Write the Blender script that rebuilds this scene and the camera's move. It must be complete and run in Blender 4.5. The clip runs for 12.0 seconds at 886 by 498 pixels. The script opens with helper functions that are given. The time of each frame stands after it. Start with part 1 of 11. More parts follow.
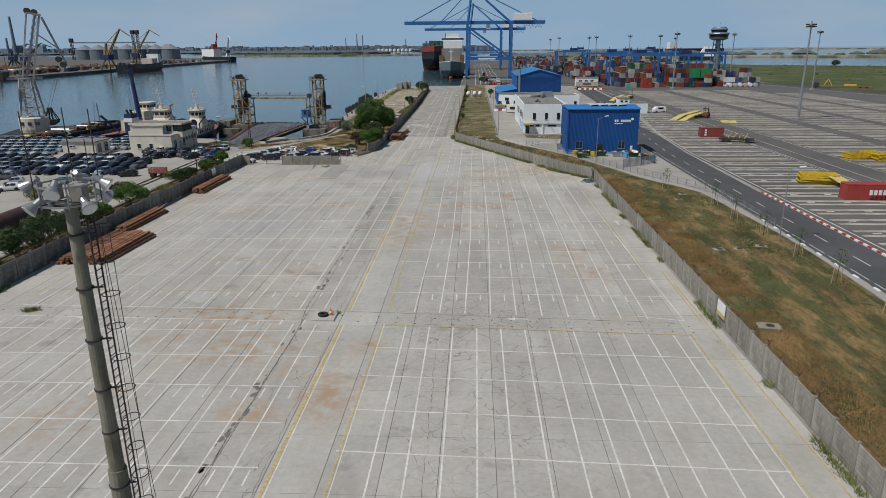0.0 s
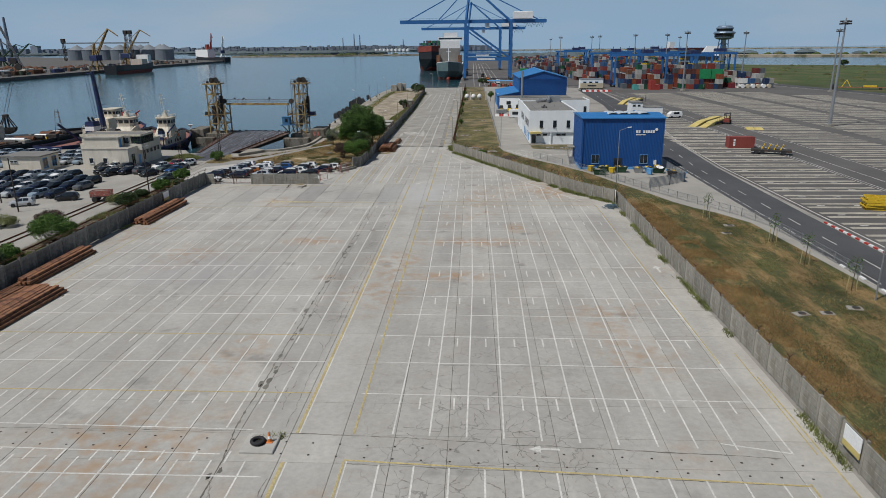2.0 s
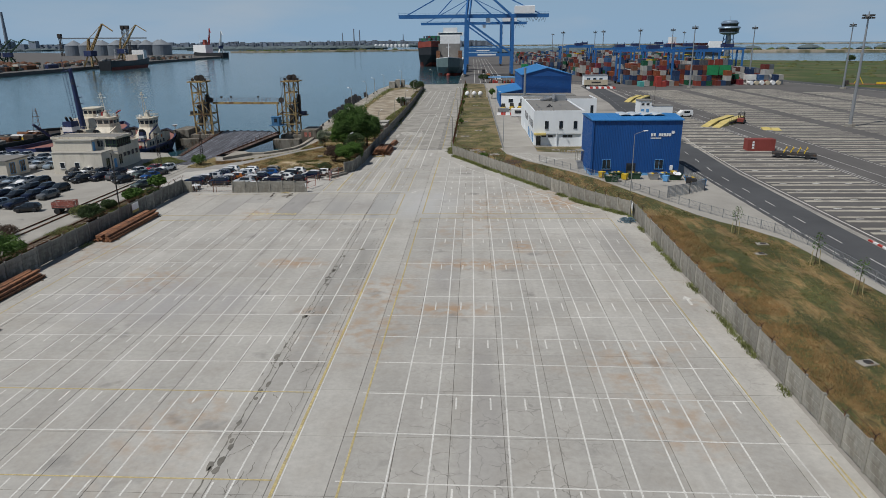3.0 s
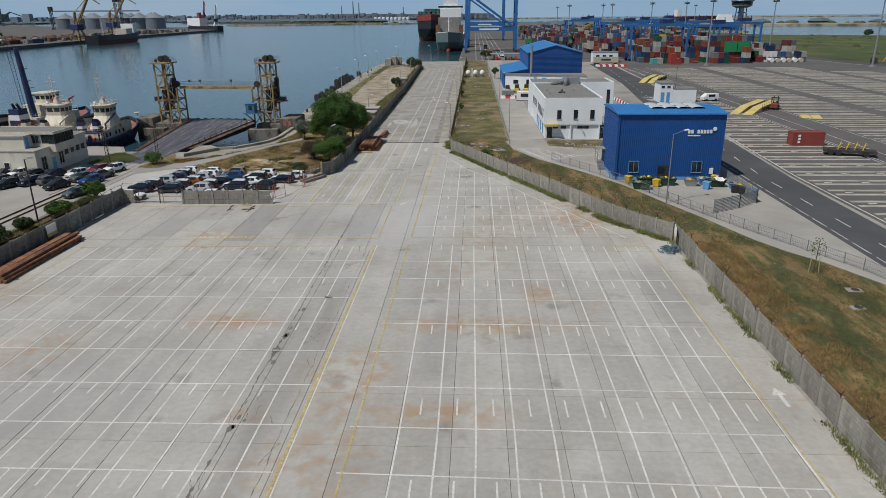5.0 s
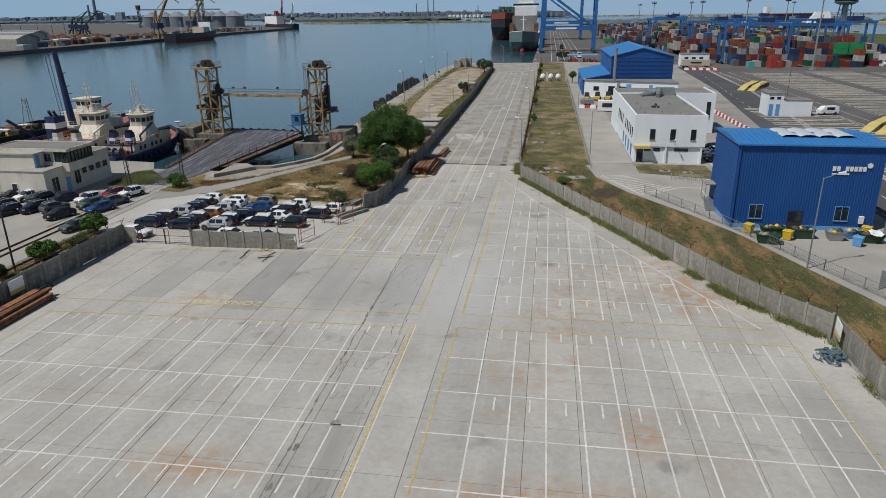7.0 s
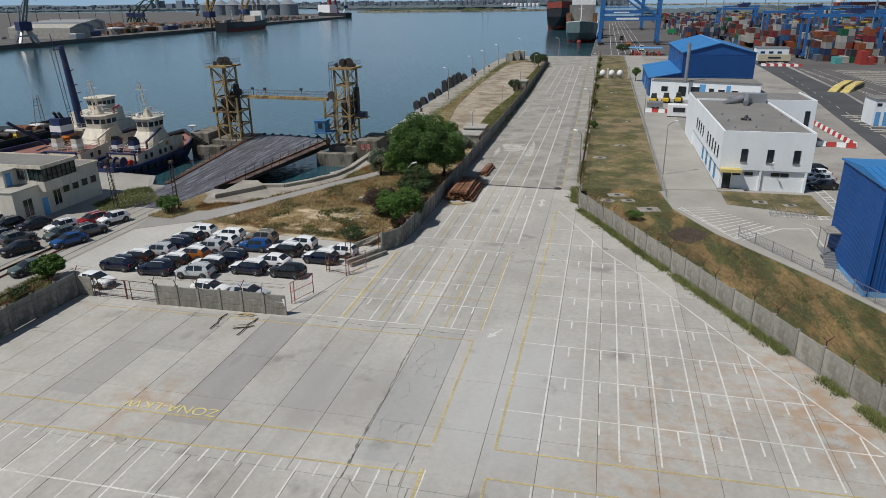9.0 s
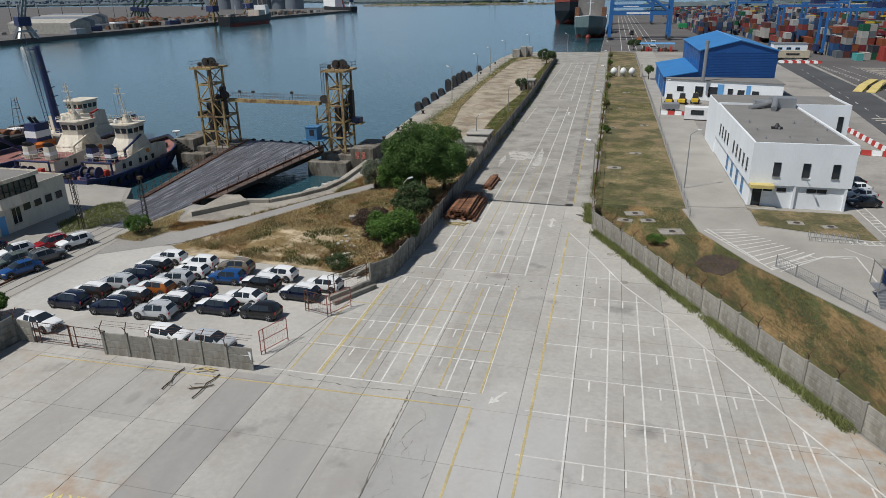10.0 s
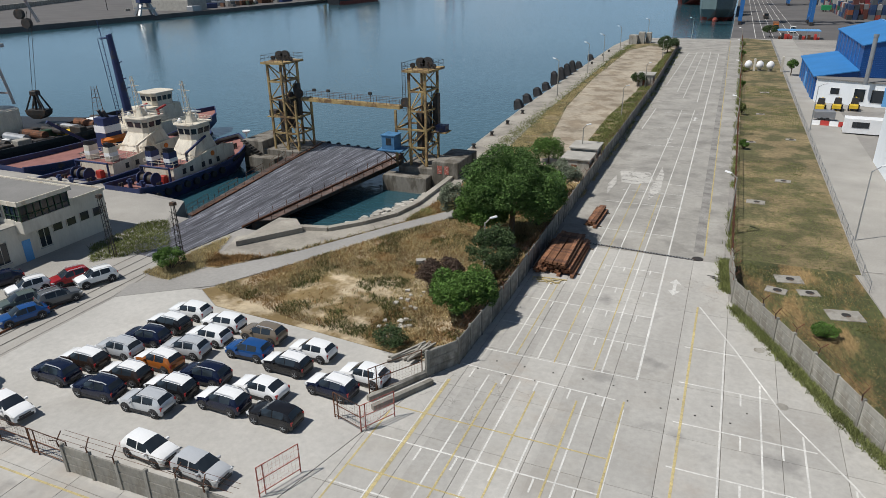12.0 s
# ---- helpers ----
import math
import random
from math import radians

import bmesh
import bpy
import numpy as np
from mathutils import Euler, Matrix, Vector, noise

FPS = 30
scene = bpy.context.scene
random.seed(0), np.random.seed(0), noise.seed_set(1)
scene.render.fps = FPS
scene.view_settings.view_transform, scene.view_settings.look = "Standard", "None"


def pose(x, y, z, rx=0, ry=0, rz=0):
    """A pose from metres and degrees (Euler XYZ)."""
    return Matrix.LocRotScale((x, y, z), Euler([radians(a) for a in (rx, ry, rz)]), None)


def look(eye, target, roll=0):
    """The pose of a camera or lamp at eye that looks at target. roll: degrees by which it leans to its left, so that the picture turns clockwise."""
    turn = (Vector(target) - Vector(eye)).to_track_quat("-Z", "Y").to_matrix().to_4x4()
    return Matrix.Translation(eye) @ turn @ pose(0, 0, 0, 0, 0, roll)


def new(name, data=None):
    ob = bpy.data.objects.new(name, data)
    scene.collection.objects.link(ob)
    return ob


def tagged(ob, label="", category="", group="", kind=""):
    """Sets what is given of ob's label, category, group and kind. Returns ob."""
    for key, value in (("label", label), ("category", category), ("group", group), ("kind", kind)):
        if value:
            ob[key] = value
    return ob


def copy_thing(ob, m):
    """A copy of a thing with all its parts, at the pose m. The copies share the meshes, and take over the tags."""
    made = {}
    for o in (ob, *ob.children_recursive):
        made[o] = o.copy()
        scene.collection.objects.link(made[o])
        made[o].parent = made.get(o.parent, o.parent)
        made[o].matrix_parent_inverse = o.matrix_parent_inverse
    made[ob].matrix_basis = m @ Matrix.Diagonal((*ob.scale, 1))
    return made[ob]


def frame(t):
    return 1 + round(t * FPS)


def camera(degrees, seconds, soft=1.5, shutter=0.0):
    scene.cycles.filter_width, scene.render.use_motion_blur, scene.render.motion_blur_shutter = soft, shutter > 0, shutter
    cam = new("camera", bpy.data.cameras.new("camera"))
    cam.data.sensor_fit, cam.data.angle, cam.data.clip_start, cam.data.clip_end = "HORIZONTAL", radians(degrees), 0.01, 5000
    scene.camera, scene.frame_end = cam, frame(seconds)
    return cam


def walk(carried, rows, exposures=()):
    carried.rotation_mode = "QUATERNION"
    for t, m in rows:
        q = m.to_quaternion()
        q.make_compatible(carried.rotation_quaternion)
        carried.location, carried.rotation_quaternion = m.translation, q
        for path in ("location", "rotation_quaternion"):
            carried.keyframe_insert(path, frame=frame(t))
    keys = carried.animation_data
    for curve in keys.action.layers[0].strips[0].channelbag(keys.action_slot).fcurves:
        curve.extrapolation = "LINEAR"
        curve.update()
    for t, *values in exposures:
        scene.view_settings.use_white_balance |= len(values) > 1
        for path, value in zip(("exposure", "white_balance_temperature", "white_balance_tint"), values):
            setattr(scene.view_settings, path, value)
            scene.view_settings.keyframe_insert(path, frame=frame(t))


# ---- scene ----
cam = camera(67.7, 12.0, 0.85)
PATH = [
    (0, (12.150, -7.122, 24.361), (11.671, 2.424, 21.423), -0.5),
    (0.5, (12.053, -2.021, 24.334), (11.573, 7.525, 21.394), -0.6),
    (1, (11.949, 3.147, 24.335), (11.474, 12.692, 21.390), -0.6),
    (1.5, (11.793, 8.406, 24.339), (11.324, 17.953, 21.400), -0.6),
    (2, (11.638, 13.742, 24.343), (11.184, 23.289, 21.403), -0.6),
    (2.5, (11.495, 19.098, 24.333), (11.041, 28.646, 21.398), -0.6),
    (4.5, (11.488, 39.898, 24.908), (11.015, 49.303, 21.543), -0.6),
    (5, (11.388, 45.137, 24.977), (10.920, 54.546, 21.622), -0.6),
    (5.5, (11.274, 50.427, 25.059), (10.765, 59.837, 21.713), -0.7),
    (6, (11.106, 55.703, 25.204), (10.408, 65.099, 21.854), -0.7),
    (6.5, (10.884, 60.880, 25.323), (9.777, 70.235, 21.969), -0.7),
    (7, (10.673, 66.039, 25.376), (9.202, 75.336, 22.002), -0.7),
    (7.5, (10.378, 71.202, 25.402), (8.689, 80.456, 22.008), -0.8),
    (9.3, (8.440, 88.560, 25.970), (6.240, 97.650, 22.430), -0.7),
    (9.5, (8.185, 90.428, 26.059), (5.995, 99.514, 22.503), -0.7),
    (10, (7.546, 95.271, 26.269), (5.279, 104.322, 22.674), -0.8),
    (10.5, (6.709, 99.967, 26.535), (3.924, 108.841, 22.859), -0.9),
    (11, (5.845, 104.500, 26.894), (2.512, 113.142, 23.124), -0.8),
    (11.5, (4.875, 108.880, 27.242), (1.325, 117.399, 23.393), -0.9),
    (12, (3.851, 113.179, 27.538), (0.225, 121.658, 23.671), -0.8),
]
walk(cam, [(t, look(eye, target, roll)) for t, eye, target, roll in PATH], exposures=[(0, -0.29), (5.5, -0.28), (9.5, -0.15), (10.5, -0.07), (12, 0.06)])

# ---- sky and sun ----
SUN_DIR = Vector((-0.79, -0.61, 1.54)).normalized()
world = bpy.data.worlds.new("sky")
scene.world = world
world.use_nodes = True
wn, wl = world.node_tree.nodes, world.node_tree.links
sky = wn.new("ShaderNodeTexSky")
sky.sky_type = "NISHITA"
sky.sun_disc = False
sky.sun_elevation = math.asin(SUN_DIR.z)
sky.sun_rotation = math.atan2(SUN_DIR.x, SUN_DIR.y)
sky.altitude, sky.air_density, sky.dust_density, sky.ozone_density = 0, 1.0, 0.0, 2.5
w_co = wn.new("ShaderNodeTexCoord")
w_map = wn.new("ShaderNodeMapping")
w_map.inputs["Scale"].default_value = (1.0, 1.0, 4.5)
w_noise = wn.new("ShaderNodeTexNoise")
w_noise.inputs["Scale"].default_value, w_noise.inputs["Detail"].default_value = 2.6, 7
w_ramp = wn.new("ShaderNodeValToRGB")
w_ramp.color_ramp.elements[0].position, w_ramp.color_ramp.elements[1].position = 0.50, 0.85
w_ramp.color_ramp.elements[1].color = (0.55, 0.55, 0.55, 1)
w_mix = wn.new("ShaderNodeMix")
w_mix.data_type = "RGBA"
w_mix.inputs[7].default_value = (11.5, 12.0, 12.6, 1)
wl.new(w_co.outputs["Generated"], w_map.inputs["Vector"])
wl.new(w_map.outputs["Vector"], w_noise.inputs["Vector"])
wl.new(w_noise.outputs["Fac"], w_ramp.inputs["Fac"])
wl.new(w_ramp.outputs["Color"], w_mix.inputs[0])
# summer haze low over the sea
w_sep = wn.new("ShaderNodeSeparateXYZ")
w_low = wn.new("ShaderNodeMapRange")
w_low.inputs[1].default_value, w_low.inputs[2].default_value, w_low.inputs[3].default_value, w_low.inputs[4].default_value = 0.02, 0.45, 1.0, 0.0
w_haze = wn.new("ShaderNodeMix")
w_haze.data_type = "RGBA"
w_haze.inputs[7].default_value = (6.5, 9.8, 13.5, 1)
wl.new(w_co.outputs["Generated"], w_sep.inputs[0])
wl.new(w_sep.outputs["Z"], w_low.inputs[0])
wl.new(w_low.outputs[0], w_haze.inputs[0])
wl.new(sky.outputs["Color"], w_haze.inputs[6])
wl.new(w_haze.outputs[2], w_mix.inputs[6])
wl.new(w_mix.outputs[2], wn["Background"].inputs["Color"])
wn["Background"].inputs["Strength"].default_value = 0.047
sun = new("sun", bpy.data.lights.new("sun", "SUN"))
sun.data.energy, sun.data.angle, sun.data.color = 4.2, radians(0.6), (1.0, 0.965, 0.915)
sun.matrix_world = look(SUN_DIR * 300, (0, 0, 0))
scene.view_settings.exposure = 0.0


# ---- materials ----
def mat(name, col, rough=0.8, metal=0.0, var=0.2, big=0.6, fine=12.0, grain=0.12, bump=0.15, tint=0.0, col2=None, amount=0.5, at_place=False, streak=1.0, island=False, spec=0.4, alpha=None):
    """A surface with wear at two scales: large stains (big per metre) and grain (fine per metre); tint varies each object; col2 comes through in patches."""
    m = bpy.data.materials.new(name)
    m.use_nodes = True
    n, l = m.node_tree.nodes, m.node_tree.links
    b = n["Principled BSDF"]
    b.inputs["Roughness"].default_value, b.inputs["Metallic"].default_value = rough, metal
    b.inputs["Specular IOR Level"].default_value = spec
    if at_place:
        src = n.new("ShaderNodeNewGeometry").outputs["Position"]
    else:
        src = n.new("ShaderNodeTexCoord").outputs["Object"]
    mp = n.new("ShaderNodeMapping")
    mp.inputs["Scale"].default_value = (1, 1, streak)
    l.new(src, mp.inputs["Vector"])

    def noise_at(scale, detail=5, rough_=0.6):
        q = n.new("ShaderNodeTexNoise")
        q.inputs["Scale"].default_value, q.inputs["Detail"].default_value, q.inputs["Roughness"].default_value = scale, detail, rough_
        l.new(mp.outputs["Vector"], q.inputs["Vector"])
        return q.outputs["Fac"]

    def mix(fac, a, c, blend="MIX"):
        q = n.new("ShaderNodeMix")
        q.data_type, q.blend_type = "RGBA", blend
        for sock, val in ((0, fac), (6, a), (7, c)):
            if hasattr(val, "node"):
                l.new(val, q.inputs[sock])
            else:
                q.inputs[sock].default_value = val
        return q.outputs[2]

    def remap(val, a, c, lo, hi):
        q = n.new("ShaderNodeMapRange")
        q.clamp = True
        for k, z in zip(range(1, 5), (a, c, lo, hi)):
            q.inputs[k].default_value = z
        l.new(val, q.inputs[0])
        return q.outputs[0]

    col = (*col, 1)
    out = col
    f_big, f_fine = noise_at(big), noise_at(fine, 4, 0.7)
    if col2:
        out = mix(remap(noise_at(big * 1.7, 6), 0.62 - 0.25 * amount, 0.74 - 0.25 * amount, 0, 1), out, (*col2, 1))
    grey = remap(f_big, 0.3, 0.7, 1 - var, 1 + var)
    out = mix(1.0, out, mix(1.0, grey, (1, 1, 1, 1), "MULTIPLY"), "MULTIPLY")
    out = mix(1.0, out, remap(f_fine, 0.25, 0.75, 1 - grain, 1 + grain), "MULTIPLY")
    if tint:
        if island:
            rnd = n.new("ShaderNodeNewGeometry").outputs["Random Per Island"]
        else:
            rnd = n.new("ShaderNodeObjectInfo").outputs["Random"]
        out = mix(1.0, out, remap(rnd, 0, 1, 1 - tint, 1 + tint), "MULTIPLY")
    l.new(out, b.inputs["Base Color"])
    if rough > 0.12:
        l.new(remap(f_fine, 0.2, 0.8, max(rough - 0.1, 0.03), min(rough + 0.1, 1)), b.inputs["Roughness"])
    if bump:
        bp = n.new("ShaderNodeBump")
        bp.inputs["Strength"].default_value, bp.inputs["Distance"].default_value = bump, 0.03
        l.new(f_fine, bp.inputs["Height"])
        l.new(bp.outputs["Normal"], b.inputs["Normal"])
    if alpha:
        l.new(remap(noise_at(alpha[0], 8, 0.75), alpha[1], alpha[2], 1, 0), b.inputs["Alpha"])
    return m


def island_colours(name, cols, rough=0.55, dirt=0.2, streak=0.3, per_object=False):
    """Painted steel in many colours, one for each separate box."""
    m = mat(name, (0.5, 0.5, 0.5), rough, var=dirt, big=0.5, fine=6, grain=0.1, bump=0.0, streak=streak)
    n, l = m.node_tree.nodes, m.node_tree.links
    ramp = n.new("ShaderNodeValToRGB")
    ramp.color_ramp.interpolation = "CONSTANT"
    for k, c in enumerate(cols):
        e = ramp.color_ramp.elements[k] if k < 2 else ramp.color_ramp.elements.new(k / len(cols))
        e.position, e.color = k / len(cols), (*c, 1)
    if per_object:
        l.new(n.new("ShaderNodeObjectInfo").outputs["Random"], ramp.inputs["Fac"])
    else:
        l.new(n.new("ShaderNodeNewGeometry").outputs["Random Per Island"], ramp.inputs["Fac"])
    for q in n:
        if q.type == "MIX" and not q.inputs[6].is_linked and q.blend_type == "MULTIPLY" and abs(q.inputs[6].default_value[0] - 0.5) < 1e-4:
            l.new(ramp.outputs["Color"], q.inputs[6])
    return m


def yard_material():
    """Old cast concrete: each slab its own grey, stains, hairline cracks in places, rust patches."""
    m = mat("yard_concrete", (0.405, 0.392, 0.362), 0.9, var=0.09, big=0.16, fine=2.2, grain=0.13, bump=0.15, tint=0.045, at_place=True, spec=0.25)
    n, l = m.node_tree.nodes, m.node_tree.links
    b = n["Principled BSDF"]
    base = b.inputs["Base Color"].links[0].from_socket
    pos = n.new("ShaderNodeNewGeometry").outputs["Position"]

    def node(kind, **kw):
        q = n.new(kind)
        for k, v in kw.items():
            q.inputs[k].default_value = v
        return q

    def ramp(sock, a, c, lo=0.0, hi=1.0):
        q = n.new("ShaderNodeMapRange")
        for k, z in zip(range(1, 5), (a, c, lo, hi)):
            q.inputs[k].default_value = z
        l.new(sock, q.inputs[0])
        return q.outputs[0]

    def times(a, c):
        q = n.new("ShaderNodeMath")
        q.operation = "MULTIPLY"
        l.new(a, q.inputs[0])
        l.new(c, q.inputs[1])
        return q.outputs[0]

    def over(fac, a, c, blend="MIX"):
        q = n.new("ShaderNodeMix")
        q.data_type, q.blend_type = "RGBA", blend
        l.new(fac, q.inputs[0])
        l.new(a, q.inputs[6])
        q.inputs[7].default_value = (*c, 1)
        return q.outputs[2]

    # stains along the traffic direction
    mp = node("ShaderNodeMapping")
    mp.inputs["Scale"].default_value = (0.45, 0.07, 1)
    l.new(pos, mp.inputs["Vector"])
    ns = node("ShaderNodeTexNoise", Scale=1.0, Detail=5.0)
    l.new(mp.outputs["Vector"], ns.inputs["Vector"])
    out = over(ramp(ns.outputs["Fac"], 0.5, 0.75, 0, 0.35), base, (0.27, 0.255, 0.235))
    isl = n.new("ShaderNodeNewGeometry").outputs["Random Per Island"]
    tone = n.new("ShaderNodeMix")
    tone.data_type, tone.blend_type = "RGBA", "MULTIPLY"
    tone.inputs[0].default_value = 1.0
    l.new(out, tone.inputs[6])
    l.new(ramp(isl, 0, 1, 0.96, 1.04), tone.inputs[7])
    out = tone.outputs[2]
    # slabs poured in long columns, each batch with its own grey
    cell = n.new("ShaderNodeVectorMath")
    cell.operation = "MULTIPLY_ADD"
    l.new(pos, cell.inputs[0])
    cell.inputs[1].default_value, cell.inputs[2].default_value = (1 / 3.46, 1 / 29.7, 0.0), (-3.15 / 3.46 + 40, 0.41, 0.0)
    whole = n.new("ShaderNodeVectorMath")
    whole.operation = "FLOOR"
    l.new(cell.outputs[0], whole.inputs[0])
    batch = n.new("ShaderNodeTexWhiteNoise")
    batch.noise_dimensions = "2D"
    l.new(whole.outputs[0], batch.inputs["Vector"])
    pour = n.new("ShaderNodeMix")
    pour.data_type, pour.blend_type = "RGBA", "MULTIPLY"
    pour.inputs[0].default_value = 1.0
    l.new(out, pour.inputs[6])
    l.new(ramp(batch.outputs["Value"], 0, 1, 0.92, 1.05), pour.inputs[7])
    out = pour.outputs[2]
    # brown water stains
    bl = node("ShaderNodeTexNoise", Scale=0.22, Detail=7.0, Roughness=0.65)
    l.new(pos, bl.inputs["Vector"])
    out = over(ramp(bl.outputs["Fac"], 0.50, 0.72, 0, 0.42), out, (0.30, 0.272, 0.232))
    # cracks
    wob = node("ShaderNodeTexNoise", Scale=0.7, Detail=4.0)
    l.new(pos, wob.inputs["Vector"])
    add = n.new("ShaderNodeVectorMath")
    l.new(pos, add.inputs[0])
    sc = n.new("ShaderNodeVectorMath")
    sc.operation = "SCALE"
    sc.inputs["Scale"].default_value = 1.6
    l.new(wob.outputs["Color"], sc.inputs[0])
    l.new(sc.outputs[0], add.inputs[1])
    vor = node("ShaderNodeTexVoronoi", Scale=0.55)
    vor.feature = "DISTANCE_TO_EDGE"
    l.new(add.outputs[0], vor.inputs["Vector"])
    where = node("ShaderNodeTexNoise", Scale=0.045, Detail=3.0)
    l.new(pos, where.inputs["Vector"])
    # broken most in one part of the yard
    away = n.new("ShaderNodeVectorMath")
    away.operation = "DISTANCE"
    flat_ = node("ShaderNodeMapping")
    flat_.inputs["Scale"].default_value = (1.0, 0.33, 0.0)
    l.new(pos, flat_.inputs["Vector"])
    l.new(flat_.outputs["Vector"], away.inputs[0])
    away.inputs[1].default_value = (13.0, 15.5, 0.0)
    spot = n.new("ShaderNodeMath")
    spot.operation = "MAXIMUM"
    l.new(ramp(away.outputs["Value"], 4.0, 11.0, 0.8, 0.0), spot.inputs[0])
    l.new(ramp(where.outputs["Fac"], 0.60, 0.68, 0, 0.5), spot.inputs[1])
    alligator = times(spot.outputs[0], ramp(wob.outputs["Fac"], 0.36, 0.52))
    crack = times(ramp(vor.outputs["Distance"], 0.007, 0.021, 0.8, 0), alligator)
    out = over(times(crack, ramp(wob.outputs["Fac"], 0.3, 0.5, 0.3, 0.9)), out, (0.11, 0.105, 0.095))
    # rust run-off
    rw = node("ShaderNodeTexNoise", Scale=0.055, Detail=2.0)
    mp2 = node("ShaderNodeMapping")
    mp2.inputs["Location"].default_value = (37, 11, 5)
    l.new(pos, mp2.inputs["Vector"])
    l.new(mp2.outputs["Vector"], rw.inputs["Vector"])
    rf = node("ShaderNodeTexNoise", Scale=0.8, Detail=6.0)
    l.new(mp2.outputs["Vector"], rf.inputs["Vector"])
    rust = times(ramp(rw.outputs["Fac"], 0.56, 0.68, 0, 0.6), ramp(rf.outputs["Fac"], 0.42, 0.68))
    out = over(rust, out, (0.36, 0.22, 0.11))
    # rust spills of known shape
    for cx, cy, rx, ry in ((-9.5, 96.3, 5.5, 2.4), (12.0, 96.0, 9.5, 2.6), (9.0, 82.6, 6.5, 2.2), (-3.5, 82.0, 2.4, 1.4), (1.6, 35.0, 3.2, 5.0), (-3.5, 33.0, 3.0, 2.2), (17.5, 103.0, 2.0, 3.5), (3.0, 44.0, 2.2, 2.0), (25.0, 126.0, 4.0, 6.0)):
        mp3 = node("ShaderNodeMapping")
        mp3.inputs["Scale"].default_value = (1 / rx, 1 / ry, 0)
        l.new(pos, mp3.inputs["Vector"])
        far_ = n.new("ShaderNodeVectorMath")
        far_.operation = "DISTANCE"
        l.new(mp3.outputs["Vector"], far_.inputs[0])
        far_.inputs[1].default_value = (cx / rx, cy / ry, 0)
        out = over(times(ramp(far_.outputs["Value"], 0.1, 1.0, 0.8, 0), ramp(rf.outputs["Fac"], 0.38, 0.58)), out, (0.37, 0.235, 0.13))
    # paler and darker ground of known shape
    for cx, cy, rx, ry, hue, much in ((3.6, 126.0, 6.5, 11.0, (0.47, 0.475, 0.475), 0.6), (-2.5, 92.0, 2.4, 20.0, (0.24, 0.235, 0.22), 0.6), (-2.5, 66.0, 2.4, 13.0, (0.26, 0.25, 0.235), 0.5),
                                      (-23.5, 128.6, 0.5, 1.0, (0.17, 0.165, 0.155), 0.8), (-17.3, 125.8, 0.4, 1.2, (0.17, 0.165, 0.155), 0.7), (-25.0, 132.2, 1.0, 0.5, (0.17, 0.165, 0.155), 0.8), (-8.5, 124.0, 6.5, 6.5, (0.31, 0.30, 0.285), 0.6), (8.6, 93.0, 1.6, 7.0, (0.26, 0.25, 0.25), 0.5), (29.5, 104.0, 3.0, 9.0, (0.27, 0.262, 0.25), 0.5), (12.2, 62.0, 1.8, 16.0, (0.28, 0.27, 0.262), 0.45), (-20.0, 84.0, 12.0, 7.0, (0.34, 0.335, 0.34), 0.5), (22.0, 38.0, 7.0, 10.0, (0.30, 0.29, 0.275), 0.4)):
        mp4 = node("ShaderNodeMapping")
        mp4.inputs["Scale"].default_value = (1 / rx, 1 / ry, 0)
        l.new(pos, mp4.inputs["Vector"])
        off_ = n.new("ShaderNodeVectorMath")
        off_.operation = "DISTANCE"
        l.new(mp4.outputs["Vector"], off_.inputs[0])
        off_.inputs[1].default_value = (cx / rx, cy / ry, 0)
        out = over(times(ramp(off_.outputs["Value"], 0.55, 1.05, much, 0), ramp(ns.outputs["Fac"], 0.34, 0.6, 0.35, 1.0)), out, hue)
    # whole columns of slabs from another pour
    for x0, x1, y0, y1, hue, much in ((-18.21, -14.75, 117.5, 133.4, (0.265, 0.258, 0.252), 0.8), (-4.37, -0.91, 116.5, 133.6, (0.33, 0.335, 0.33), 0.6), (-28.59, -25.13, 119.0, 133.2, (0.31, 0.302, 0.288), 0.6), (-25.13, -21.67, 126.0, 133.2, (0.30, 0.292, 0.28), 0.55), (-11.29, -7.83, 120.69, 126.63, (0.33, 0.325, 0.312), 0.6)):
        near = n.new("ShaderNodeVectorMath")
        near.operation = "MULTIPLY_ADD"
        l.new(pos, near.inputs[0])
        near.inputs[1].default_value, near.inputs[2].default_value = (2 / (x1 - x0), 2 / (y1 - y0), 0.0), (-(x0 + x1) / (x1 - x0), -(y0 + y1) / (y1 - y0), 0.0)
        size = n.new("ShaderNodeVectorMath")
        size.operation = "ABSOLUTE"
        l.new(near.outputs[0], size.inputs[0])
        apart = n.new("ShaderNodeSeparateXYZ")
        l.new(size.outputs[0], apart.inputs[0])
        out = over(times(times(ramp(apart.outputs["X"], 0.985, 1.0, much, 0), ramp(apart.outputs["Y"], 0.985, 1.0, 1.0, 0)), ramp(ns.outputs["Fac"], 0.34, 0.6, 0.6, 1.0)), out, hue)
    # dark oil spots
    oil = node("ShaderNodeTexNoise", Scale=0.32, Detail=5.0)
    l.new(mp2.outputs["Vector"], oil.inputs["Vector"])
    out = over(ramp(oil.outputs["Fac"], 0.64, 0.76, 0, 0.5), out, (0.15, 0.145, 0.14))
    l.new(out, b.inputs["Base Color"])
    return m


def glass_mat(name, col, rough=0.06):
    m = bpy.data.materials.new(name)
    m.use_nodes = True
    b = m.node_tree.nodes["Principled BSDF"]
    b.inputs["Base Color"].default_value, b.inputs["Roughness"].default_value = (*col, 1), rough
    b.inputs["Specular IOR Level"].default_value = 0.6
    return m


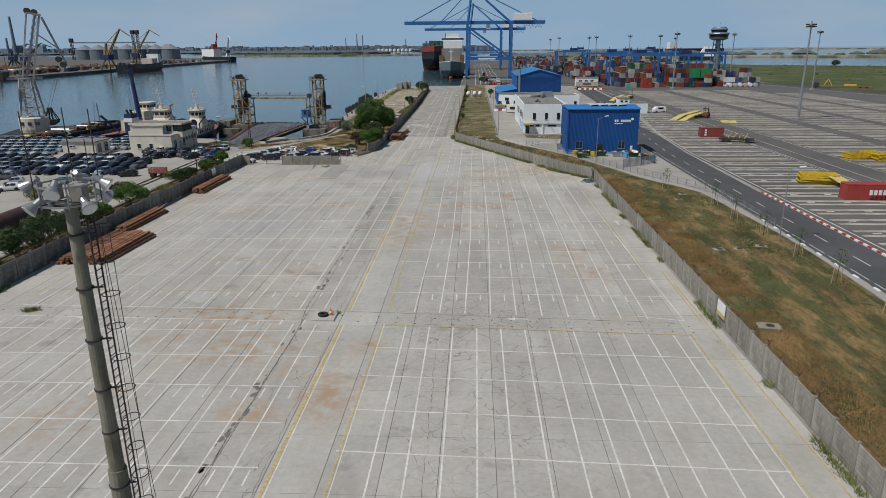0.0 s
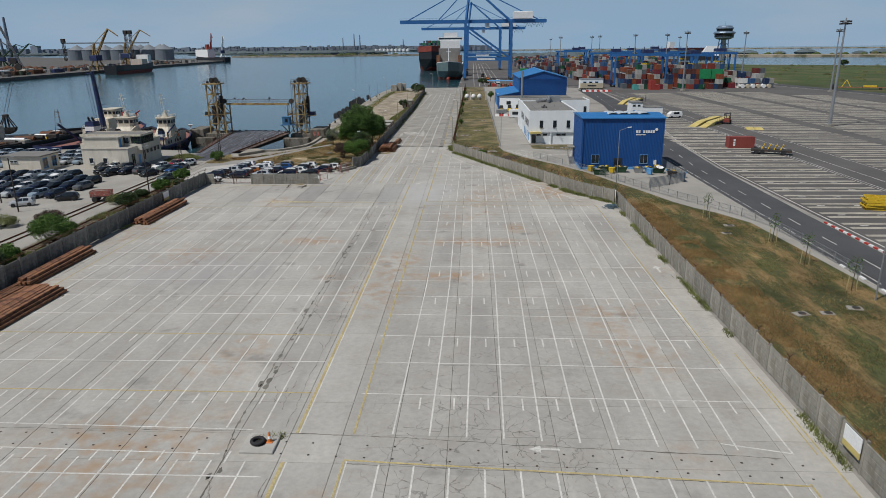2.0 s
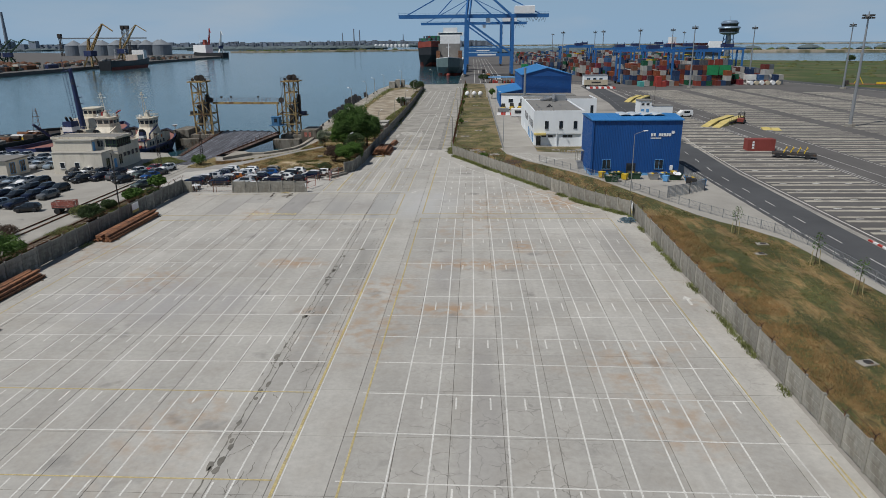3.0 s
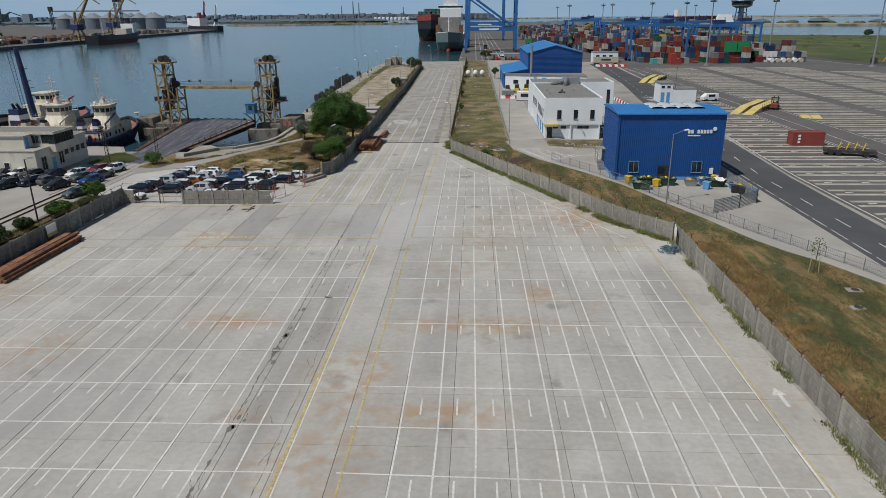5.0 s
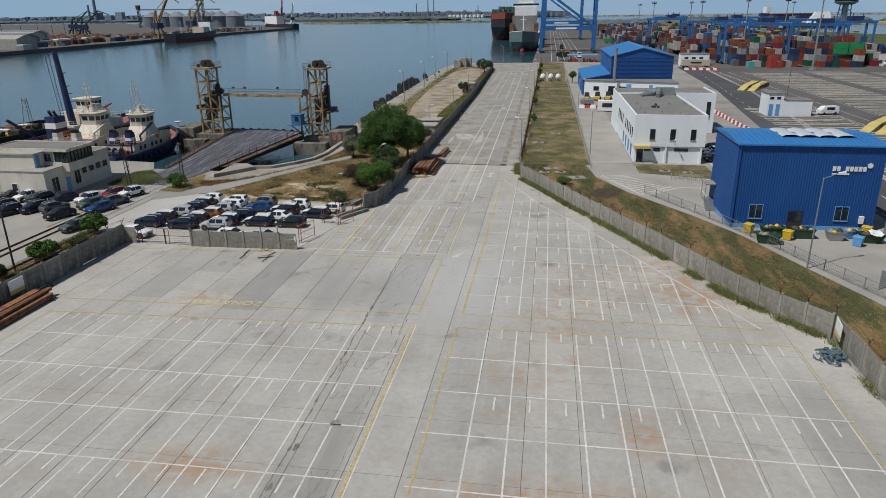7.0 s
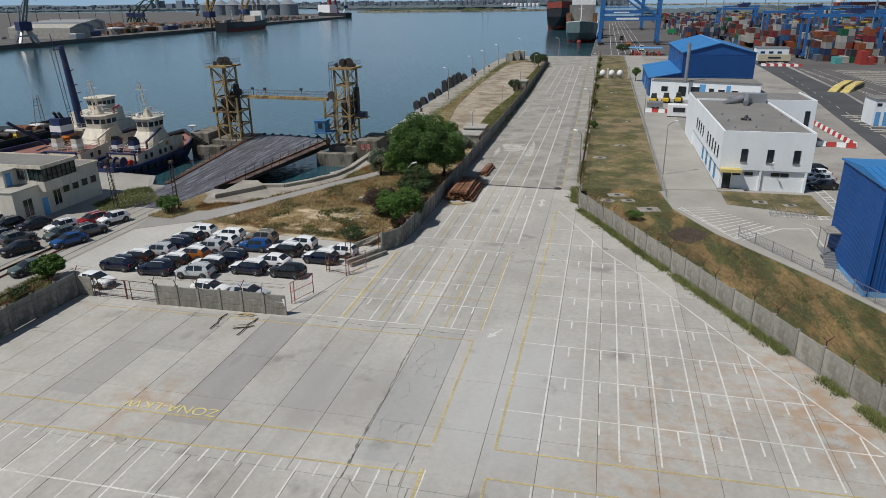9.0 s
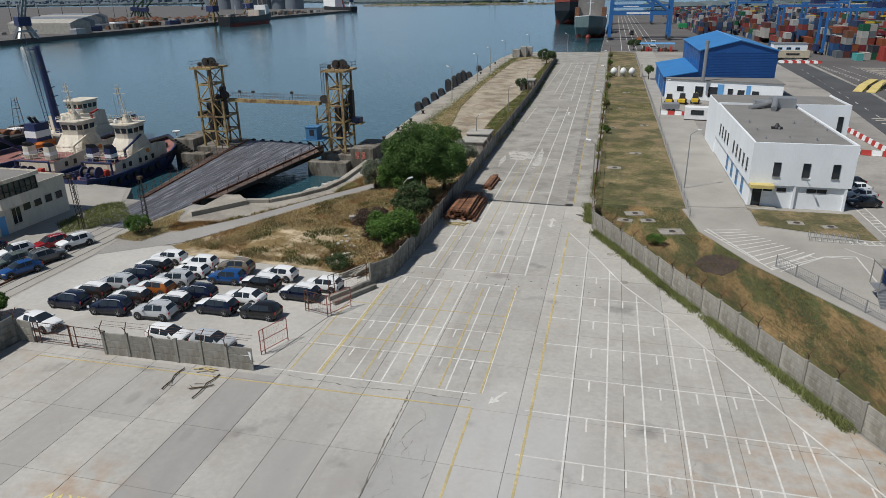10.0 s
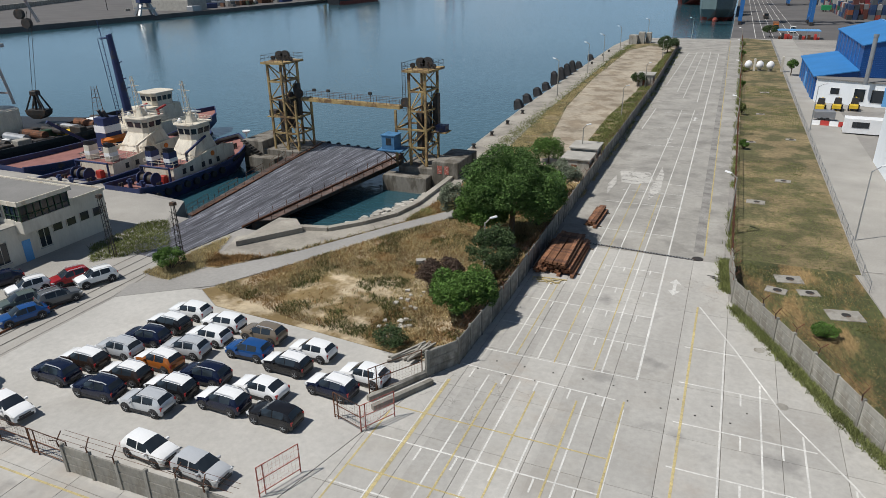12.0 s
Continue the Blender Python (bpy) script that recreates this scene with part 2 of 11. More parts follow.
def water_material():
    m = bpy.data.materials.new("harbour_water")
    m.use_nodes = True
    n, l = m.node_tree.nodes, m.node_tree.links
    b = n["Principled BSDF"]
    b.inputs["Roughness"].default_value, b.inputs["IOR"].default_value = 0.12, 1.33
    b.inputs["Specular IOR Level"].default_value = 1.0
    pos = n.new("ShaderNodeNewGeometry").outputs["Position"]
    mp = n.new("ShaderNodeMapping")
    mp.inputs["Rotation"].default_value = (0, 0, 0.35)
    mp.inputs["Scale"].default_value = (0.5, 1.0, 1)
    l.new(pos, mp.inputs["Vector"])
    small = n.new("ShaderNodeTexNoise")
    small.inputs["Scale"].default_value, small.inputs["Detail"].default_value = 1.3, 4
    l.new(mp.outputs["Vector"], small.inputs["Vector"])
    mp2 = n.new("ShaderNodeMapping")
    mp2.inputs["Scale"].default_value = (0.35, 1.4, 1)
    l.new(pos, mp2.inputs["Vector"])
    big = n.new("ShaderNodeTexNoise")
    big.inputs["Scale"].default_value, big.inputs["Detail"].default_value = 0.011, 4
    l.new(mp2.outputs["Vector"], big.inputs["Vector"])
    ramp = n.new("ShaderNodeValToRGB")
    ramp.color_ramp.elements[0].position, ramp.color_ramp.elements[1].position = 0.35, 0.68
    ramp.color_ramp.elements[0].color, ramp.color_ramp.elements[1].color = (0.022, 0.070, 0.091, 1), (0.036, 0.094, 0.119, 1)
    l.new(big.outputs["Fac"], ramp.inputs["Fac"])
    l.new(ramp.outputs["Color"], b.inputs["Base Color"])
    bp = n.new("ShaderNodeBump")
    bp.inputs["Strength"].default_value, bp.inputs["Distance"].default_value = 0.3, 0.16
    l.new(small.outputs["Fac"], bp.inputs["Height"])
    l.new(bp.outputs["Normal"], b.inputs["Normal"])
    return m


M = {}
M["yard"] = yard_material()
M["joint"] = mat("joint_dirt", (0.17, 0.16, 0.14), 0.95, var=0.3, big=0.5, fine=6)
M["ground"] = mat("old_paving", (0.30, 0.285, 0.26), 0.92, var=0.2, big=0.06, fine=1.5, grain=0.15, at_place=True, col2=(0.22, 0.21, 0.195), amount=0.4)
M["asphalt"] = mat("asphalt", (0.075, 0.077, 0.081), 0.9, var=0.22, big=0.08, fine=8, grain=0.15, at_place=True)
M["asphalt_old"] = mat("old_asphalt", (0.29, 0.28, 0.262), 0.92, var=0.15, big=0.07, fine=3, grain=0.14, at_place=True)
M["lot"] = mat("block_paving", (0.112, 0.106, 0.102), 0.92, var=0.2, big=0.05, fine=3, grain=0.12, at_place=True)
M["strip"] = mat("concrete_beam", (0.39, 0.365, 0.31), 0.9, var=0.25, big=0.2, fine=4, col2=(0.28, 0.262, 0.23), at_place=True)
M["pavement"] = mat("paving", (0.33, 0.315, 0.285), 0.9, var=0.14, big=0.15, fine=5, at_place=True)
M["block"] = mat("stained_block_concrete", (0.19, 0.175, 0.15), 0.95, var=0.3, big=0.4, fine=4, grain=0.2, streak=0.35, col2=(0.10, 0.088, 0.07), amount=0.6)
M["mast"] = mat("weathered_mast_concrete", (0.20, 0.19, 0.15), 0.92, var=0.25, big=0.6, fine=6, grain=0.18, streak=0.35, col2=(0.13, 0.12, 0.085), amount=0.5)
M["soil"] = mat("dark_soil", (0.06, 0.045, 0.034), 0.97, var=0.3, big=0.5, fine=3, grain=0.3, at_place=True, bump=0.8)
M["quay"] = mat("quay_concrete", (0.33, 0.305, 0.26), 0.92, var=0.2, big=0.15, fine=2, grain=0.15, at_place=True, col2=(0.24, 0.22, 0.19), amount=0.5)
M["lot_pale"] = mat("pale_lot_concrete", (0.425, 0.412, 0.382), 0.9, var=0.13, big=0.09, fine=1.8, grain=0.12, at_place=True, col2=(0.38, 0.365, 0.335), amount=0.35)
M["quay_road"] = mat("quay_road_concrete", (0.318, 0.305, 0.275), 0.9, var=0.2, big=0.17, fine=1.8, grain=0.14, at_place=True, col2=(0.255, 0.243, 0.22), amount=0.5)
M["dirt"] = mat("dry_dirt", (0.355, 0.308, 0.238), 0.97, var=0.2, big=0.12, fine=1.2, grain=0.2, at_place=True, col2=(0.235, 0.19, 0.135), amount=0.6, bump=0.4)
M["grass"] = mat("mown_grass", (0.100, 0.094, 0.042), 0.95, var=0.3, big=0.11, fine=2.2, grain=0.5, at_place=True, col2=(0.22, 0.17, 0.09), amount=0.7, bump=0.8)
M["verge"] = mat("dry_verge", (0.195, 0.134, 0.058), 0.96, var=0.4, big=0.26, fine=4.5, grain=0.6, at_place=True, col2=(0.066, 0.072, 0.025), amount=0.82, bump=1.0)
for q in M["verge"].node_tree.nodes:
    if q.type == "MAPPING":
        q.inputs["Scale"].default_value = (1.0, 0.28, 1)
M["rusty_grass"] = mat("rust_brown_grass", (0.27, 0.165, 0.068), 0.95, var=0.3, big=0.3, fine=3, bump=0.0, tint=0.4, island=True)
M["scrub"] = mat("dry_scrub", (0.47, 0.385, 0.26), 0.97, var=0.25, big=0.15, fine=1.6, grain=0.25, at_place=True, col2=(0.19, 0.135, 0.06), amount=0.85, bump=0.9)
M["field"] = mat("field_grass", (0.055, 0.08, 0.022), 0.96, var=0.35, big=0.02, fine=0.3, grain=0.3, at_place=True, col2=(0.105, 0.098, 0.042), amount=0.55)
M["sand"] = mat("pale_sand", (0.36, 0.31, 0.245), 0.97, var=0.2, big=0.02, fine=0.3, at_place=True, col2=(0.14, 0.13, 0.075), amount=0.6)
M["white_paint"] = mat("white_road_paint", (0.74, 0.73, 0.69), 0.8, var=0.18, big=0.4, fine=5, bump=0.05, at_place=True, alpha=(5.0, 0.37, 0.96))
M["yellow_paint"] = mat("yellow_road_paint", (0.60, 0.49, 0.22), 0.8, var=0.2, big=0.4, fine=5, bump=0.05, at_place=True, alpha=(4.0, 0.29, 0.87))
M["word_paint"] = mat("yellow_word_paint", (0.66, 0.56, 0.24), 0.8, var=0.15, big=0.4, fine=5, bump=0.05, at_place=True, alpha=(4.0, 0.5, 1.0))
M["panel"] = mat("precast_concrete", (0.27, 0.258, 0.225), 0.93, var=0.25, big=0.7, fine=6, grain=0.15, tint=0.15, col2=(0.20, 0.185, 0.155), amount=0.5, streak=0.5)
# Soiled wall panels, base colour also darkened to carry the shade on them
M["panel_shaded"] = mat("soiled_shaded_precast", (0.21, 0.205, 0.185), 0.94, var=0.3, big=0.7, fine=6, grain=0.18, tint=0.2, col2=(0.12, 0.115, 0.10), amount=0.6, streak=0.6)
M["gravel_strip"] = mat("worn_gravel_concrete", (0.27, 0.26, 0.24), 0.95, var=0.25, big=0.3, fine=5, grain=0.25, at_place=True, col2=(0.2, 0.19, 0.175), amount=0.6)
M["concrete"] = mat("bare_concrete", (0.31, 0.295, 0.26), 0.93, var=0.25, big=0.4, fine=5, grain=0.15, col2=(0.2, 0.18, 0.15), amount=0.5, streak=0.5)
M["steel"] = mat("galvanised_steel", (0.36, 0.37, 0.38), 0.45, 0.6, var=0.12, big=0.6, fine=10, bump=0.05)
M["dark"] = mat("dark_iron", (0.045, 0.042, 0.04), 0.7, 0.2, var=0.3, big=1, fine=8, col2=(0.10, 0.055, 0.03), amount=0.3)
M["rust"] = mat("rusted_steel", (0.15, 0.066, 0.035), 0.85, 0.2, var=0.35, big=0.8, fine=8, grain=0.25, tint=0.3, col2=(0.07, 0.045, 0.035), amount=0.5)
M["rust_dk"] = mat("dull_rusted_plate", (0.125, 0.083, 0.068), 0.85, 0.15, var=0.3, big=1.0, fine=8, grain=0.25, tint=0.3, col2=(0.09, 0.08, 0.075), amount=0.5)
M["cabin_blue"] = mat("faded_cabin_paint", (0.055, 0.165, 0.31), 0.7, var=0.25, big=0.8, fine=6, grain=0.15, streak=0.4)
M["rust_lt"] = mat("rusted_rolled_steel", (0.24, 0.115, 0.062), 0.8, 0.2, var=0.3, big=1.0, fine=8, grain=0.2, tint=0.35, col2=(0.12, 0.06, 0.04), amount=0.5)
M["rubber"] = mat("black_rubber", (0.025, 0.025, 0.027), 0.8, var=0.3, big=2, fine=10)
M["black"] = mat("black_plastic", (0.03, 0.03, 0.032), 0.6, var=0.2, big=3, fine=15)
M["glass"] = glass_mat("dark_window_glass", (0.02, 0.027, 0.035))
M["red"] = mat("red_paint", (0.42, 0.045, 0.035), 0.55, var=0.2, big=1, fine=8)
M["red_rusty"] = mat("worn_red_paint", (0.34, 0.10, 0.075), 0.7, var=0.25, big=2, fine=10, col2=(0.45, 0.36, 0.32), amount=0.4)
M["white"] = mat("white_paint", (0.76, 0.77, 0.77), 0.55, var=0.07, big=0.5, fine=6, bump=0.03)
M["yellow"] = mat("yellow_paint", (0.62, 0.42, 0.03), 0.5, var=0.15, big=1, fine=8)
M["pale_yellow"] = mat("faded_yellow_paint", (0.58, 0.47, 0.17), 0.6, var=0.15, big=0.4, fine=6)
M["orange"] = mat("orange_paint", (0.60, 0.17, 0.03), 0.5, var=0.15, big=1, fine=8)
M["green"] = mat("green_paint", (0.022, 0.06, 0.03), 0.6, var=0.2, big=1, fine=8)
M["blue"] = mat("blue_cladding", (0.012, 0.075, 0.26), 0.42, var=0.10, big=0.3, fine=5, grain=0.06, bump=0.04, streak=0.25)
M["blue_roof"] = mat("blue_roof_sheet", (0.035, 0.19, 0.46), 0.55, var=0.1, big=0.2, fine=5, grain=0.05, bump=0.03)
M["blue_lt"] = mat("sky_blue_panel", (0.12, 0.33, 0.62), 0.5, var=0.08, big=0.5, fine=5)
M["crane_blue"] = mat("crane_blue_paint", (0.028, 0.135, 0.36), 0.5, var=0.12, big=0.1, fine=1.5, grain=0.08, bump=0.0)
M["render"] = mat("white_render", (0.74, 0.775, 0.80), 0.85, var=0.05, big=0.3, fine=6, grain=0.04, streak=0.3)
M["cream"] = mat("cream_render", (0.61, 0.57, 0.49), 0.9, var=0.12, big=0.3, fine=5, grain=0.08, streak=0.3, col2=(0.50, 0.46, 0.385), amount=0.35)
M["roof"] = mat("grey_bitumen_roof", (0.20, 0.195, 0.185), 0.95, var=0.12, big=0.3, fine=6)
M["roof_lt"] = mat("pale_roofing", (0.36, 0.345, 0.31), 0.95, var=0.18, big=0.4, fine=6)
M["water"] = water_material()
M["bark"] = mat("bark", (0.10, 0.075, 0.05), 0.95, var=0.3, big=3, fine=15)
M["leaf"] = mat("leaves", (0.070, 0.140, 0.022), 0.75, var=0.3, big=0.5, fine=3, grain=0.2, bump=0.0, tint=0.45, island=True)
M["leaf_mid"] = mat("summer_leaves", (0.056, 0.112, 0.022), 0.78, var=0.3, big=0.5, fine=3, grain=0.2, bump=0.0, tint=0.45, island=True)
M["leaf_dk"] = mat("dark_leaves", (0.045, 0.075, 0.025), 0.8, var=0.3, big=0.5, fine=3, grain=0.2, bump=0.0, tint=0.45, island=True)
M["leaf_grey"] = mat("silver_leaves", (0.17, 0.20, 0.135), 0.8, var=0.2, big=0.5, fine=3, bump=0.0, tint=0.3, island=True)
M["leaf_brown"] = mat("purple_brown_leaves", (0.085, 0.055, 0.04), 0.8, var=0.3, big=0.5, fine=3, bump=0.0, tint=0.4, island=True)
M["straw"] = mat("dry_stalks", (0.44, 0.36, 0.19), 0.95, var=0.3, big=0.3, fine=3, bump=0.0, tint=0.4, island=True)
M["weeds"] = mat("green_weeds", (0.165, 0.185, 0.062), 0.9, var=0.3, big=0.3, fine=3, bump=0.0, tint=0.45, island=True)
M["gantry"] = mat("faded_yellow_steel", (0.345, 0.25, 0.112), 0.75, 0.05, var=0.25, big=0.5, fine=6, grain=0.15, col2=(0.16, 0.095, 0.05), amount=0.6)
M["deck"] = mat("worn_steel_deck", (0.092, 0.092, 0.105), 0.6, 0.2, var=0.3, big=0.8, fine=6, grain=0.35, tint=0.4, col2=(0.27, 0.28, 0.31), amount=0.45)
for q in M["deck"].node_tree.nodes:
    if q.type == "MAPPING":
        q.inputs["Scale"].default_value = (5.0, 0.14, 1)
M["crane_grey"] = mat("pale_grey_crane_paint", (0.36, 0.35, 0.35), 0.6, var=0.2, big=0.3, fine=3, grain=0.12, bump=0.0, col2=(0.33, 0.22, 0.20), amount=0.35)
M["hull_blue"] = mat("navy_hull", (0.022, 0.035, 0.105), 0.5, var=0.25, big=0.4, fine=4, col2=(0.05, 0.05, 0.06), amount=0.3)
M["hull_black"] = mat("black_hull", (0.022, 0.024, 0.028), 0.55, var=0.25, big=0.3, fine=3)
M["hull_red"] = mat("red_bottom_paint", (0.23, 0.05, 0.035), 0.65, var=0.25, big=0.2, fine=2)
M["hull_grey"] = mat("grey_green_hull", (0.11, 0.16, 0.165), 0.55, var=0.15, big=0.1, fine=1)
M["deck_red"] = mat("red_oxide_deck", (0.25, 0.115, 0.10), 0.8, var=0.2, big=0.5, fine=5)
M["ship_cream"] = mat("cream_ship_paint", (0.62, 0.57, 0.47), 0.6, var=0.15, big=0.6, fine=6, streak=0.3, col2=(0.48, 0.40, 0.30), amount=0.3)
M["stone"] = mat("rubble_stone", (0.38, 0.36, 0.32), 0.95, var=0.25, big=0.8, fine=4, tint=0.25, island=True)
# Haze is mixed into these two base colours, blue-grey for the distant shore
M["far"] = mat("haze_tinted_far_town", (0.17, 0.20, 0.245), 0.95, var=0.15, big=0.004, fine=0.05, tint=0.3, island=True, at_place=True)
M["haze_tinted_wood"] = mat("far_woods", (0.095, 0.125, 0.135), 0.95, var=0.3, big=0.004, fine=0.05, at_place=True)
M["silo"] = mat("zinc_silo", (0.17, 0.195, 0.225), 0.55, 0.2, var=0.12, big=0.05, fine=0.5, tint=0.1)
M["lamp_glass"] = glass_mat("lamp_glass", (0.6, 0.62, 0.62), 0.2)


# ---- mesh tools ----
class Shape:
    """Collects faces for one mesh."""

    def __init__(self):
        self.v, self.f, self.s = [], [], 0

    def add(self, verts, faces):
        k = len(self.v)
        self.v += [tuple(p) for p in verts]
        self.f += [tuple(i + k for i in q) for q in faces]
        return self

    def box(self, x0, y0, z0, x1, y1, z1):
        return self.add([(x0, y0, z0), (x1, y0, z0), (x1, y1, z0), (x0, y1, z0), (x0, y0, z1), (x1, y0, z1), (x1, y1, z1), (x0, y1, z1)],
                        [(3, 2, 1, 0), (4, 5, 6, 7), (0, 1, 5, 4), (1, 2, 6, 5), (2, 3, 7, 6), (3, 0, 4, 7)])

    def cbox(self, x0, y0, z0, x1, y1, z1, c):
        """A box whose upper edges are chamfered by c."""
        return self.add([(x0, y0, z0), (x1, y0, z0), (x1, y1, z0), (x0, y1, z0), (x0, y0, z1 - c), (x1, y0, z1 - c), (x1, y1, z1 - c), (x0, y1, z1 - c),
                         (x0 + c, y0 + c, z1), (x1 - c, y0 + c, z1), (x1 - c, y1 - c, z1), (x0 + c, y1 - c, z1)],
                        [(3, 2, 1, 0), (0, 1, 5, 4), (1, 2, 6, 5), (2, 3, 7, 6), (3, 0, 4, 7), (4, 5, 9, 8), (5, 6, 10, 9), (6, 7, 11, 10), (7, 4, 8, 11), (8, 9, 10, 11)])

    def obox(self, c, size, yaw=0.0):
        """A box by its centre, size and turn (degrees)."""
        a = radians(yaw)
        ca, sa = math.cos(a), math.sin(a)
        hx, hy, hz = (q / 2 for q in size)
        vs = []
        for z in (-hz, hz):
            for x, y in ((-hx, -hy), (hx, -hy), (hx, hy), (-hx, hy)):
                vs.append((c[0] + x * ca - y * sa, c[1] + x * sa + y * ca, c[2] + z))
        return self.add(vs, [(3, 2, 1, 0), (4, 5, 6, 7), (0, 1, 5, 4), (1, 2, 6, 5), (2, 3, 7, 6), (3, 0, 4, 7)])

    def beam(self, p, q, w, h=None):
        """A square bar from p to q."""
        h = h or w
        p, q = Vector(p), Vector(q)
        d = (q - p).normalized()
        side = d.cross(Vector((0, 0, 1)))
        if side.length < 1e-4:
            side = Vector((1, 0, 0))
        side.normalize()
        up = side.cross(d)
        vs = [e + side * (a * w / 2) + up * (b * h / 2) for e in (p, q) for a, b in ((-1, -1), (1, -1), (1, 1), (-1, 1))]
        return self.add(vs, [(3, 2, 1, 0), (4, 5, 6, 7), (0, 1, 5, 4), (1, 2, 6, 5), (2, 3, 7, 6), (3, 0, 4, 7)])

    def tube(self, p, q, r, r2=None, n=8):
        r2 = r if r2 is None else r2
        p, q = Vector(p), Vector(q)
        d = (q - p).normalized()
        side = d.cross(Vector((0, 0, 1)))
        if side.length < 1e-4:
            side = Vector((1, 0, 0))
        side.normalize()
        up = side.cross(d)
        vs = []
        for e, rad in ((p, r), (q, r2)):
            for k in range(n):
                a = 2 * math.pi * k / n
                vs.append(e + side * (rad * math.cos(a)) + up * (rad * math.sin(a)))
        fs = [(k, (k + 1) % n, n + (k + 1) % n, n + k) for k in range(n)]
        fs += [tuple(range(n - 1, -1, -1)), tuple(range(n, 2 * n))]
        return self.add(vs, fs)

    def turned(self, c, profile, n=12):
        """A body of revolution about a vertical axis: (radius, height) pairs from the bottom up."""
        k0 = []
        for r, z in profile:
            k0 += [(c[0] + r * math.cos(2 * math.pi * k / n), c[1] + r * math.sin(2 * math.pi * k / n), c[2] + z) for k in range(n)]
        fs = []
        for j in range(len(profile) - 1):
            fs += [(j * n + k, j * n + (k + 1) % n, (j + 1) * n + (k + 1) % n, (j + 1) * n + k) for k in range(n)]
        fs += [tuple(range(n - 1, -1, -1)), tuple(range((len(profile) - 1) * n, len(profile) * n))]
        return self.add(k0, fs)

    def prism(self, poly, z0, z1):
        n = len(poly)
        vs = [(x, y, z0) for x, y in poly] + [(x, y, z1) for x, y in poly]
        fs = [(k, (k + 1) % n, n + (k + 1) % n, n + k) for k in range(n)]
        return self.add(vs, fs + [tuple(range(n - 1, -1, -1)), tuple(range(n, 2 * n))])

    def side_prism(self, prof, y0, y1):
        """A profile in x and z, drawn out from y0 to y1."""
        n = len(prof)
        vs = [(x, y0, z) for x, z in prof] + [(x, y1, z) for x, z in prof]
        fs = [((k + 1) % n, k, n + k, n + (k + 1) % n) for k in range(n)]
        return self.add(vs, fs + [tuple(range(n)), tuple(range(2 * n - 1, n - 1, -1))])

    def loft(self, rings, closed=True, caps=True):
        """Joins rings of equal length."""
        n = len(rings[0])
        vs = [p for r in rings for p in r]
        fs = []
        for j in range(len(rings) - 1):
            for k in range(n if closed else n - 1):
                fs.append((j * n + k, j * n + (k + 1) % n, (j + 1) * n + (k + 1) % n, (j + 1) * n + k))
        if caps:
            fs += [tuple(range(n - 1, -1, -1)), tuple(range((len(rings) - 1) * n, len(rings) * n))]
        return self.add(vs, fs)

    def line(self, x0, y0, x1, y1, w, z=0.008, t=0.003):
        """A painted line on the ground, a thin film."""
        d = Vector((x1 - x0, y1 - y0, 0)).normalized()
        s = Vector((-d.y, d.x, 0)) * (w / 2)
        a, b = Vector((x0, y0, z)), Vector((x1, y1, z))
        return self.add([a - s, b - s, b + s, a + s], [(0, 1, 2, 3)])

    def mesh(self, name, smooth=False):
        me = bpy.data.meshes.new(name)
        me.from_pydata([tuple(p) for p in self.v], [], self.f)
        if smooth:
            me.shade_smooth()
        me.update()
        return me


def fix_normals(me):
    bm = bmesh.new()
    bm.from_mesh(me)
    bmesh.ops.recalc_face_normals(bm, faces=bm.faces)
    bm.to_mesh(me)
    bm.free()
    return me


def part(name, shape, material, parent=None, label="", smooth=False, m=None):
    """One mesh object, under a thing or a part."""
    me = fix_normals(shape.mesh(name, smooth)) if isinstance(shape, Shape) else shape
    ob = new(name, me)
    if material and not me.materials:
        me.materials.append(material)
    if parent:
        ob.parent = parent
    if m is not None:
        ob.matrix_basis = m
    if label:
        ob["label"] = label
    return ob


def thing(name, label, category, group="", m=None, kind=""):
    ob = new(name)
    ob.empty_display_size = 0.2
    if m is not None:
        ob.matrix_basis = m
    return tagged(ob, label, category, group, kind)


def solid(name, shape, material, label, category, group="", kind="", m=None, smooth=False):
    """A top-level thing that is one mesh."""
    return tagged(part(name, shape, material, None, "", smooth, m), label, category, group, kind)


def inside(p, poly):
    x, y = p
    hit = False
    for k in range(len(poly)):
        (ax, ay), (bx, by) = poly[k], poly[k - 1]
        if (ay > y) != (by > y) and x < (bx - ax) * (y - ay) / (by - ay) + ax:
            hit = not hit
    return hit


rng = random.Random(5)


# ---- water and land ----
sea = Shape()
sea.add([(-4800, -600, -2.2), (4800, -600, -2.2), (4800, 4700, -2.2), (-4800, 4700, -2.2)], [(0, 1, 2, 3)])
solid("water", sea, M["water"], "calm grey-blue harbour water reaching the horizon", "water", kind="structure")

COAST = [(-420, -320), (1200, -320), (1200, 420), (760, 600), (470, 745), (330, 830), (300, 1000), (240, 1150), (2.2, 1150), (2.2, 428), (-37.5, 424),
         (-39.8, 390), (-38.8, 340), (-37.0, 255), (-35.0, 214), (-31.8, 203), (-31.4, 197), (-31.2, 186.2), (-32.0, 181.4), (-34.2, 177.6), (-36.8, 174.4), (-39.6, 173.6), (-43.6, 171.0), (-45.8, 171), (-57.5, 171.5),
         (-60.5, 176.5), (-78, 178.5), (-135, 178), (-420, 175)]
land = Shape()
land.prism(COAST, -7, -0.05)
solid("ground", land, M["ground"], "worn grey port paving with quay walls above the water", "ground", kind="structure")


def flat(name, poly, material, label, category, z=0.0, deep=0.3, kind="structure"):
    s = Shape()
    s.prism(poly, z - deep, z)
    return solid(name, s, material, label, category, kind=kind)


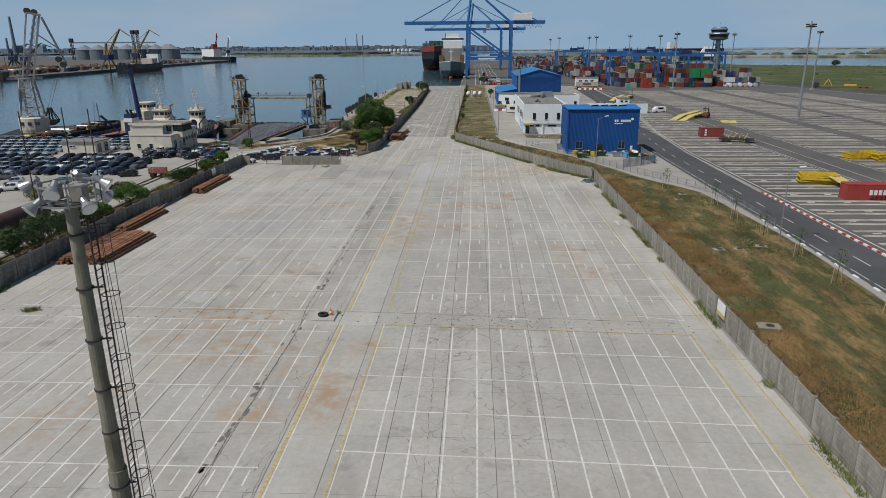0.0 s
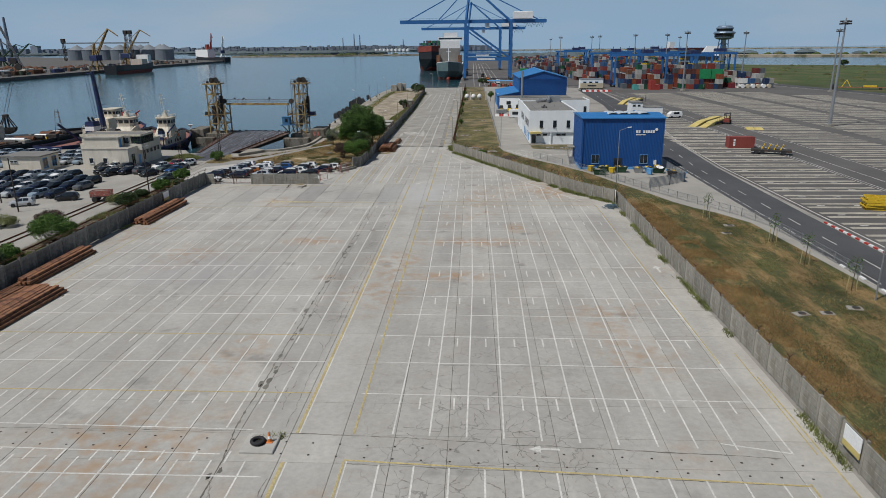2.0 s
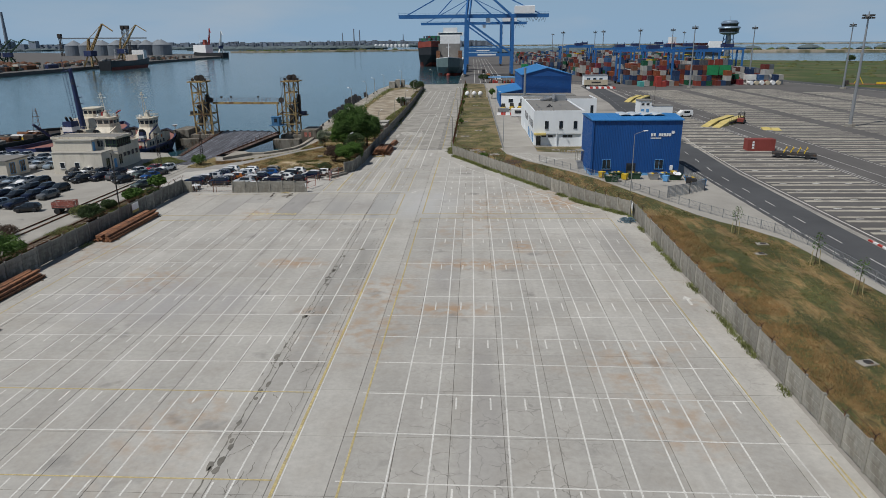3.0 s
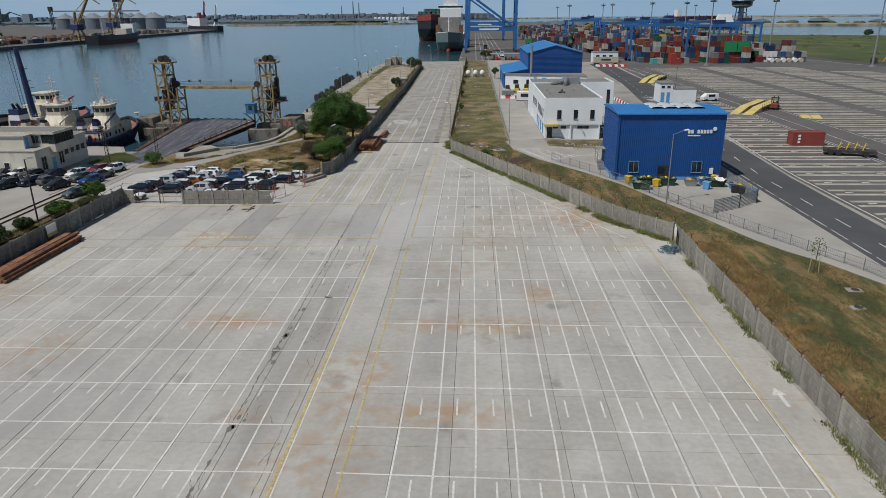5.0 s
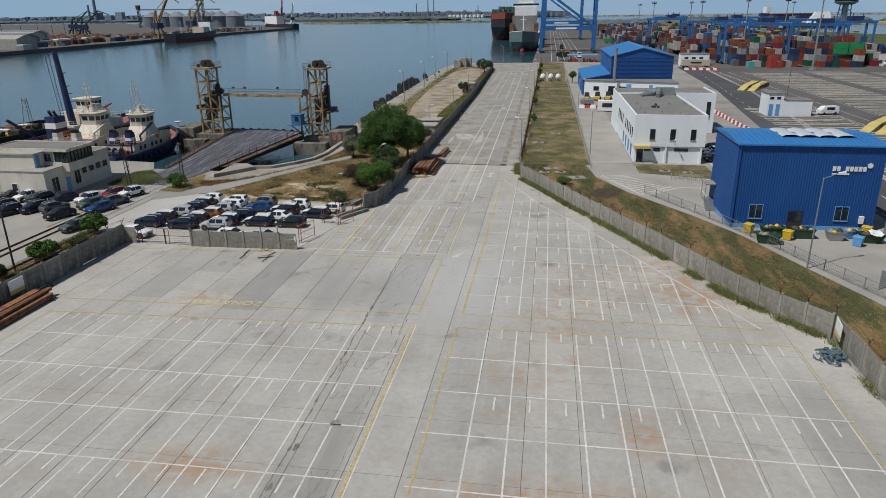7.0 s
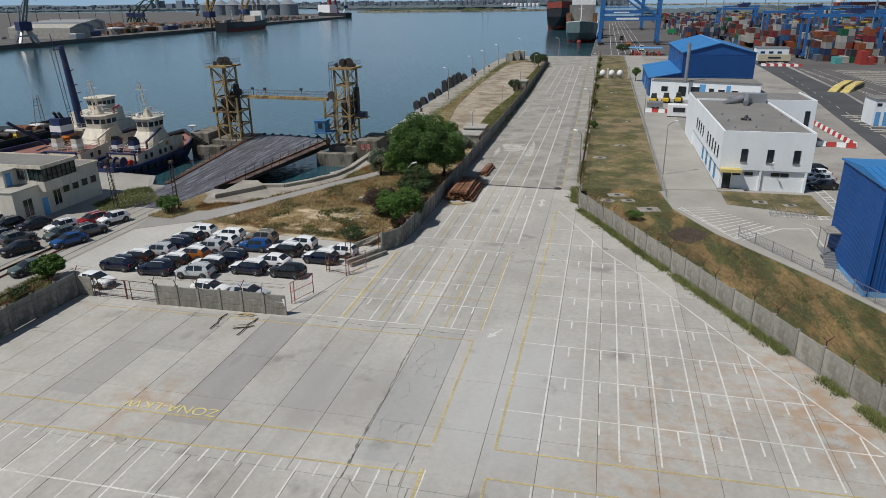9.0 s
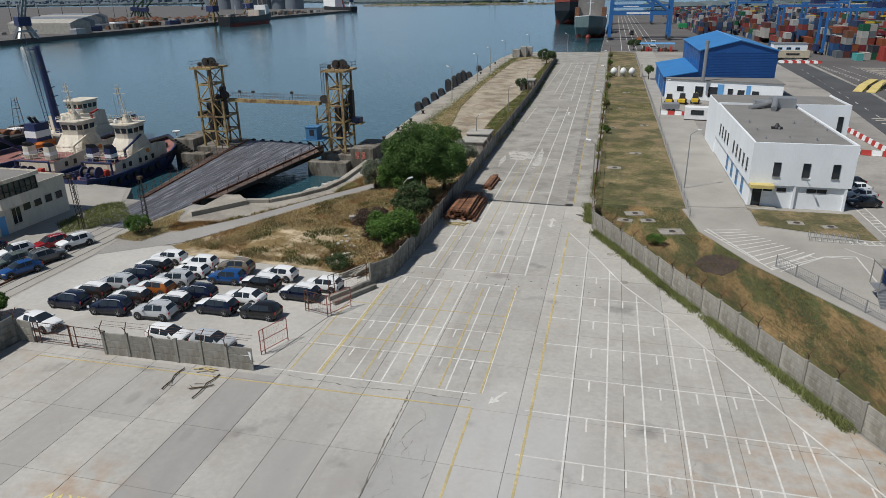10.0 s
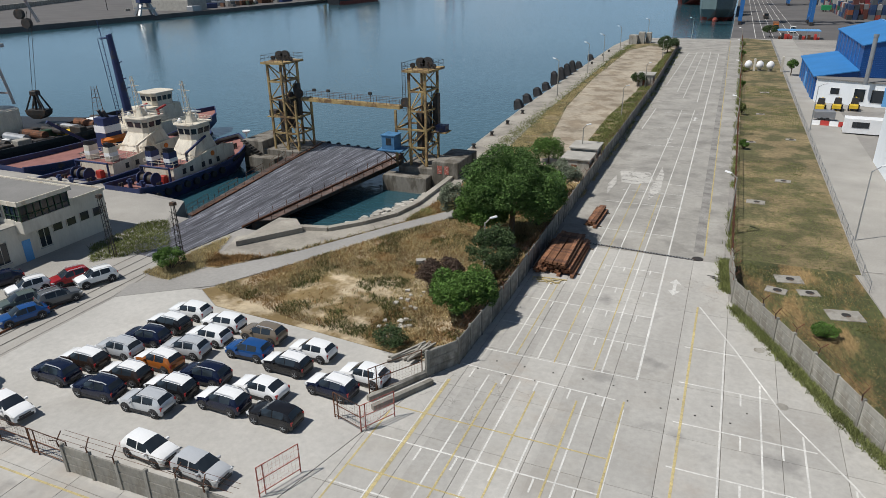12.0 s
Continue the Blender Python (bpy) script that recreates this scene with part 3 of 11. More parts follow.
# the quay road, behind the yard, runs out along the pier
flat("quay_road", [(-11.5, 178), (6.0, 178), (6.0, 427), (-30, 425), (-30, 410), (-14.8, 388), (-12.4, 281), (-11.5, 200)], M["quay_road"],
     "long pale concrete quay road along a pier", "road", z=-0.012)
flat("pier_edge", [(-33, 204.5), (-28.5, 206), (-31, 255), (-33.5, 345), (-34.5, 395), (-30.5, 409), (-30.5, 425), (-37.2, 423.6), (-39.5, 390), (-38.5, 340), (-36.7, 255), (-34.7, 214)], M["quay"],
     "concrete quay edge with patched stained surface", "quay", z=0.02)
flat("dirt_plot", [(-28, 210), (-13.2, 205), (-12.9, 281), (-15.2, 386), (-30, 408), (-34, 394), (-33, 345), (-30.5, 255)], M["dirt"],
     "bare dry dirt plot beside the pier road", "ground", z=0.0)
flat("pier_grass", [(-28.6, 212), (-21, 214), (-24.5, 232), (-28.0, 258), (-30.4, 300), (-31.2, 345), (-31.6, 372), (-26, 392), (-18, 383), (-16.2, 386), (-30, 407), (-33.7, 394), (-33.2, 345), (-30.9, 255)], M["grass"],
     "dry weedy grass along the edge of a dirt plot", "grass", z=0.012)
flat("pier_grass", [(-13.3, 222), (-17.2, 224), (-17.8, 250), (-16.6, 281), (-17.6, 330), (-17.9, 372), (-15.3, 376), (-14.6, 345), (-13.0, 281)], M["grass"],
     "weedy green grass behind a pier wall", "grass", z=0.012)
flat("scrub_plot", [(-15, 152.5), (-13.4, 153.5), (-12.4, 205), (-28, 209), (-28.4, 205), (-26.5, 187.5), (-24.3, 183.2), (-29.0, 175.8), (-34.2, 165.4), (-38.8, 157.2), (-39.5, 156.2), (-36, 154), (-27, 153.5)], M["scrub"],
     "dry weedy scrub ground with pale bare patches", "ground", z=0.0)
flat("bank_path", [(-45.4, 168.5), (-43.6, 163.6), (-38.3, 164.8), (-33.4, 173.2), (-29.6, 180.0), (-28.6, 189.7), (-28.6, 204.5), (-31.6, 203), (-30.9, 197), (-30.7, 186), (-31.5, 181.2), (-33.8, 177.2), (-36.5, 174.0), (-39.4, 173.2), (-43.2, 170.6)], M["quay"],
     "cracked concrete path behind a low basin wall", "pavement", z=0.006)
flat("bank", [(-45.5, 163.5), (-43, 160.5), (-41.6, 160.8), (-36.0, 168.2), (-30.3, 178.4), (-25.5, 186.0), (-26.8, 190), (-28.2, 204.5), (-28.55, 204.5), (-28.5, 189.7), (-29.5, 180.0), (-33.3, 173.2), (-38.2, 164.8)], M["scrub"],
     "weedy bank between a retaining wall and a lane", "ground", z=0.0)
flat("asphalt_lane", [(-47, 154.5), (-46, 152.0), (-38.9, 157.3), (-34.3, 165.5), (-29.1, 175.9), (-24.4, 183.3), (-25.5, 186.0), (-30.2, 178.3), (-35.9, 168.0), (-41.5, 160.4)], M["asphalt_old"],
     "narrow cracked grey asphalt lane", "road", z=0.012)
flat("car_lot", [(-38.6, 133.9), (-17.05, 134.3), (-13.0, 152.0), (-14.9, 152.4), (-26, 153.4), (-36, 153.9), (-39.4, 156), (-41.5, 156), (-46, 152.0), (-46, 140), (-41, 133.9)], M["lot_pale"],
     "pale concrete parking ground behind a wall", "pavement", z=-0.012)
flat("left_lot", [(-420, 60), (-46.4, 60), (-46.4, 152), (-47.4, 160), (-57.5, 170.4), (-60.8, 175.8), (-78, 177.8), (-420, 174)], M["pavement"],
     "grey concrete parking ground beside the dock", "pavement", z=-0.02)
flat("rail_bed", [(-46.2, -100), (-39.2, -100), (-39.2, 134), (-41.5, 134), (-46.2, 139)], mat("rail_ballast", (0.17, 0.15, 0.125), 0.97, var=0.25, big=0.2, fine=3, grain=0.3, at_place=True, col2=(0.11, 0.115, 0.05), amount=0.55),
     "dirty railway ballast with weeds along a wall", "ground", z=-0.02)

# right of the yard: verge, grass strip, road, container ground
flat("verge", [(34.9, -100), (46.8, -100), (52.2, 40), (52.3, 55), (52.9, 71.6), (52.7, 81), (51.4, 98.2), (50.8, 105.8), (48.0, 111.7), (45.7, 114.9), (43.7, 118.9), (40.6, 127.7), (37.7, 135), (34.1, 144.8), (30, 152.5), (22.9, 163.8), (18.9, 173), (17.7, 182), (6.9, 182), (6.9, 171.9), (11.2, 163.4), (14.7, 155.8), (18.0, 149.4), (21.3, 142.6), (23.6, 138.1), (27.0, 130.7), (29.0, 126.2), (31.5, 122.4), (34.6, 118.6)], M["verge"],
     "dry orange-brown verge with green patches beside a wall", "grass", z=0.03)
flat("grass_strip", [(6.9, 182), (18.3, 182), (17.8, 300), (17.5, 425), (7.2, 432)], M["grass"], "strip of mown dry grass along a fence", "grass", z=0.03)
flat("side_path", [(18.5, 183), (25.9, 184), (26, 432), (17.7, 432), (18.1, 300)], M["pavement"], "concrete service lane beside a grass strip", "pavement", z=0.0)
flat("white_house_lawn", [(26.2, 177), (38, 173.5), (38, 183.4), (26.2, 183.4)], M["grass"], "small patch of dry lawn with manhole covers", "grass", z=0.02)
flat("forecourt", [(17.8, 182.8), (19.0, 173.2), (23.0, 164), (30.1, 152.7), (34.2, 145), (37.8, 135.2), (40.7, 127.9), (43.8, 119.1), (45.8, 115.1), (48.1, 111.9), (50.9, 106.0), (51.5, 98.4), (52.8, 81.2), (53.55, 81.2), (53.6, 160), (39, 172.8), (26, 176.4), (25.9, 182.8)], M["pavement"],
     "pale concrete forecourt round a blue building", "pavement", z=0.0)
flat("soil_heap", [(17.3, 162.7), (18.6, 165.0), (20.4, 165.8), (22.0, 164.2), (21.6, 162.2), (19.7, 159.8), (18.0, 160.6)], M["soil"], "dark dug soil patch on a verge", "soil", z=0.05)
flat("kerb_path", [(46.9, -100), (53.2, -100), (53.5, 70), (53.5, 81), (52.8, 81), (53.0, 71.6), (52.4, 55), (52.3, 40)], M["pavement"], "narrow concrete kerb path beside a road", "pavement", z=0.06)
flat("access_road", [(53.6, -100), (60.8, -100), (60.8, 110), (61.4, 150), (64, 190), (70, 240), (76, 300), (80, 400), (70, 400), (66, 300), (60, 240), (55, 190), (53.7, 160)], M["asphalt"],
     "dark asphalt access road with white dashes", "road", z=-0.012)
flat("container_ground", [(61.2, -100), (500, -100), (380, 160), (205, 330), (186, 440), (60, 430), (82, 400), (77, 300), (71, 240), (64.8, 190), (62, 150)], M["lot"],
     "wide grey-brown paved ground for container stacks", "pavement", z=-0.01)
flat("crane_apron", [(2.4, 432), (60, 432), (190, 442), (190, 1140), (2.4, 1140)], M["lot"], "grey quay apron under ship cranes", "pavement", z=-0.008)
flat("field", [(200, 442), (192, 440), (212, 335), (390, 165), (520, -60), (1190, -60), (1190, 415), (755, 595), (468, 738), (328, 822), (296, 995), (240, 1140), (200, 1140)], M["field"],
     "flat green wild grass field", "grass", z=0.05)
flat("ring_road", [(60, 436), (186, 446), (206, 333), (384, 163), (505, -90), (518, -64), (394, 172), (214, 342), (196, 452), (190, 460), (60, 445)], M["asphalt"],
     "dark asphalt perimeter road", "road", z=0.06)

# far shores
for pts, m_, lab in (
    ([(-700, 2010), (-480, 1995), (-250, 2030), (-60, 2060), (-40, 2110), (-250, 2090), (-480, 2050), (-690, 2035)], M["sand"], "low sandy spit with scrub in the harbour"),
    ([(280, 1500), (620, 1330), (840, 1240), (1500, 900), (2600, 560), (2700, 700), (1600, 1040), (900, 1360), (660, 1440), (300, 1620)], M["sand"], "low rocky breakwater with bushes"),
    ([(100, 3600), (1500, 3050), (3200, 2300), (3300, 2390), (1520, 3160), (110, 3720)], M["sand"], "far low mole on the horizon"),
    ([(-4600, 2300), (-1400, 3300), (-900, 3500), (-300, 3650), (80, 3800), (80, 4300), (-4600, 4300)], M["haze_tinted_wood"], "far wooded shore under the town"),
    ([(-1100, 2650), (-700, 2600), (-330, 2700), (-330, 2760), (-700, 2680), (-1100, 2720)], M["haze_tinted_wood"], "low wooded island in the harbour"),
):
    flat("far_shore", pts, m_, lab, "shore", z=1.5, deep=6)
flat("far_quay", [(-399, 560), (-412, 715), (-452, 1010), (-470, 1310), (-500, 1420), (-640, 1640), (-960, 1760), (-1500, 2300), (-2400, 2300), (-1600, 300), (-380, 300)], M["lot"],
     "opposite harbour quay with stone edge", "quay", z=1.0, deep=8)

# ---- the yard ----
YARD = [(-38.3, -60), (34.3, -60), (34.0, 118.2), (26.7, 130.4), (21.0, 142.3), (14.4, 155.5), (6.7, 171.5), (6.2, 181), (-11.4, 181), (-12.9, 152), (-17, 134.2), (-38.2, 133.8)]
yard_bed = Shape()
yard_bed.prism(YARD, -0.3, -0.03)
yard = solid("yard", yard_bed, M["joint"], "large empty concrete yard of square slabs with worn parking lines", "yard", kind="structure")

# painted lines
white, yellow = Shape(), Shape()
LW = 0.115
LONG, TICK, CROSS, Y_LONG, Y_CROSS = 0.008, 0.010, 0.012, 0.014, 0.016


def w_long(x, y0, y1, w=LW, x2=None):
    white.line(x, y0, x if x2 is None else x2, y1, w, LONG)


def w_cross(y, x0, x1, w=LW, y2=None):
    white.line(x0, y, x1, y if y2 is None else y2, w, CROSS)


def w_tick(x, y0, y1):
    white.line(x, y0, x, y1, 0.12, TICK)


def y_long(x, y0, y1, w=0.14, x2=None):
    yellow.line(x, y0, x if x2 is None else x2, y1, w, Y_LONG)


def y_cross(y, x0, x1, w=0.14, y2=None):
    yellow.line(x0, y, x1, y if y2 is None else y2, w, Y_CROSS)


# the large field of bays, beyond the cross channel
left_x = [-2.4 - 2.445 * k for k in range(13)]
bays = range(10)
ROWS = (56.5, 61.55, 66.65, 71.5, 76.3, 81.0, 85.9, 91.0, 96.1, 101.3, 106.3, 111.2)
for x in left_x:
    w_long(x, 51.9, 116.0 + 0.033 * x)
    w_tick(x - 1.22, 114.7 + 0.033 * x, 115.9 + 0.033 * x)
for k in bays:
    x0, x1, x2 = 6.41 + 2.425 * k, 6.72 + 2.437 * k, 6.5 + 2.435 * k
    w_long(x0, 51.45 - 0.055 * (x0 - 6.4), 80, x2=x1)
    w_long(x1, 80, 116.4, x2=x2)
    w_tick(x2 + 1.2, 114.9, 116.5)
for k, y in enumerate(ROWS):
    if k in (0, 2):
        y_cross(y + 0.2, -32, -0.2, 0.12, y + 0.15)
    else:
        w_cross(y - 0.2, -33, -0.2, y2=y + 0.1)
    slant = 0.33 if y < 80 else 0.05
    w_cross(y + slant * 0.5, 3.5, 31.2, y2=y - slant)
    if k % 2 == 0:
        lo, hi = ((3.4, 1.4) if k == 6 else (1.9, 0.3))
        for x in left_x:
            w_tick(x - 1.2, y - 1.5, y - 0.1)
        for j in bays:
            w_tick(7.9 + 2.43 * j, y - lo, y - hi)
y_long(0.08, 51.4, 116.5, 0.2)
w_long(0.26, 51.4, 116.5, 0.08)
y_long(3.85, 51.4, 116.5)
y_cross(114.95, -34, 0.1, 0.14, 116.1)
y_cross(116.48, 3.8, 31.0, 0.14)
y_long(32.9, 49.9, 64.0, 0.10, 33.1)
y_long(31.2, 62.0, 116.5, 0.11, 31.0)
w_long(31.45, 49.9, 80, 0.12, 30.9)
w_long(30.9, 80, 110, 0.08, 30.8)
w_cross(50.95, 27.4, 31.4, 0.12, 50.0)
y_long(-33.6, 55, 115.4, 0.12)
w_cross(52.3, -33, -3.0, 0.1, 51.7)
w_cross(49.6, -33, -4.2, 0.1, 48.9)
# the field before the channel
for k in range(15):
    w_long(-2.35 - 2.13 * k, -55, 48.2 + 0.04 * k)
for k in range(12):
    w_long(5.95 + 2.145 * k, -55, 48.1 - 0.1 * k)
for k in range(21):
    y = 46.7 - 5.0 * k
    w_cross(y, -33, -0.9)
    w_cross(y - 3.1, 3.5, 31.0, y2=y - 4.3)
    if k % 2 == 0:
        for j in range(13):
            w_tick(-1.3 - 2.13 * j, y - 11.8, y - 10.3)
for j in range(13):
    w_tick(-3.6 - 2.13 * j, 48.0, 49.2)
y_long(0.02, -55, 48.2, 0.24)
w_long(0.24, -55, 48.2, 0.08)
y_long(3.75, -55, 48.4)
w_long(3.93, -55, 48.4, 0.07)
y_cross(48.5, 3.7, 31.0, 0.15, 46.8)
y_long(31.1, -55, 47.0)
w_long(30.85, -55, 47.0, 0.08)
y_long(33.3, -55, 60, 0.12)
# lorry ground: yellow frame only
y_cross(117.72, -38, 0.0, 0.15, 118.66)
y_long(0.05, 119.1, 132.5, 0.16)
y_cross(132.08, -35, 0.05, 0.14, 132.6)
# bays on the way to the pier
y_cross(119.2, 4.0, 29.2, 0.14, 119.4)
y_long(3.95, 119.2, 169.4, 0.17, 4.15)
EDGE = ((29.2, 119.4), (25.7, 126.2), (21.1, 135.0), (16.4, 144.5), (13.8, 149.5), (10.3, 155.4), (7.3, 162.8), (4.3, 169.5))


def edge_y(x):
    for (ax, ay), (bx, by) in zip(EDGE, EDGE[1:]):
        if bx <= x <= ax:
            return ay + (by - ay) * (x - ax) / (bx - ax)
    return 169.0


def edge_x(y):
    for (ax, ay), (bx, by) in zip(EDGE, EDGE[1:]):
        if ay <= y <= by:
            return ax + (bx - ax) * (y - ay) / (by - ay)
    return 4.0


for (ax, ay), (bx, by) in zip(EDGE, EDGE[1:]):
    white.line(ax, ay, bx, by, 0.13, 0.018)
for k in range(9):
    w_long(6.5 + 2.44 * k, 119.6, edge_y(6.5 + 2.44 * k) - 0.3)
for y in (123.5, 128.4, 133.1, 137.8, 142.6, 147.3, 151.9, 156.8, 162.0):
    w_cross(y, 3.6, edge_x(y) - 0.3)
    for k in range(9):
        x = 7.7 + 2.44 * k
        if x < edge_x(y) - 1.2:
            w_tick(x, y - 1.5, y - 0.1)
w_cross(134.3, -15.6, 0.1)
for x in (-9.45, -7.05, -4.6, -2.2):
    w_long(x, 134.4, 152.6)
for x in (-8.6, -5.75, -2.75, -14.3):
    y_long(x, 134.5, 151.8 if x > -10 else 146.0, 0.13)
y_long(-11.95, 134.5, 151.0, 0.24)
w_long(-12.15, 134.5, 151.0, 0.07)
y_long(0.3, 134.5, 152.9, 0.14)
w_long(0.42, 134.5, 152.0, 0.07)
for y in (140.3, 146.6):
    y_cross(y, -14.2, 0.2, 0.12)
for y in (138.7, 143.4):
    w_cross(y, -14.6, 0.4)
for y in (138.7, 143.4, 153.1):
    for k in range(5):
        w_tick(-10.7 + 2.42 * k, y - 1.3, y - 0.1)
w_cross(153.3, -11.8, -0.3, y2=152.9)
# the quay road
for y, x0 in ((156.0, -11.2), (160.9, -11.2), (165.9, -11.2), (170.7, -6.7), (175.6, -6.7), (186.0, -8.6), (196.2, -8.6), (201.6, -7.3), (206.1, -1.8), (228.4, -7.2), (243.0, -7.4), (258.0, -7.4)):
    w_cross(y, x0, 0.7, 0.11)
for x, y1 in ((-9.15, 170.0), (-6.7, 204.4), (-4.3, 262.0), (-1.8, 262.0)):
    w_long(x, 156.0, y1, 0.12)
for x, y1 in ((-8.4, 169.4), (-5.4, 205.0), (-2.4, 201.0)):
    y_long(x, 156.0, y1, 0.10)
for y in (161, 166, 171, 176):
    for x in (-7.9, -5.0, -3.1, -0.6):
        w_tick(x, y - 1.3, y - 0.2)
w_long(0.75, 155.9, 372.0, 0.16, -0.5)
y_long(4.1, 181.5, 420.0, 0.15, 2.4)
for x, x2, y0, y1 in ((-1.9, -3.3, 272, 375), (-5.2, -5.5, 276, 374), (-7.2, -7.8, 285, 373), (-10.6, -10.5, 295, 372), (-9.8, -9.6, 240, 262)):
    w_long(x, y0, y1, 0.13, x2)

flat("rough_strip", [(3.0, 182.4), (4.0, 182.4), (3.4, 264), (2.7, 415), (2.0, 415), (2.5, 264)], M["gravel_strip"], "worn dark gravelly strip along a quay road", "road", z=-0.004)
# rough patches of mortar on the quay road
patch_m = mat("pale_mortar", (0.46, 0.445, 0.41), 0.95, var=0.12, big=0.6, fine=5, at_place=True, bump=0.3, alpha=(0.9, 0.50, 0.70))
mortar = Shape()
for poly in (((-3.5, 215.0), (-2.8, 210.7), (-2.5, 202.6), (-3.6, 198.0), (-3.9, 203.2), (-3.7, 207.8)), ((-9.2, 208.3), (-8.6, 204.4), (-9.0, 199.1), (-9.6, 203.4)), ((-9.1, 210.9), (-4.8, 211.2), (-3.8, 206.6), (-6.2, 204.6), (-8.0, 205.1)), ((-4.7, 234.6), (-3.7, 234.0), (-3.7, 231.3), (-4.3, 230.2))):
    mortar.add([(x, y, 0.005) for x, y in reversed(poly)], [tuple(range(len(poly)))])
solid("mortar_patch", mortar, patch_m, "pale smeared mortar patches on the concrete road", "patch", kind="structure")

# broken joints: ragged dark cracks with crumbled edges
def ragged(s, pts, w, wild, step=0.42):
    """A crack along a line, wandering and of uneven width."""
    run = []
    for (ax, ay), (bx, by) in zip(pts, pts[1:]):
        n_ = max(2, int(math.hypot(bx - ax, by - ay) / step))
        run += [(ax + (bx - ax) * k / n_, ay + (by - ay) * k / n_) for k in range(n_)]
    off, left, right = 0.0, [], []
    for k, (x, y) in enumerate(run):
        off = 0.75 * off + crk.uniform(-wild, wild)
        d = Vector(run[min(k + 1, len(run) - 1)]) - Vector(run[max(k - 1, 0)])
        nx, ny = -d.y / d.length, d.x / d.length
        ww = w * crk.choice((0.3, 0.5, 0.8, 1.2, 2.6 if crk.random() < 0.25 else 0.8))
        left.append((x + nx * (off - ww / 2), y + ny * (off - ww / 2), 0.005))
        right.append((x + nx * (off + ww / 2), y + ny * (off + ww / 2), 0.005))
    m_ = len(run)
    s.add(left + right, [(k, k + 1, m_ + k + 1, m_ + k) for k in range(m_ - 1)])


crk = random.Random(21)
cracks = Shape()
ragged(cracks, [(-4.1, -30), (-3.9, 30), (-3.7, 48), (-4.25, 52), (-4.3, 100), (-4.6, 134)], 0.09, 0.045, 0.3)
ragged(cracks, [(-3.9, 20), (-3.5, 46)], 0.03, 0.12, 0.25)
ragged(cracks, [(-0.7, -20), (-0.5, 47)], 0.035, 0.08)
ragged(cracks, [(-0.9, 52), (-0.7, 118)], 0.03, 0.08)
ragged(cracks, [(9.4, 20), (8.9, 47)], 0.03, 0.1, 0.3)
ragged(cracks, [(7.0, 52.3), (16.0, 52.0)], 0.04, 0.12, 0.25)
ragged(cracks, [(-0.4, 51.3), (6.5, 51.05), (17.0, 50.3), (31.0, 49.4)], 0.07, 0.05)
ragged(cracks, [(-33.0, 51.5), (-3.0, 51.5)], 0.05, 0.06)
ragged(cracks, [(4.0, 48.2), (31.0, 46.8)], 0.05, 0.05)
for k in range(46):
    x, y = crk.uniform(-4.3, -1.0), crk.uniform(54, 116)
    ragged(cracks, [(x, y), (x + crk.uniform(-1.6, 1.6), y + crk.uniform(0.8, 3.0))], 0.04, 0.1, 0.2)
for k in range(26):
    x, y = crk.uniform(-4.2, -0.8), crk.uniform(5, 46)
    ragged(cracks, [(x, y), (x + crk.uniform(-1.6, 1.6), y + crk.uniform(0.8, 3.0))], 0.03, 0.1, 0.2)
# broken-out holes where the joint has crumbled
for k in range(60):
    x, y, r0 = -4.1 + crk.gauss(0, 0.22), crk.choice((crk.uniform(52, 100), crk.uniform(5, 48))), crk.uniform(0.08, 0.3)
    n_ = crk.randrange(6, 9)
    ring = [(x + r0 * crk.uniform(0.5, 1.1) * math.cos(6.283 * q / n_), y + 2.0 * r0 * crk.uniform(0.5, 1.2) * math.sin(6.283 * q / n_), 0.0045) for q in range(n_)]
    cracks.add(ring, [tuple(range(n_))])
for k in range(34):
    x, y = crk.uniform(6.5, 18.5), crk.gauss(49.5, 3.5)
    ragged(cracks, [(x, y), (x + crk.uniform(-1.4, 1.4), y + crk.uniform(0.6, 2.2))], 0.03, 0.1, 0.2)
for k in range(6):
    x, y = crk.uniform(5.0, 24.0), crk.uniform(10, 46)
    ragged(cracks, [(x, y), (x + crk.uniform(-1.4, 1.4), y + crk.uniform(1.0, 4.0))], 0.028, 0.1, 0.25)
ragged(cracks, [(-15.2, 133.75), (-8.7, 133.3), (-4.8, 133.7), (0.0, 133.4)], 0.06, 0.08, 0.25)
for k in range(16):
    x, y = crk.uniform(-4.5, -1.0), crk.uniform(117, 131)
    ragged(cracks, [(x, y), (x + crk.uniform(-1.2, 1.2), y + crk.uniform(0.8, 2.4))], 0.022, 0.1, 0.2)
solid("broken_joint", cracks, M["joint"], "ragged dark cracks along crumbling slab joints", "crack", kind="structure")


def arrow(s, x, y, ang, n=1.0, double=False):
    """A flat road arrow."""
    a = radians(ang)
    ca, sa = math.cos(a), math.sin(a)

    def at(u, v):
        return (x + n * (u * ca - v * sa), y + n * (u * sa + v * ca), 0.012)
    s.add([at(-0.12, -0.8), at(0.12, -0.8), at(0.12, 0.5), at(-0.12, 0.5)], [(0, 1, 2, 3)])
    s.add([at(-0.45, 0.5), at(0.45, 0.5), at(0, 1.4)], [(0, 1, 2)])
    if double:
        s.add([at(-0.45, -0.8), at(0.45, -0.8), at(0, -1.7)], [(0, 2, 1)])


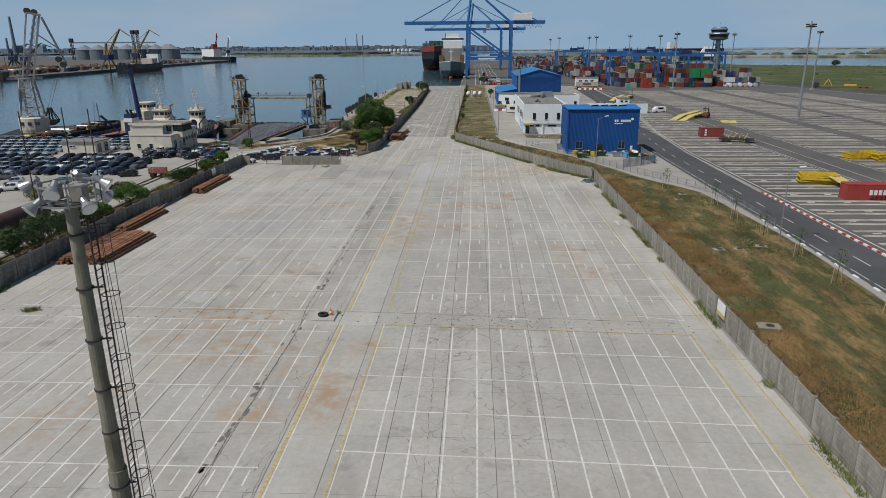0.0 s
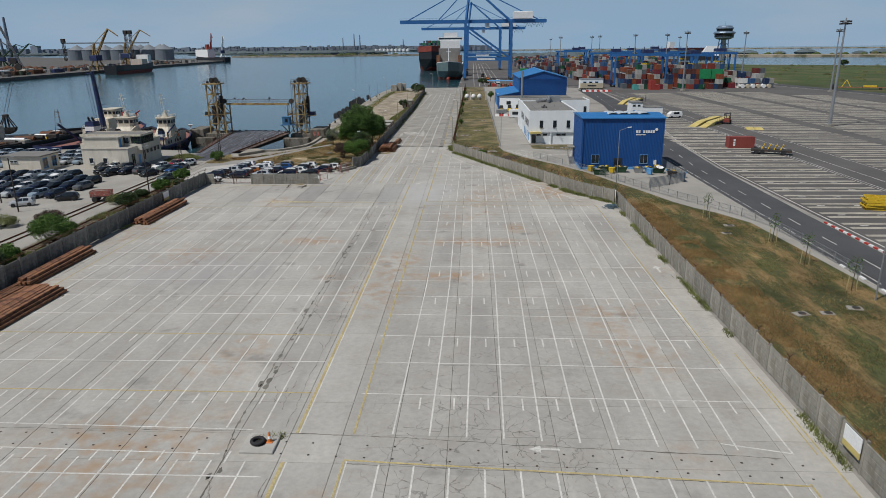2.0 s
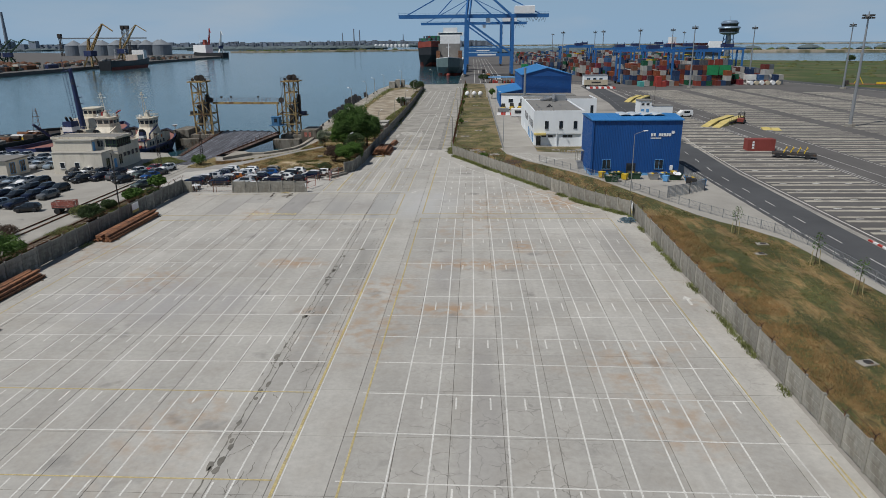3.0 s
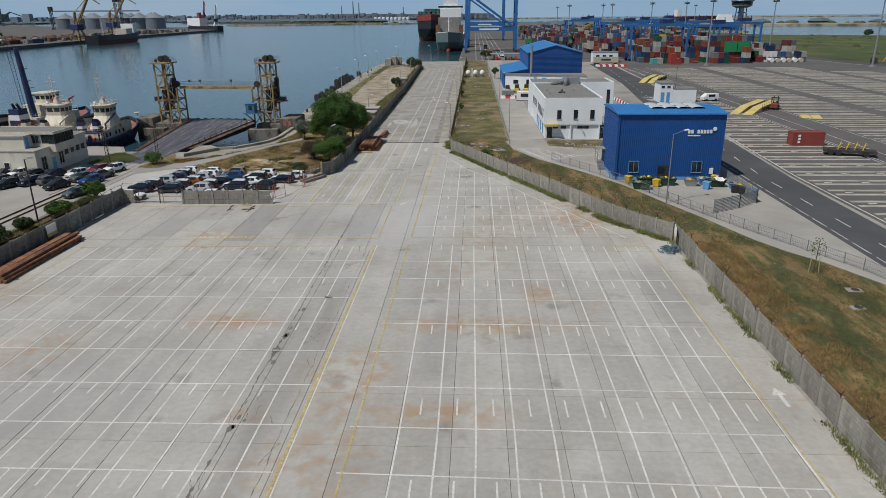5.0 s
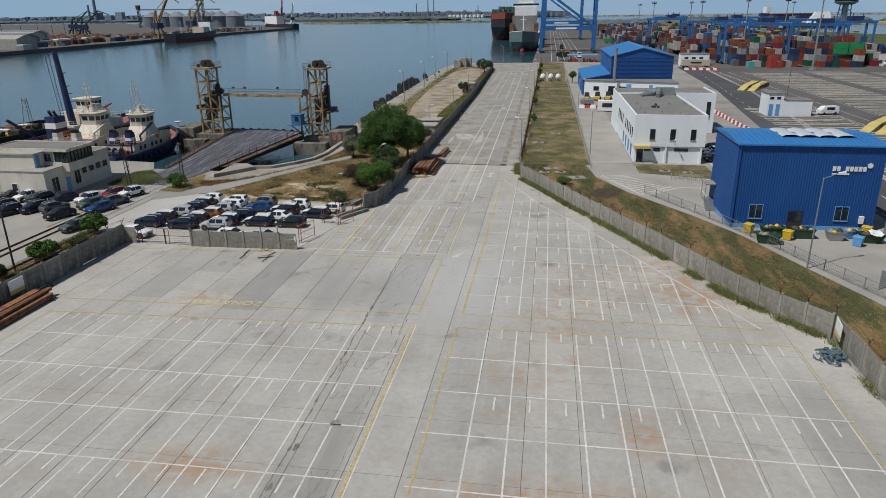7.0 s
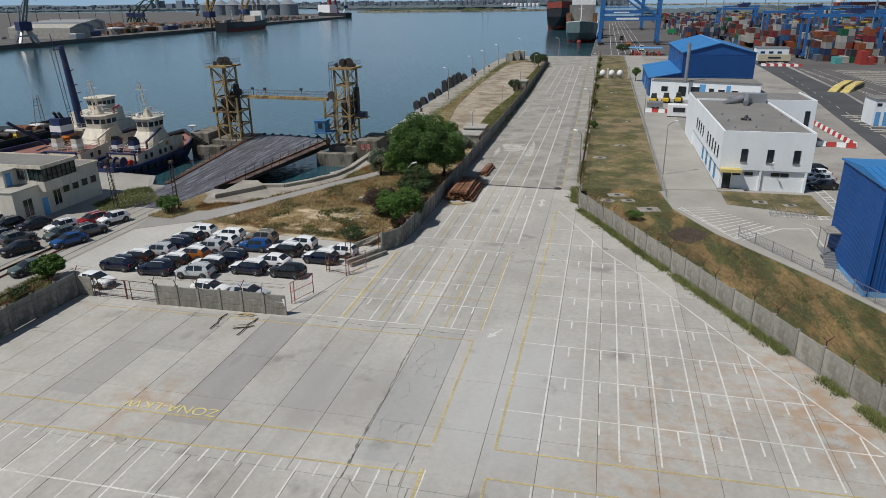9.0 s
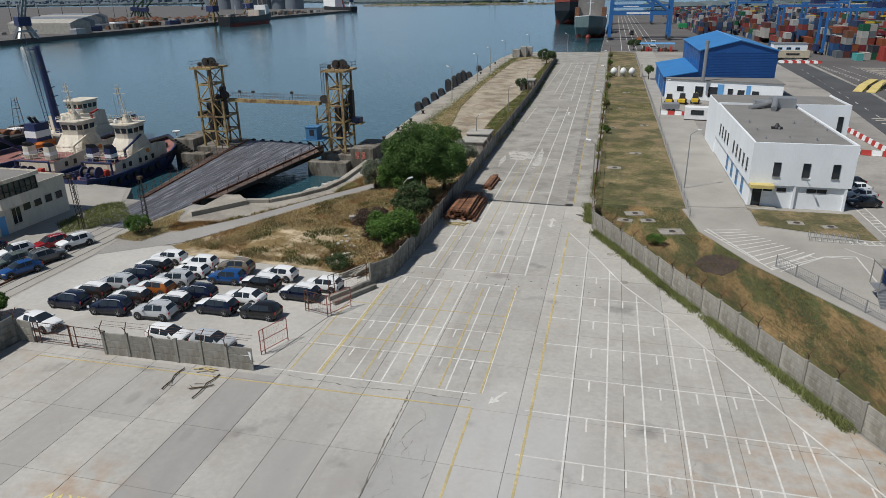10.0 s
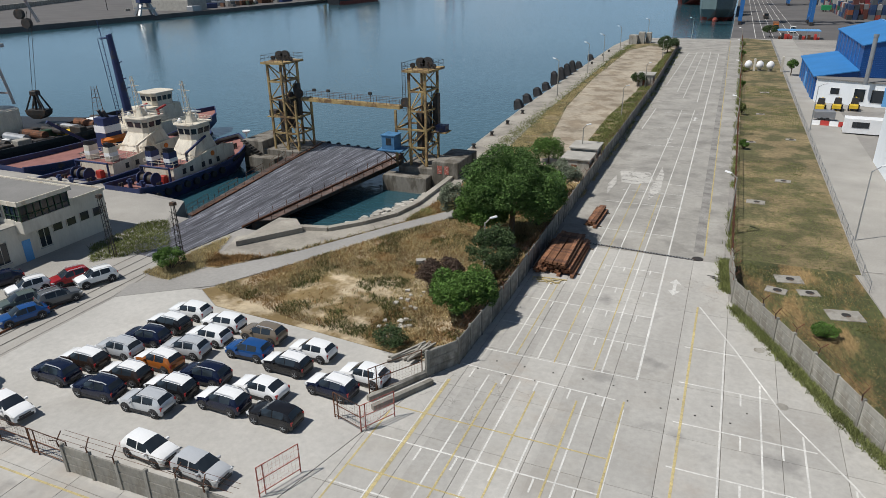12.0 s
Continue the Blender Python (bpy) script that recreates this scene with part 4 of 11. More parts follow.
arrow(white, 1.7, 134.4, 150, 0.9)
arrow(white, 1.9, 173.0, 0, 1.2, True)
arrow(white, 16.4, 50.0, 90, 0.9)
arrow(white, -24.0, 49.3, 90, 1.2)
arrow(white, 32.5, 85.1, 0, 1.1)
arrow(white, -1.2, 253, 0, 1.2, True)
solid("white_lines", white, M["white_paint"], "worn white parking lines and arrows on concrete", "marking", kind="structure")
solid("yellow_lines", yellow, M["yellow_paint"], "faded yellow guide lines on concrete", "marking", kind="structure")


def ground_words(text, x, y, size, ang, material, label, sx=1.0):
    """Letters painted on the ground."""
    cu = bpy.data.curves.new("letters", "FONT")
    cu.body, cu.size, cu.align_x, cu.align_y = text, size, "CENTER", "CENTER"
    tmp = bpy.data.objects.new("letters", cu)
    scene.collection.objects.link(tmp)
    me = bpy.data.meshes.new_from_object(tmp.evaluated_get(bpy.context.evaluated_depsgraph_get()))
    bpy.data.objects.remove(tmp)
    me.materials.clear()
    me.materials.append(material)
    ob = new("painted_words", me)
    ob.matrix_basis = pose(x, y, 0.013, 0, 0, ang) @ Matrix.Diagonal((sx, 1, 1, 1))
    return tagged(ob, label, "marking", kind="structure")


ground_words("ZONA-LKW", -18.4, 118.95, 1.24, 181, M["word_paint"], "faded yellow painted words on concrete", 1.06)

# crossings painted on the forecourt
cx_lines = Shape()
for a, b in (((24.85, 163.41), (30.05, 168.23)), ((25.47, 162.19), (30.99, 167.52)), ((30.99, 167.52), (33.99, 168.0)), ((33.99, 168.0), (33.83, 161.46)), ((34.54, 173.25), (38.55, 173.6)), ((34.66, 171.89), (38.3, 172.24)), ((39.25, 189.6), (39.2, 175.3)), ((40.47, 189.8), (40.33, 175.3)), ((20.0, 174.35), (24.0, 164.8))):
    cx_lines.line(*a, *b, 0.16, 0.016)
for k in range(1, 6):
    u = k / 6
    cx_lines.line(24.85 + 5.2 * u, 163.41 + 4.82 * u, 25.47 + 5.52 * u, 162.19 + 5.33 * u, 0.14, 0.018)
for k in range(5):
    cx_lines.line(34.8 + 0.75 * k, 173.2, 34.9 + 0.75 * k, 171.95, 0.14, 0.018)
for k in range(11):
    cx_lines.line(39.2, 176.5 + 1.25 * k, 40.4, 176.5 + 1.25 * k, 0.2, 0.018)
solid("crossing_lines", cx_lines, M["white_paint"], "white painted crossing marks on a forecourt", "marking", kind="structure")

# trench drain across the road and the long cross channel in the yard
drain = Shape()
drain.loft([[(-11.3, 180.95, -0.2), (-11.3, 181.3, -0.2), (-11.3, 181.3, 0.02), (-11.3, 180.95, 0.02)], [(3.3, 179.95, -0.2), (3.3, 180.3, -0.2), (3.3, 180.3, 0.02), (3.3, 179.95, 0.02)]])
grate = thing("trench_drain", "dark slotted steel trench drain across the road", "drain")
part("channel", drain, M["dark"], grate)
bar_me = fix_normals(Shape().box(0, 0, 0, 0.12, 0.24, 0.015).mesh("grate_bar"))
bar_me.materials.append(M["steel"])
for k in range(50):
    part("grate_bar", bar_me, None, grate, m=pose(-11.2 + 0.29 * k, 181.0 - 0.0199 * k, 0.02))
part("sump", Shape().turned((3.5, 180.5, -0.1), [(0.55, 0), (0.55, 0.16), (0.4, 0.18)], 12), M["dark"], grate)
chan = Shape()
for k in range(38):
    x = -34 + 1.77 * k
    for y in (50.35, 49.05):
        chan.obox((x, y - 0.05 * max(x, -12), 0.006), (0.13, 0.12, 0.012))
for k in range(9):
    chan.obox((-10.5 + 2.2 * k, 153.1, 0.006), (0.12, 0.12, 0.012))
    chan.obox((-9.5 + 2.2 * k, 154.6, 0.006), (0.12, 0.12, 0.012))
solid("cover_channel", chan, M["dark"], "line of slab joints and small drain holes across the yard", "drain", kind="structure")


# ---- walls and fences ----
def panel_mesh(length, height, rows):
    s = Shape()
    h = height / rows
    for k in range(rows):
        s.add(*_plank(length, k * h, (k + 1) * h))
    return fix_normals(s.mesh("wall_panel"))


def _plank(length, z0, z1, t=0.05):
    c = 0.034
    vs = []
    for y in (-t, t):
        sg = 1 if y > 0 else -1
        vs += [(0, y - sg * c, z0), (length, y - sg * c, z0), (length, y, z0 + c), (0, y, z0 + c), (0, y, z1 - c), (length, y, z1 - c), (length, y - sg * c, z1), (0, y - sg * c, z1)]
    fs = [(0, 1, 2, 3), (3, 2, 5, 4), (4, 5, 6, 7), (8, 11, 10, 9), (11, 12, 13, 10), (12, 15, 14, 13), (7, 6, 14, 15), (0, 8, 9, 1), (0, 3, 11, 8), (3, 4, 12, 11), (4, 7, 15, 12), (1, 9, 10, 2), (2, 10, 13, 5), (5, 13, 14, 6)]
    return vs, fs


def panel_wall(name, points, label, height=2.15, step=2.6, rows=4, arms=0.9, side=1, mat_="panel"):
    """A wall of precast panels between posts; the posts carry barbed wire on leaning arms."""
    w = thing(name, label, "wall", kind="structure")
    post_s = Shape().cbox(-0.11, -0.11, -0.2, 0.11, 0.11, height + 0.12, 0.03)
    post_me = fix_normals(post_s.mesh("wall_post"))
    arm_s = Shape().beam((0, 0, height), (0, 0, height + arms * 0.55), 0.06).beam((0, 0, height + arms * 0.5), (0, 0.5 * side * arms, height + arms), 0.05).beam((0, 0, height + arms * 0.5), (0, -0.4 * side * arms, height + arms * 0.95), 0.04)
    arm_me = fix_normals(arm_s.mesh("wire_arm"))
    wires = Shape()
    meshes = {}
    for (ax, ay), (bx, by) in zip(points, points[1:]):
        d = math.hypot(bx - ax, by - ay)
        n = max(1, round(d / step))
        L = d / n
        ang = math.degrees(math.atan2(by - ay, bx - ax))
        key = round(L, 3)
        if key not in meshes:
            meshes[key] = panel_mesh(L - 0.04, height, rows)
        for k in range(n):
            x, y = ax + (bx - ax) * k / n, ay + (by - ay) * k / n
            lean = rng.uniform(-1.2, 1.2)
            part("wall_panel", meshes[key], M[mat_], w, m=pose(x, y, 0, lean, 0, ang) @ Matrix.Translation((0.02, 0, rng.uniform(-0.06, 0.03))))
            part("wall_post", post_me, M[mat_], w, m=pose(x, y, 0, lean, 0, ang))
            if arms and rng.random() < 0.85:
                part("wire_arm", arm_me, M["rust"], w, m=pose(x, y, 0, lean + rng.uniform(-6, 6), 0, ang + rng.uniform(-15, 15)))
        if arms:
            nx, ny = -(by - ay) / d, (bx - ax) / d
            for off, z in ((0.42 * side * arms, height + arms * 0.9), (0.22 * side * arms, height + arms * 0.7), (-0.34 * side * arms, height + arms * 0.86)):
                wires.beam((ax + nx * off, ay + ny * off, z), (bx + nx * off, by + ny * off, z), 0.016)
    if arms:
        part("barbed_wire", wires, M["rust"], w)
    return w


panel_wall("wall_east", [(34.6, -30), (34.4, 118.4)], "weathered grey precast concrete panel wall with barbed wire posts", arms=0.55, rows=4)
panel_wall("wall_northeast", [(34.2, 118.5), (31.4, 122.2), (28.9, 126.0), (26.9, 130.5), (23.5, 137.9), (21.2, 142.4), (17.9, 149.2), (14.6, 155.6), (11.1, 163.2), (6.9, 171.6), (6.5, 179.5)], "weathered concrete panel wall running diagonally to a road", side=-1)
panel_wall("wall_west", [(-38.6, -30), (-38.6, 60), (-38.5, 134.0)], "weathered concrete panel wall with shade in its colour along railway tracks", height=2.3, arms=0.5, mat_="panel_shaded")
panel_wall("wall_gate", [(-29.6, 133.45), (-16.9, 133.75)], "grey concrete panel wall beside an open gate", height=1.95, step=2.1, rows=3, arms=0.9)
panel_wall("wall_corner", [(-38.4, 133.9), (-36.8, 133.8)], "short end of a concrete panel wall", height=1.95, step=1.6, rows=3, arms=0.9)
panel_wall("wall_pier", [(-13.6, 150.7), (-12.1, 153.2), (-11.75, 165), (-12.1, 200), (-12.6, 281), (-15.2, 387), (-19, 398)], "long grey concrete panel wall along a pier road", height=2.15, rows=3, arms=0.8, mat_="panel_shaded")


# mesh fence with a dark growth along the grass strip
def mesh_fence(name, points, label, height=2.4, step=3.0, bars=0.28, mat_="dark", kind="structure", r=0.035):
    w = thing(name, label, "fence", kind=kind)
    post = fix_normals(Shape().tube((0, 0, -0.1), (0, 0, height + 0.1), r * 1.6, n=6).mesh("fence_post"))
    for (ax, ay), (bx, by) in zip(points, points[1:]):
        d = math.hypot(bx - ax, by - ay)
        n = max(1, round(d / step))
        net = Shape()
        for k in range(n + 1):
            part("fence_post", post, M[mat_], w, m=pose(ax + (bx - ax) * k / n, ay + (by - ay) * k / n, 0))
        for z in (0.12, height * 0.5, height):
            net.beam((ax, ay, z), (bx, by, z), r)
        for k in range(int(d / bars)):
            u = k * bars / d
            net.beam((ax + (bx - ax) * u, ay + (by - ay) * u, 0.1), (ax + (bx - ax) * u, ay + (by - ay) * u, height), r * 0.45)
        part("fence_mesh", net, M[mat_], w)
    return w


mesh_fence("strip_fence", [(6.6, 180), (6.6, 240), (6.7, 300), (6.7, 427)], "rusty mesh fence along a grass strip", 2.3, 3.0, 0.18, "rust")
mesh_fence("forecourt_fence", [(25.3, 163.5), (31.8, 151.5), (35.0, 144.6), (36.9, 140.0), (39.3, 134.0), (42.2, 127.2), (45.0, 121.2), (48.0, 115.3), (50.9, 109.5), (52.6, 104), (53.2, 96), (53.4, 83)], "low grey metal fence round a forecourt", 1.2, 2.5, 0.22, "steel")
mesh_fence("compound_fence", [(18.4, 178), (18.0, 300), (17.6, 425)], "low thin wire fence beside a service lane", 1.1, 4.0, 0.5, "steel", r=0.02)


# ---- buildings ----
def window(parent, x, y, z, w, h, facing="s", frame_m=None, mull=1, name="window", glass=None, sill=True):
    """A framed window with recessed pane on a wall that faces south (-y), west (-x) or east; x, y, z is the middle of its lower edge on the wall."""
    ang = {"s": 0, "w": -90, "e": 90, "n": 180}[facing]
    m = pose(x, y, z, 0, 0, ang)
    f = Shape()
    t = 0.07
    f.box(-w / 2, -0.06, 0, -w / 2 + t, 0.05, h).box(w / 2 - t, -0.06, 0, w / 2, 0.05, h)
    f.box(-w / 2 + t, -0.06, 0, w / 2 - t, 0.05, t).box(-w / 2 + t, -0.06, h - t, w / 2 - t, 0.05, h)
    for k in range(1, mull):
        xx = -w / 2 + w * k / mull
        f.box(xx - 0.03, -0.05, t, xx + 0.03, 0.05, h - t)
    win = part(name, f, frame_m or M["white"], parent, m=m)
    part("pane", Shape().box(-w / 2 + t, -0.02, t, w / 2 - t, 0.0, h - t), glass or M["glass"], win, "dark reflective pane")
    if sill:
        part("sill", Shape().box(-w / 2 - 0.05, -0.14, -0.05, w / 2 + 0.05, -0.003, -0.003), M["steel"], win)
    return win


def ribbed(length, z0, z1, pitch=0.3, deep=0.045):
    """A sheet of trapezoid ribs along x, facing -y."""
    s = Shape()
    n = int(length / pitch)
    p = length / n
    prof = []
    for k in range(n):
        x = k * p
        prof += [(x, 0), (x + 0.45 * p, 0), (x + 0.55 * p, -deep), (x + 0.9 * p, -deep)]
    prof.append((length, 0))
    m_ = len(prof)
    s.add([(x, y, z0) for x, y in prof] + [(x, y, z1) for x, y in prof], [(k, k + 1, m_ + k + 1, m_ + k) for k in range(m_ - 1)])
    return s


def blue_hall():
    b = thing("blue_workshop", "blue ribbed steel workshop with a white sign", "building")
    x0, x1, y0, y1, h = 33.4, 49.7, 148.3, 159.6, 10.2
    part("core", Shape().box(x0 + 0.06, y0 + 0.06, 0, x1 - 0.06, y1 - 0.06, h - 0.1), M["blue"], b)
    part("cladding", ribbed(x1 - x0, 0.5, h), M["blue"], b, "blue ribbed wall sheet", m=pose(x0, y0, 0))
    part("cladding", ribbed(y1 - y0, 0.5, h), M["blue"], b, m=pose(x0, y1, 0, 0, 0, -90))
    part("cladding", ribbed(y1 - y0, 0.5, h), M["blue"], b, m=pose(x1, y0, 0, 0, 0, 90))
    part("plinth", Shape().box(x0 - 0.05, y0 - 0.08, -0.1, x1 + 0.05, y1, 0.5), M["blue_lt"], b, "pale blue concrete plinth")
    r = Shape().loft([[(x0 - 0.2, y0 - 0.25, h), (x0 - 0.2, y0 - 0.25, h + 0.16), (x0 - 0.2, (y0 + y1) / 2, h + 0.65), (x0 - 0.2, y1 + 0.2, h + 0.16), (x0 - 0.2, y1 + 0.2, h)],
                      [(x1 + 0.2, y0 - 0.25, h), (x1 + 0.2, y0 - 0.25, h + 0.16), (x1 + 0.2, (y0 + y1) / 2, h + 0.65), (x1 + 0.2, y1 + 0.2, h + 0.16), (x1 + 0.2, y1 + 0.2, h)]])
    roof = part("roof", r, M["blue_roof"], b, "bright blue metal roof")
    seams = Shape()
    for k in range(27):
        x = x0 + 0.3 + k * 0.6
        seams.beam((x, y0 - 0.2, h + 0.19), (x, (y0 + y1) / 2, h + 0.69), 0.05)
    part("seam", seams, M["blue_roof"], roof)
    for k in range(4):
        sk = Shape()
        cx = 40.0 + 2.1 * k
        sk.loft([[(cx + 1.0 * math.cos(a), yy, h + 0.55 + 0.22 * math.sin(a)) for a in [math.pi * q / 8 for q in range(9)]] for yy in (151.2, 156.5)], closed=False, caps=False)
        part("skylight", sk, M["lamp_glass"], b, "curved translucent roof light", smooth=True)
    for x in (36.3, 46.0):
        window(b, x, y0 - 0.03, 1.2, 1.6, 1.8, "s", M["blue_lt"], 2)
    door = part("door", Shape().box(40.0, y0 - 0.09, 0.02, 41.7, y0 - 0.05, 2.3), M["black"], b, "dark entrance door")
    part("pane", Shape().box(40.1, y0 - 0.11, 1.0, 41.6, y0 - 0.092, 2.2), M["glass"], door)
    # sign: lettering shown as plain bars, a round emblem
    for k in (0, 1, 3, 4, 5, 6, 7):
        part("sign_bar", Shape().box(44.1 + 0.47 * k, y0 - 0.12, 7.3, 44.46 + 0.47 * k, y0 - 0.06, 7.85), M["white"], b, "white raised sign bar")
    part("small_sign_bar", Shape().box(44.1, y0 - 0.1, 6.87, 46.0, y0 - 0.06, 7.05), M["white"], b)
    part("emblem", Shape().tube((48.1, y0 - 0.13, 8.0), (48.1, y0 - 0.06, 8.0), 0.3, n=16), M["white"], b, "round white emblem")
    part("downpipe", Shape().tube((x0 + 0.25, y0 - 0.14, 0.1), (x0 + 0.25, y0 - 0.14, h), 0.07), M["blue"], b)
    part("gutter", Shape().box(x0 - 0.2, y0 - 0.36, h - 0.02, x1 + 0.2, y0 - 0.24, h + 0.12), M["blue_roof"], b)
    for k in range(6):
        part("step", Shape().box(x0 - 1.3, 155 + 0.3 * k, 0.18 * k, x0 - 0.1, 155.28 + 0.3 * k, 0.18 * (k + 1)), M["steel"], b)
    part("landing", Shape().box(x0 - 1.3, 156.8, 1.0, x0 - 0.1, 158.4, 1.12), M["steel"], b)
    part("canopy", Shape().box(x0 - 1.4, 156.2, 3.3, x0 - 0.05, 158.6, 3.42).beam((x0 - 1.3, 156.3, 1.1), (x0 - 1.3, 156.3, 3.3), 0.08).beam((x0 - 1.3, 158.5, 1.1), (x0 - 1.3, 158.5, 3.3), 0.08), M["panel"], b)
    part("meter_box", Shape().box(48.0, y0 - 0.35, 1.0, 48.5, y0 - 0.05, 1.9), M["white"], b)


def white_house():
    b = thing("white_office", "white two-storey office with flat grey roof and narrow dark windows", "building")
    x0, x1, y0, y1, h = 25.8, 37.8, 184.6, 217.0, 8.4
    part("wall", Shape().box(x0, y0, 2.95, x1, y1, h - 0.35), M["render"], b, "white rendered upper storey")
    part("ground_storey", Shape().box(x0 + 0.35, y0 + 0.35, -0.1, x1 - 0.35, y1, 2.95), M["render"], b)
    roof = part("roof", Shape().box(x0 + 0.3, y0 + 0.3, h - 0.35, x1 - 0.3, y1, h - 0.2), M["roof"], b, "grey bitumen roof")
    par = Shape().box(x0, y0, h - 0.35, x1, y0 + 0.3, h).box(x0, y0 + 0.3, h - 0.35, x0 + 0.3, y1, h).box(x1 - 0.3, y0 + 0.3, h - 0.35, x1, y1, h)
    part("parapet", par, M["render"], b)
    for k in range(9):
        part("vent", Shape().tube((27.8 + 3 * (k % 4), 188 + 6 * (k // 3) + (k % 2), h - 0.2), (27.8 + 3 * (k % 4), 188 + 6 * (k // 3) + (k % 2), h + 0.15), 0.12), M["steel"], roof)
    fan = part("roof_fan", Shape().turned((30.6, 195.5, h - 0.2), [(0.45, 0), (0.45, 0.25), (0.3, 0.5), (0.12, 0.8)], 10).box(29.9, 195.2, h - 0.2, 31.3, 195.8, h + 0.1), M["black"], b, "black roof ventilator")
    wing = part("wing", Shape().box(25.9, 217.02, -0.1, 46.3, 229, 8.15), M["render"], b, "white rear wing")
    part("roof", Shape().box(26.1, 217.2, 8.15, 46.1, 228.8, 8.25), M["roof"], wing)
    wp = Shape().box(25.9, 217.02, 8.15, 46.3, 217.25, 8.5).box(46.05, 217.25, 8.15, 46.3, 229, 8.5)
    part("parapet", wp, M["render"], wing)
    for x in (28.9, 32.3, 35.7):
        window(b, x, y0 - 0.01, 4.15, 0.85, 1.8, "s", M["black"], 1)
    window(b, 45.0, 217.0, 3.2, 0.8, 3.4, "s", M["black"], 1)
    for k in range(10):
        if k == 5:
            continue
        window(b, x0 - 0.01, 187.0 + 2.7 * k, 4.2, 0.75, 1.7, "w", M["black"], 1)
    for x in (28.3, 29.9, 33.4, 34.6):
        window(b, x, y0 + 0.34, 2.1, 1.1, 0.5, "s", M["black"], 1, sill=False)
    for k in range(4):
        window(b, x0 + 0.34, 190.0 + 4.4 * k, 0.3, 1.5, 2.2, "w", M["blue_lt"], 2, sill=False)
    part("canopy", Shape().box(25.9, y0 - 1.2, 2.75, 28.7, y0 + 0.35, 3.2), M["pale_yellow"], b, "tan entrance canopy")
    part("door", Shape().box(26.5, y0 + 0.28, 0, 27.6, y0 + 0.34, 2.4), M["glass"], b, "dark glass door")
    for x in (31.4, 37.3):
        part("pier", Shape().box(x - 0.15, y0 + 0.05, -0.1, x + 0.15, y0 + 0.349, 2.95), M["render"], b)
    duct = Shape().box(33.5, 214.2, h - 0.2, 37.2, 216.5, h + 1.4).box(31.0, 214.5, h - 0.2, 33.5, 216.0, h + 0.9)
    duct.tube((30.0, 212.5, h), (33.6, 214.6, h + 0.6), 0.4, n=10).tube((34.0, 214.0, h + 1.2), (33.2, 210.8, h + 0.2), 0.45, n=10)
    part("air_unit", duct, M["steel"], b, "galvanised roof air unit with ducts")
    part("wall_lamp", Shape().beam((32.5, y0, 3.9), (32.6, y0 - 0.9, 4.3), 0.06).obox((32.6, y0 - 1.0, 4.32), (0.2, 0.4, 0.1)), M["white"], b)
    part("step", Shape().box(25.9, y0 - 1.4, -0.05, 29.4, y0 + 0.2, 0.14), M["concrete"], b)


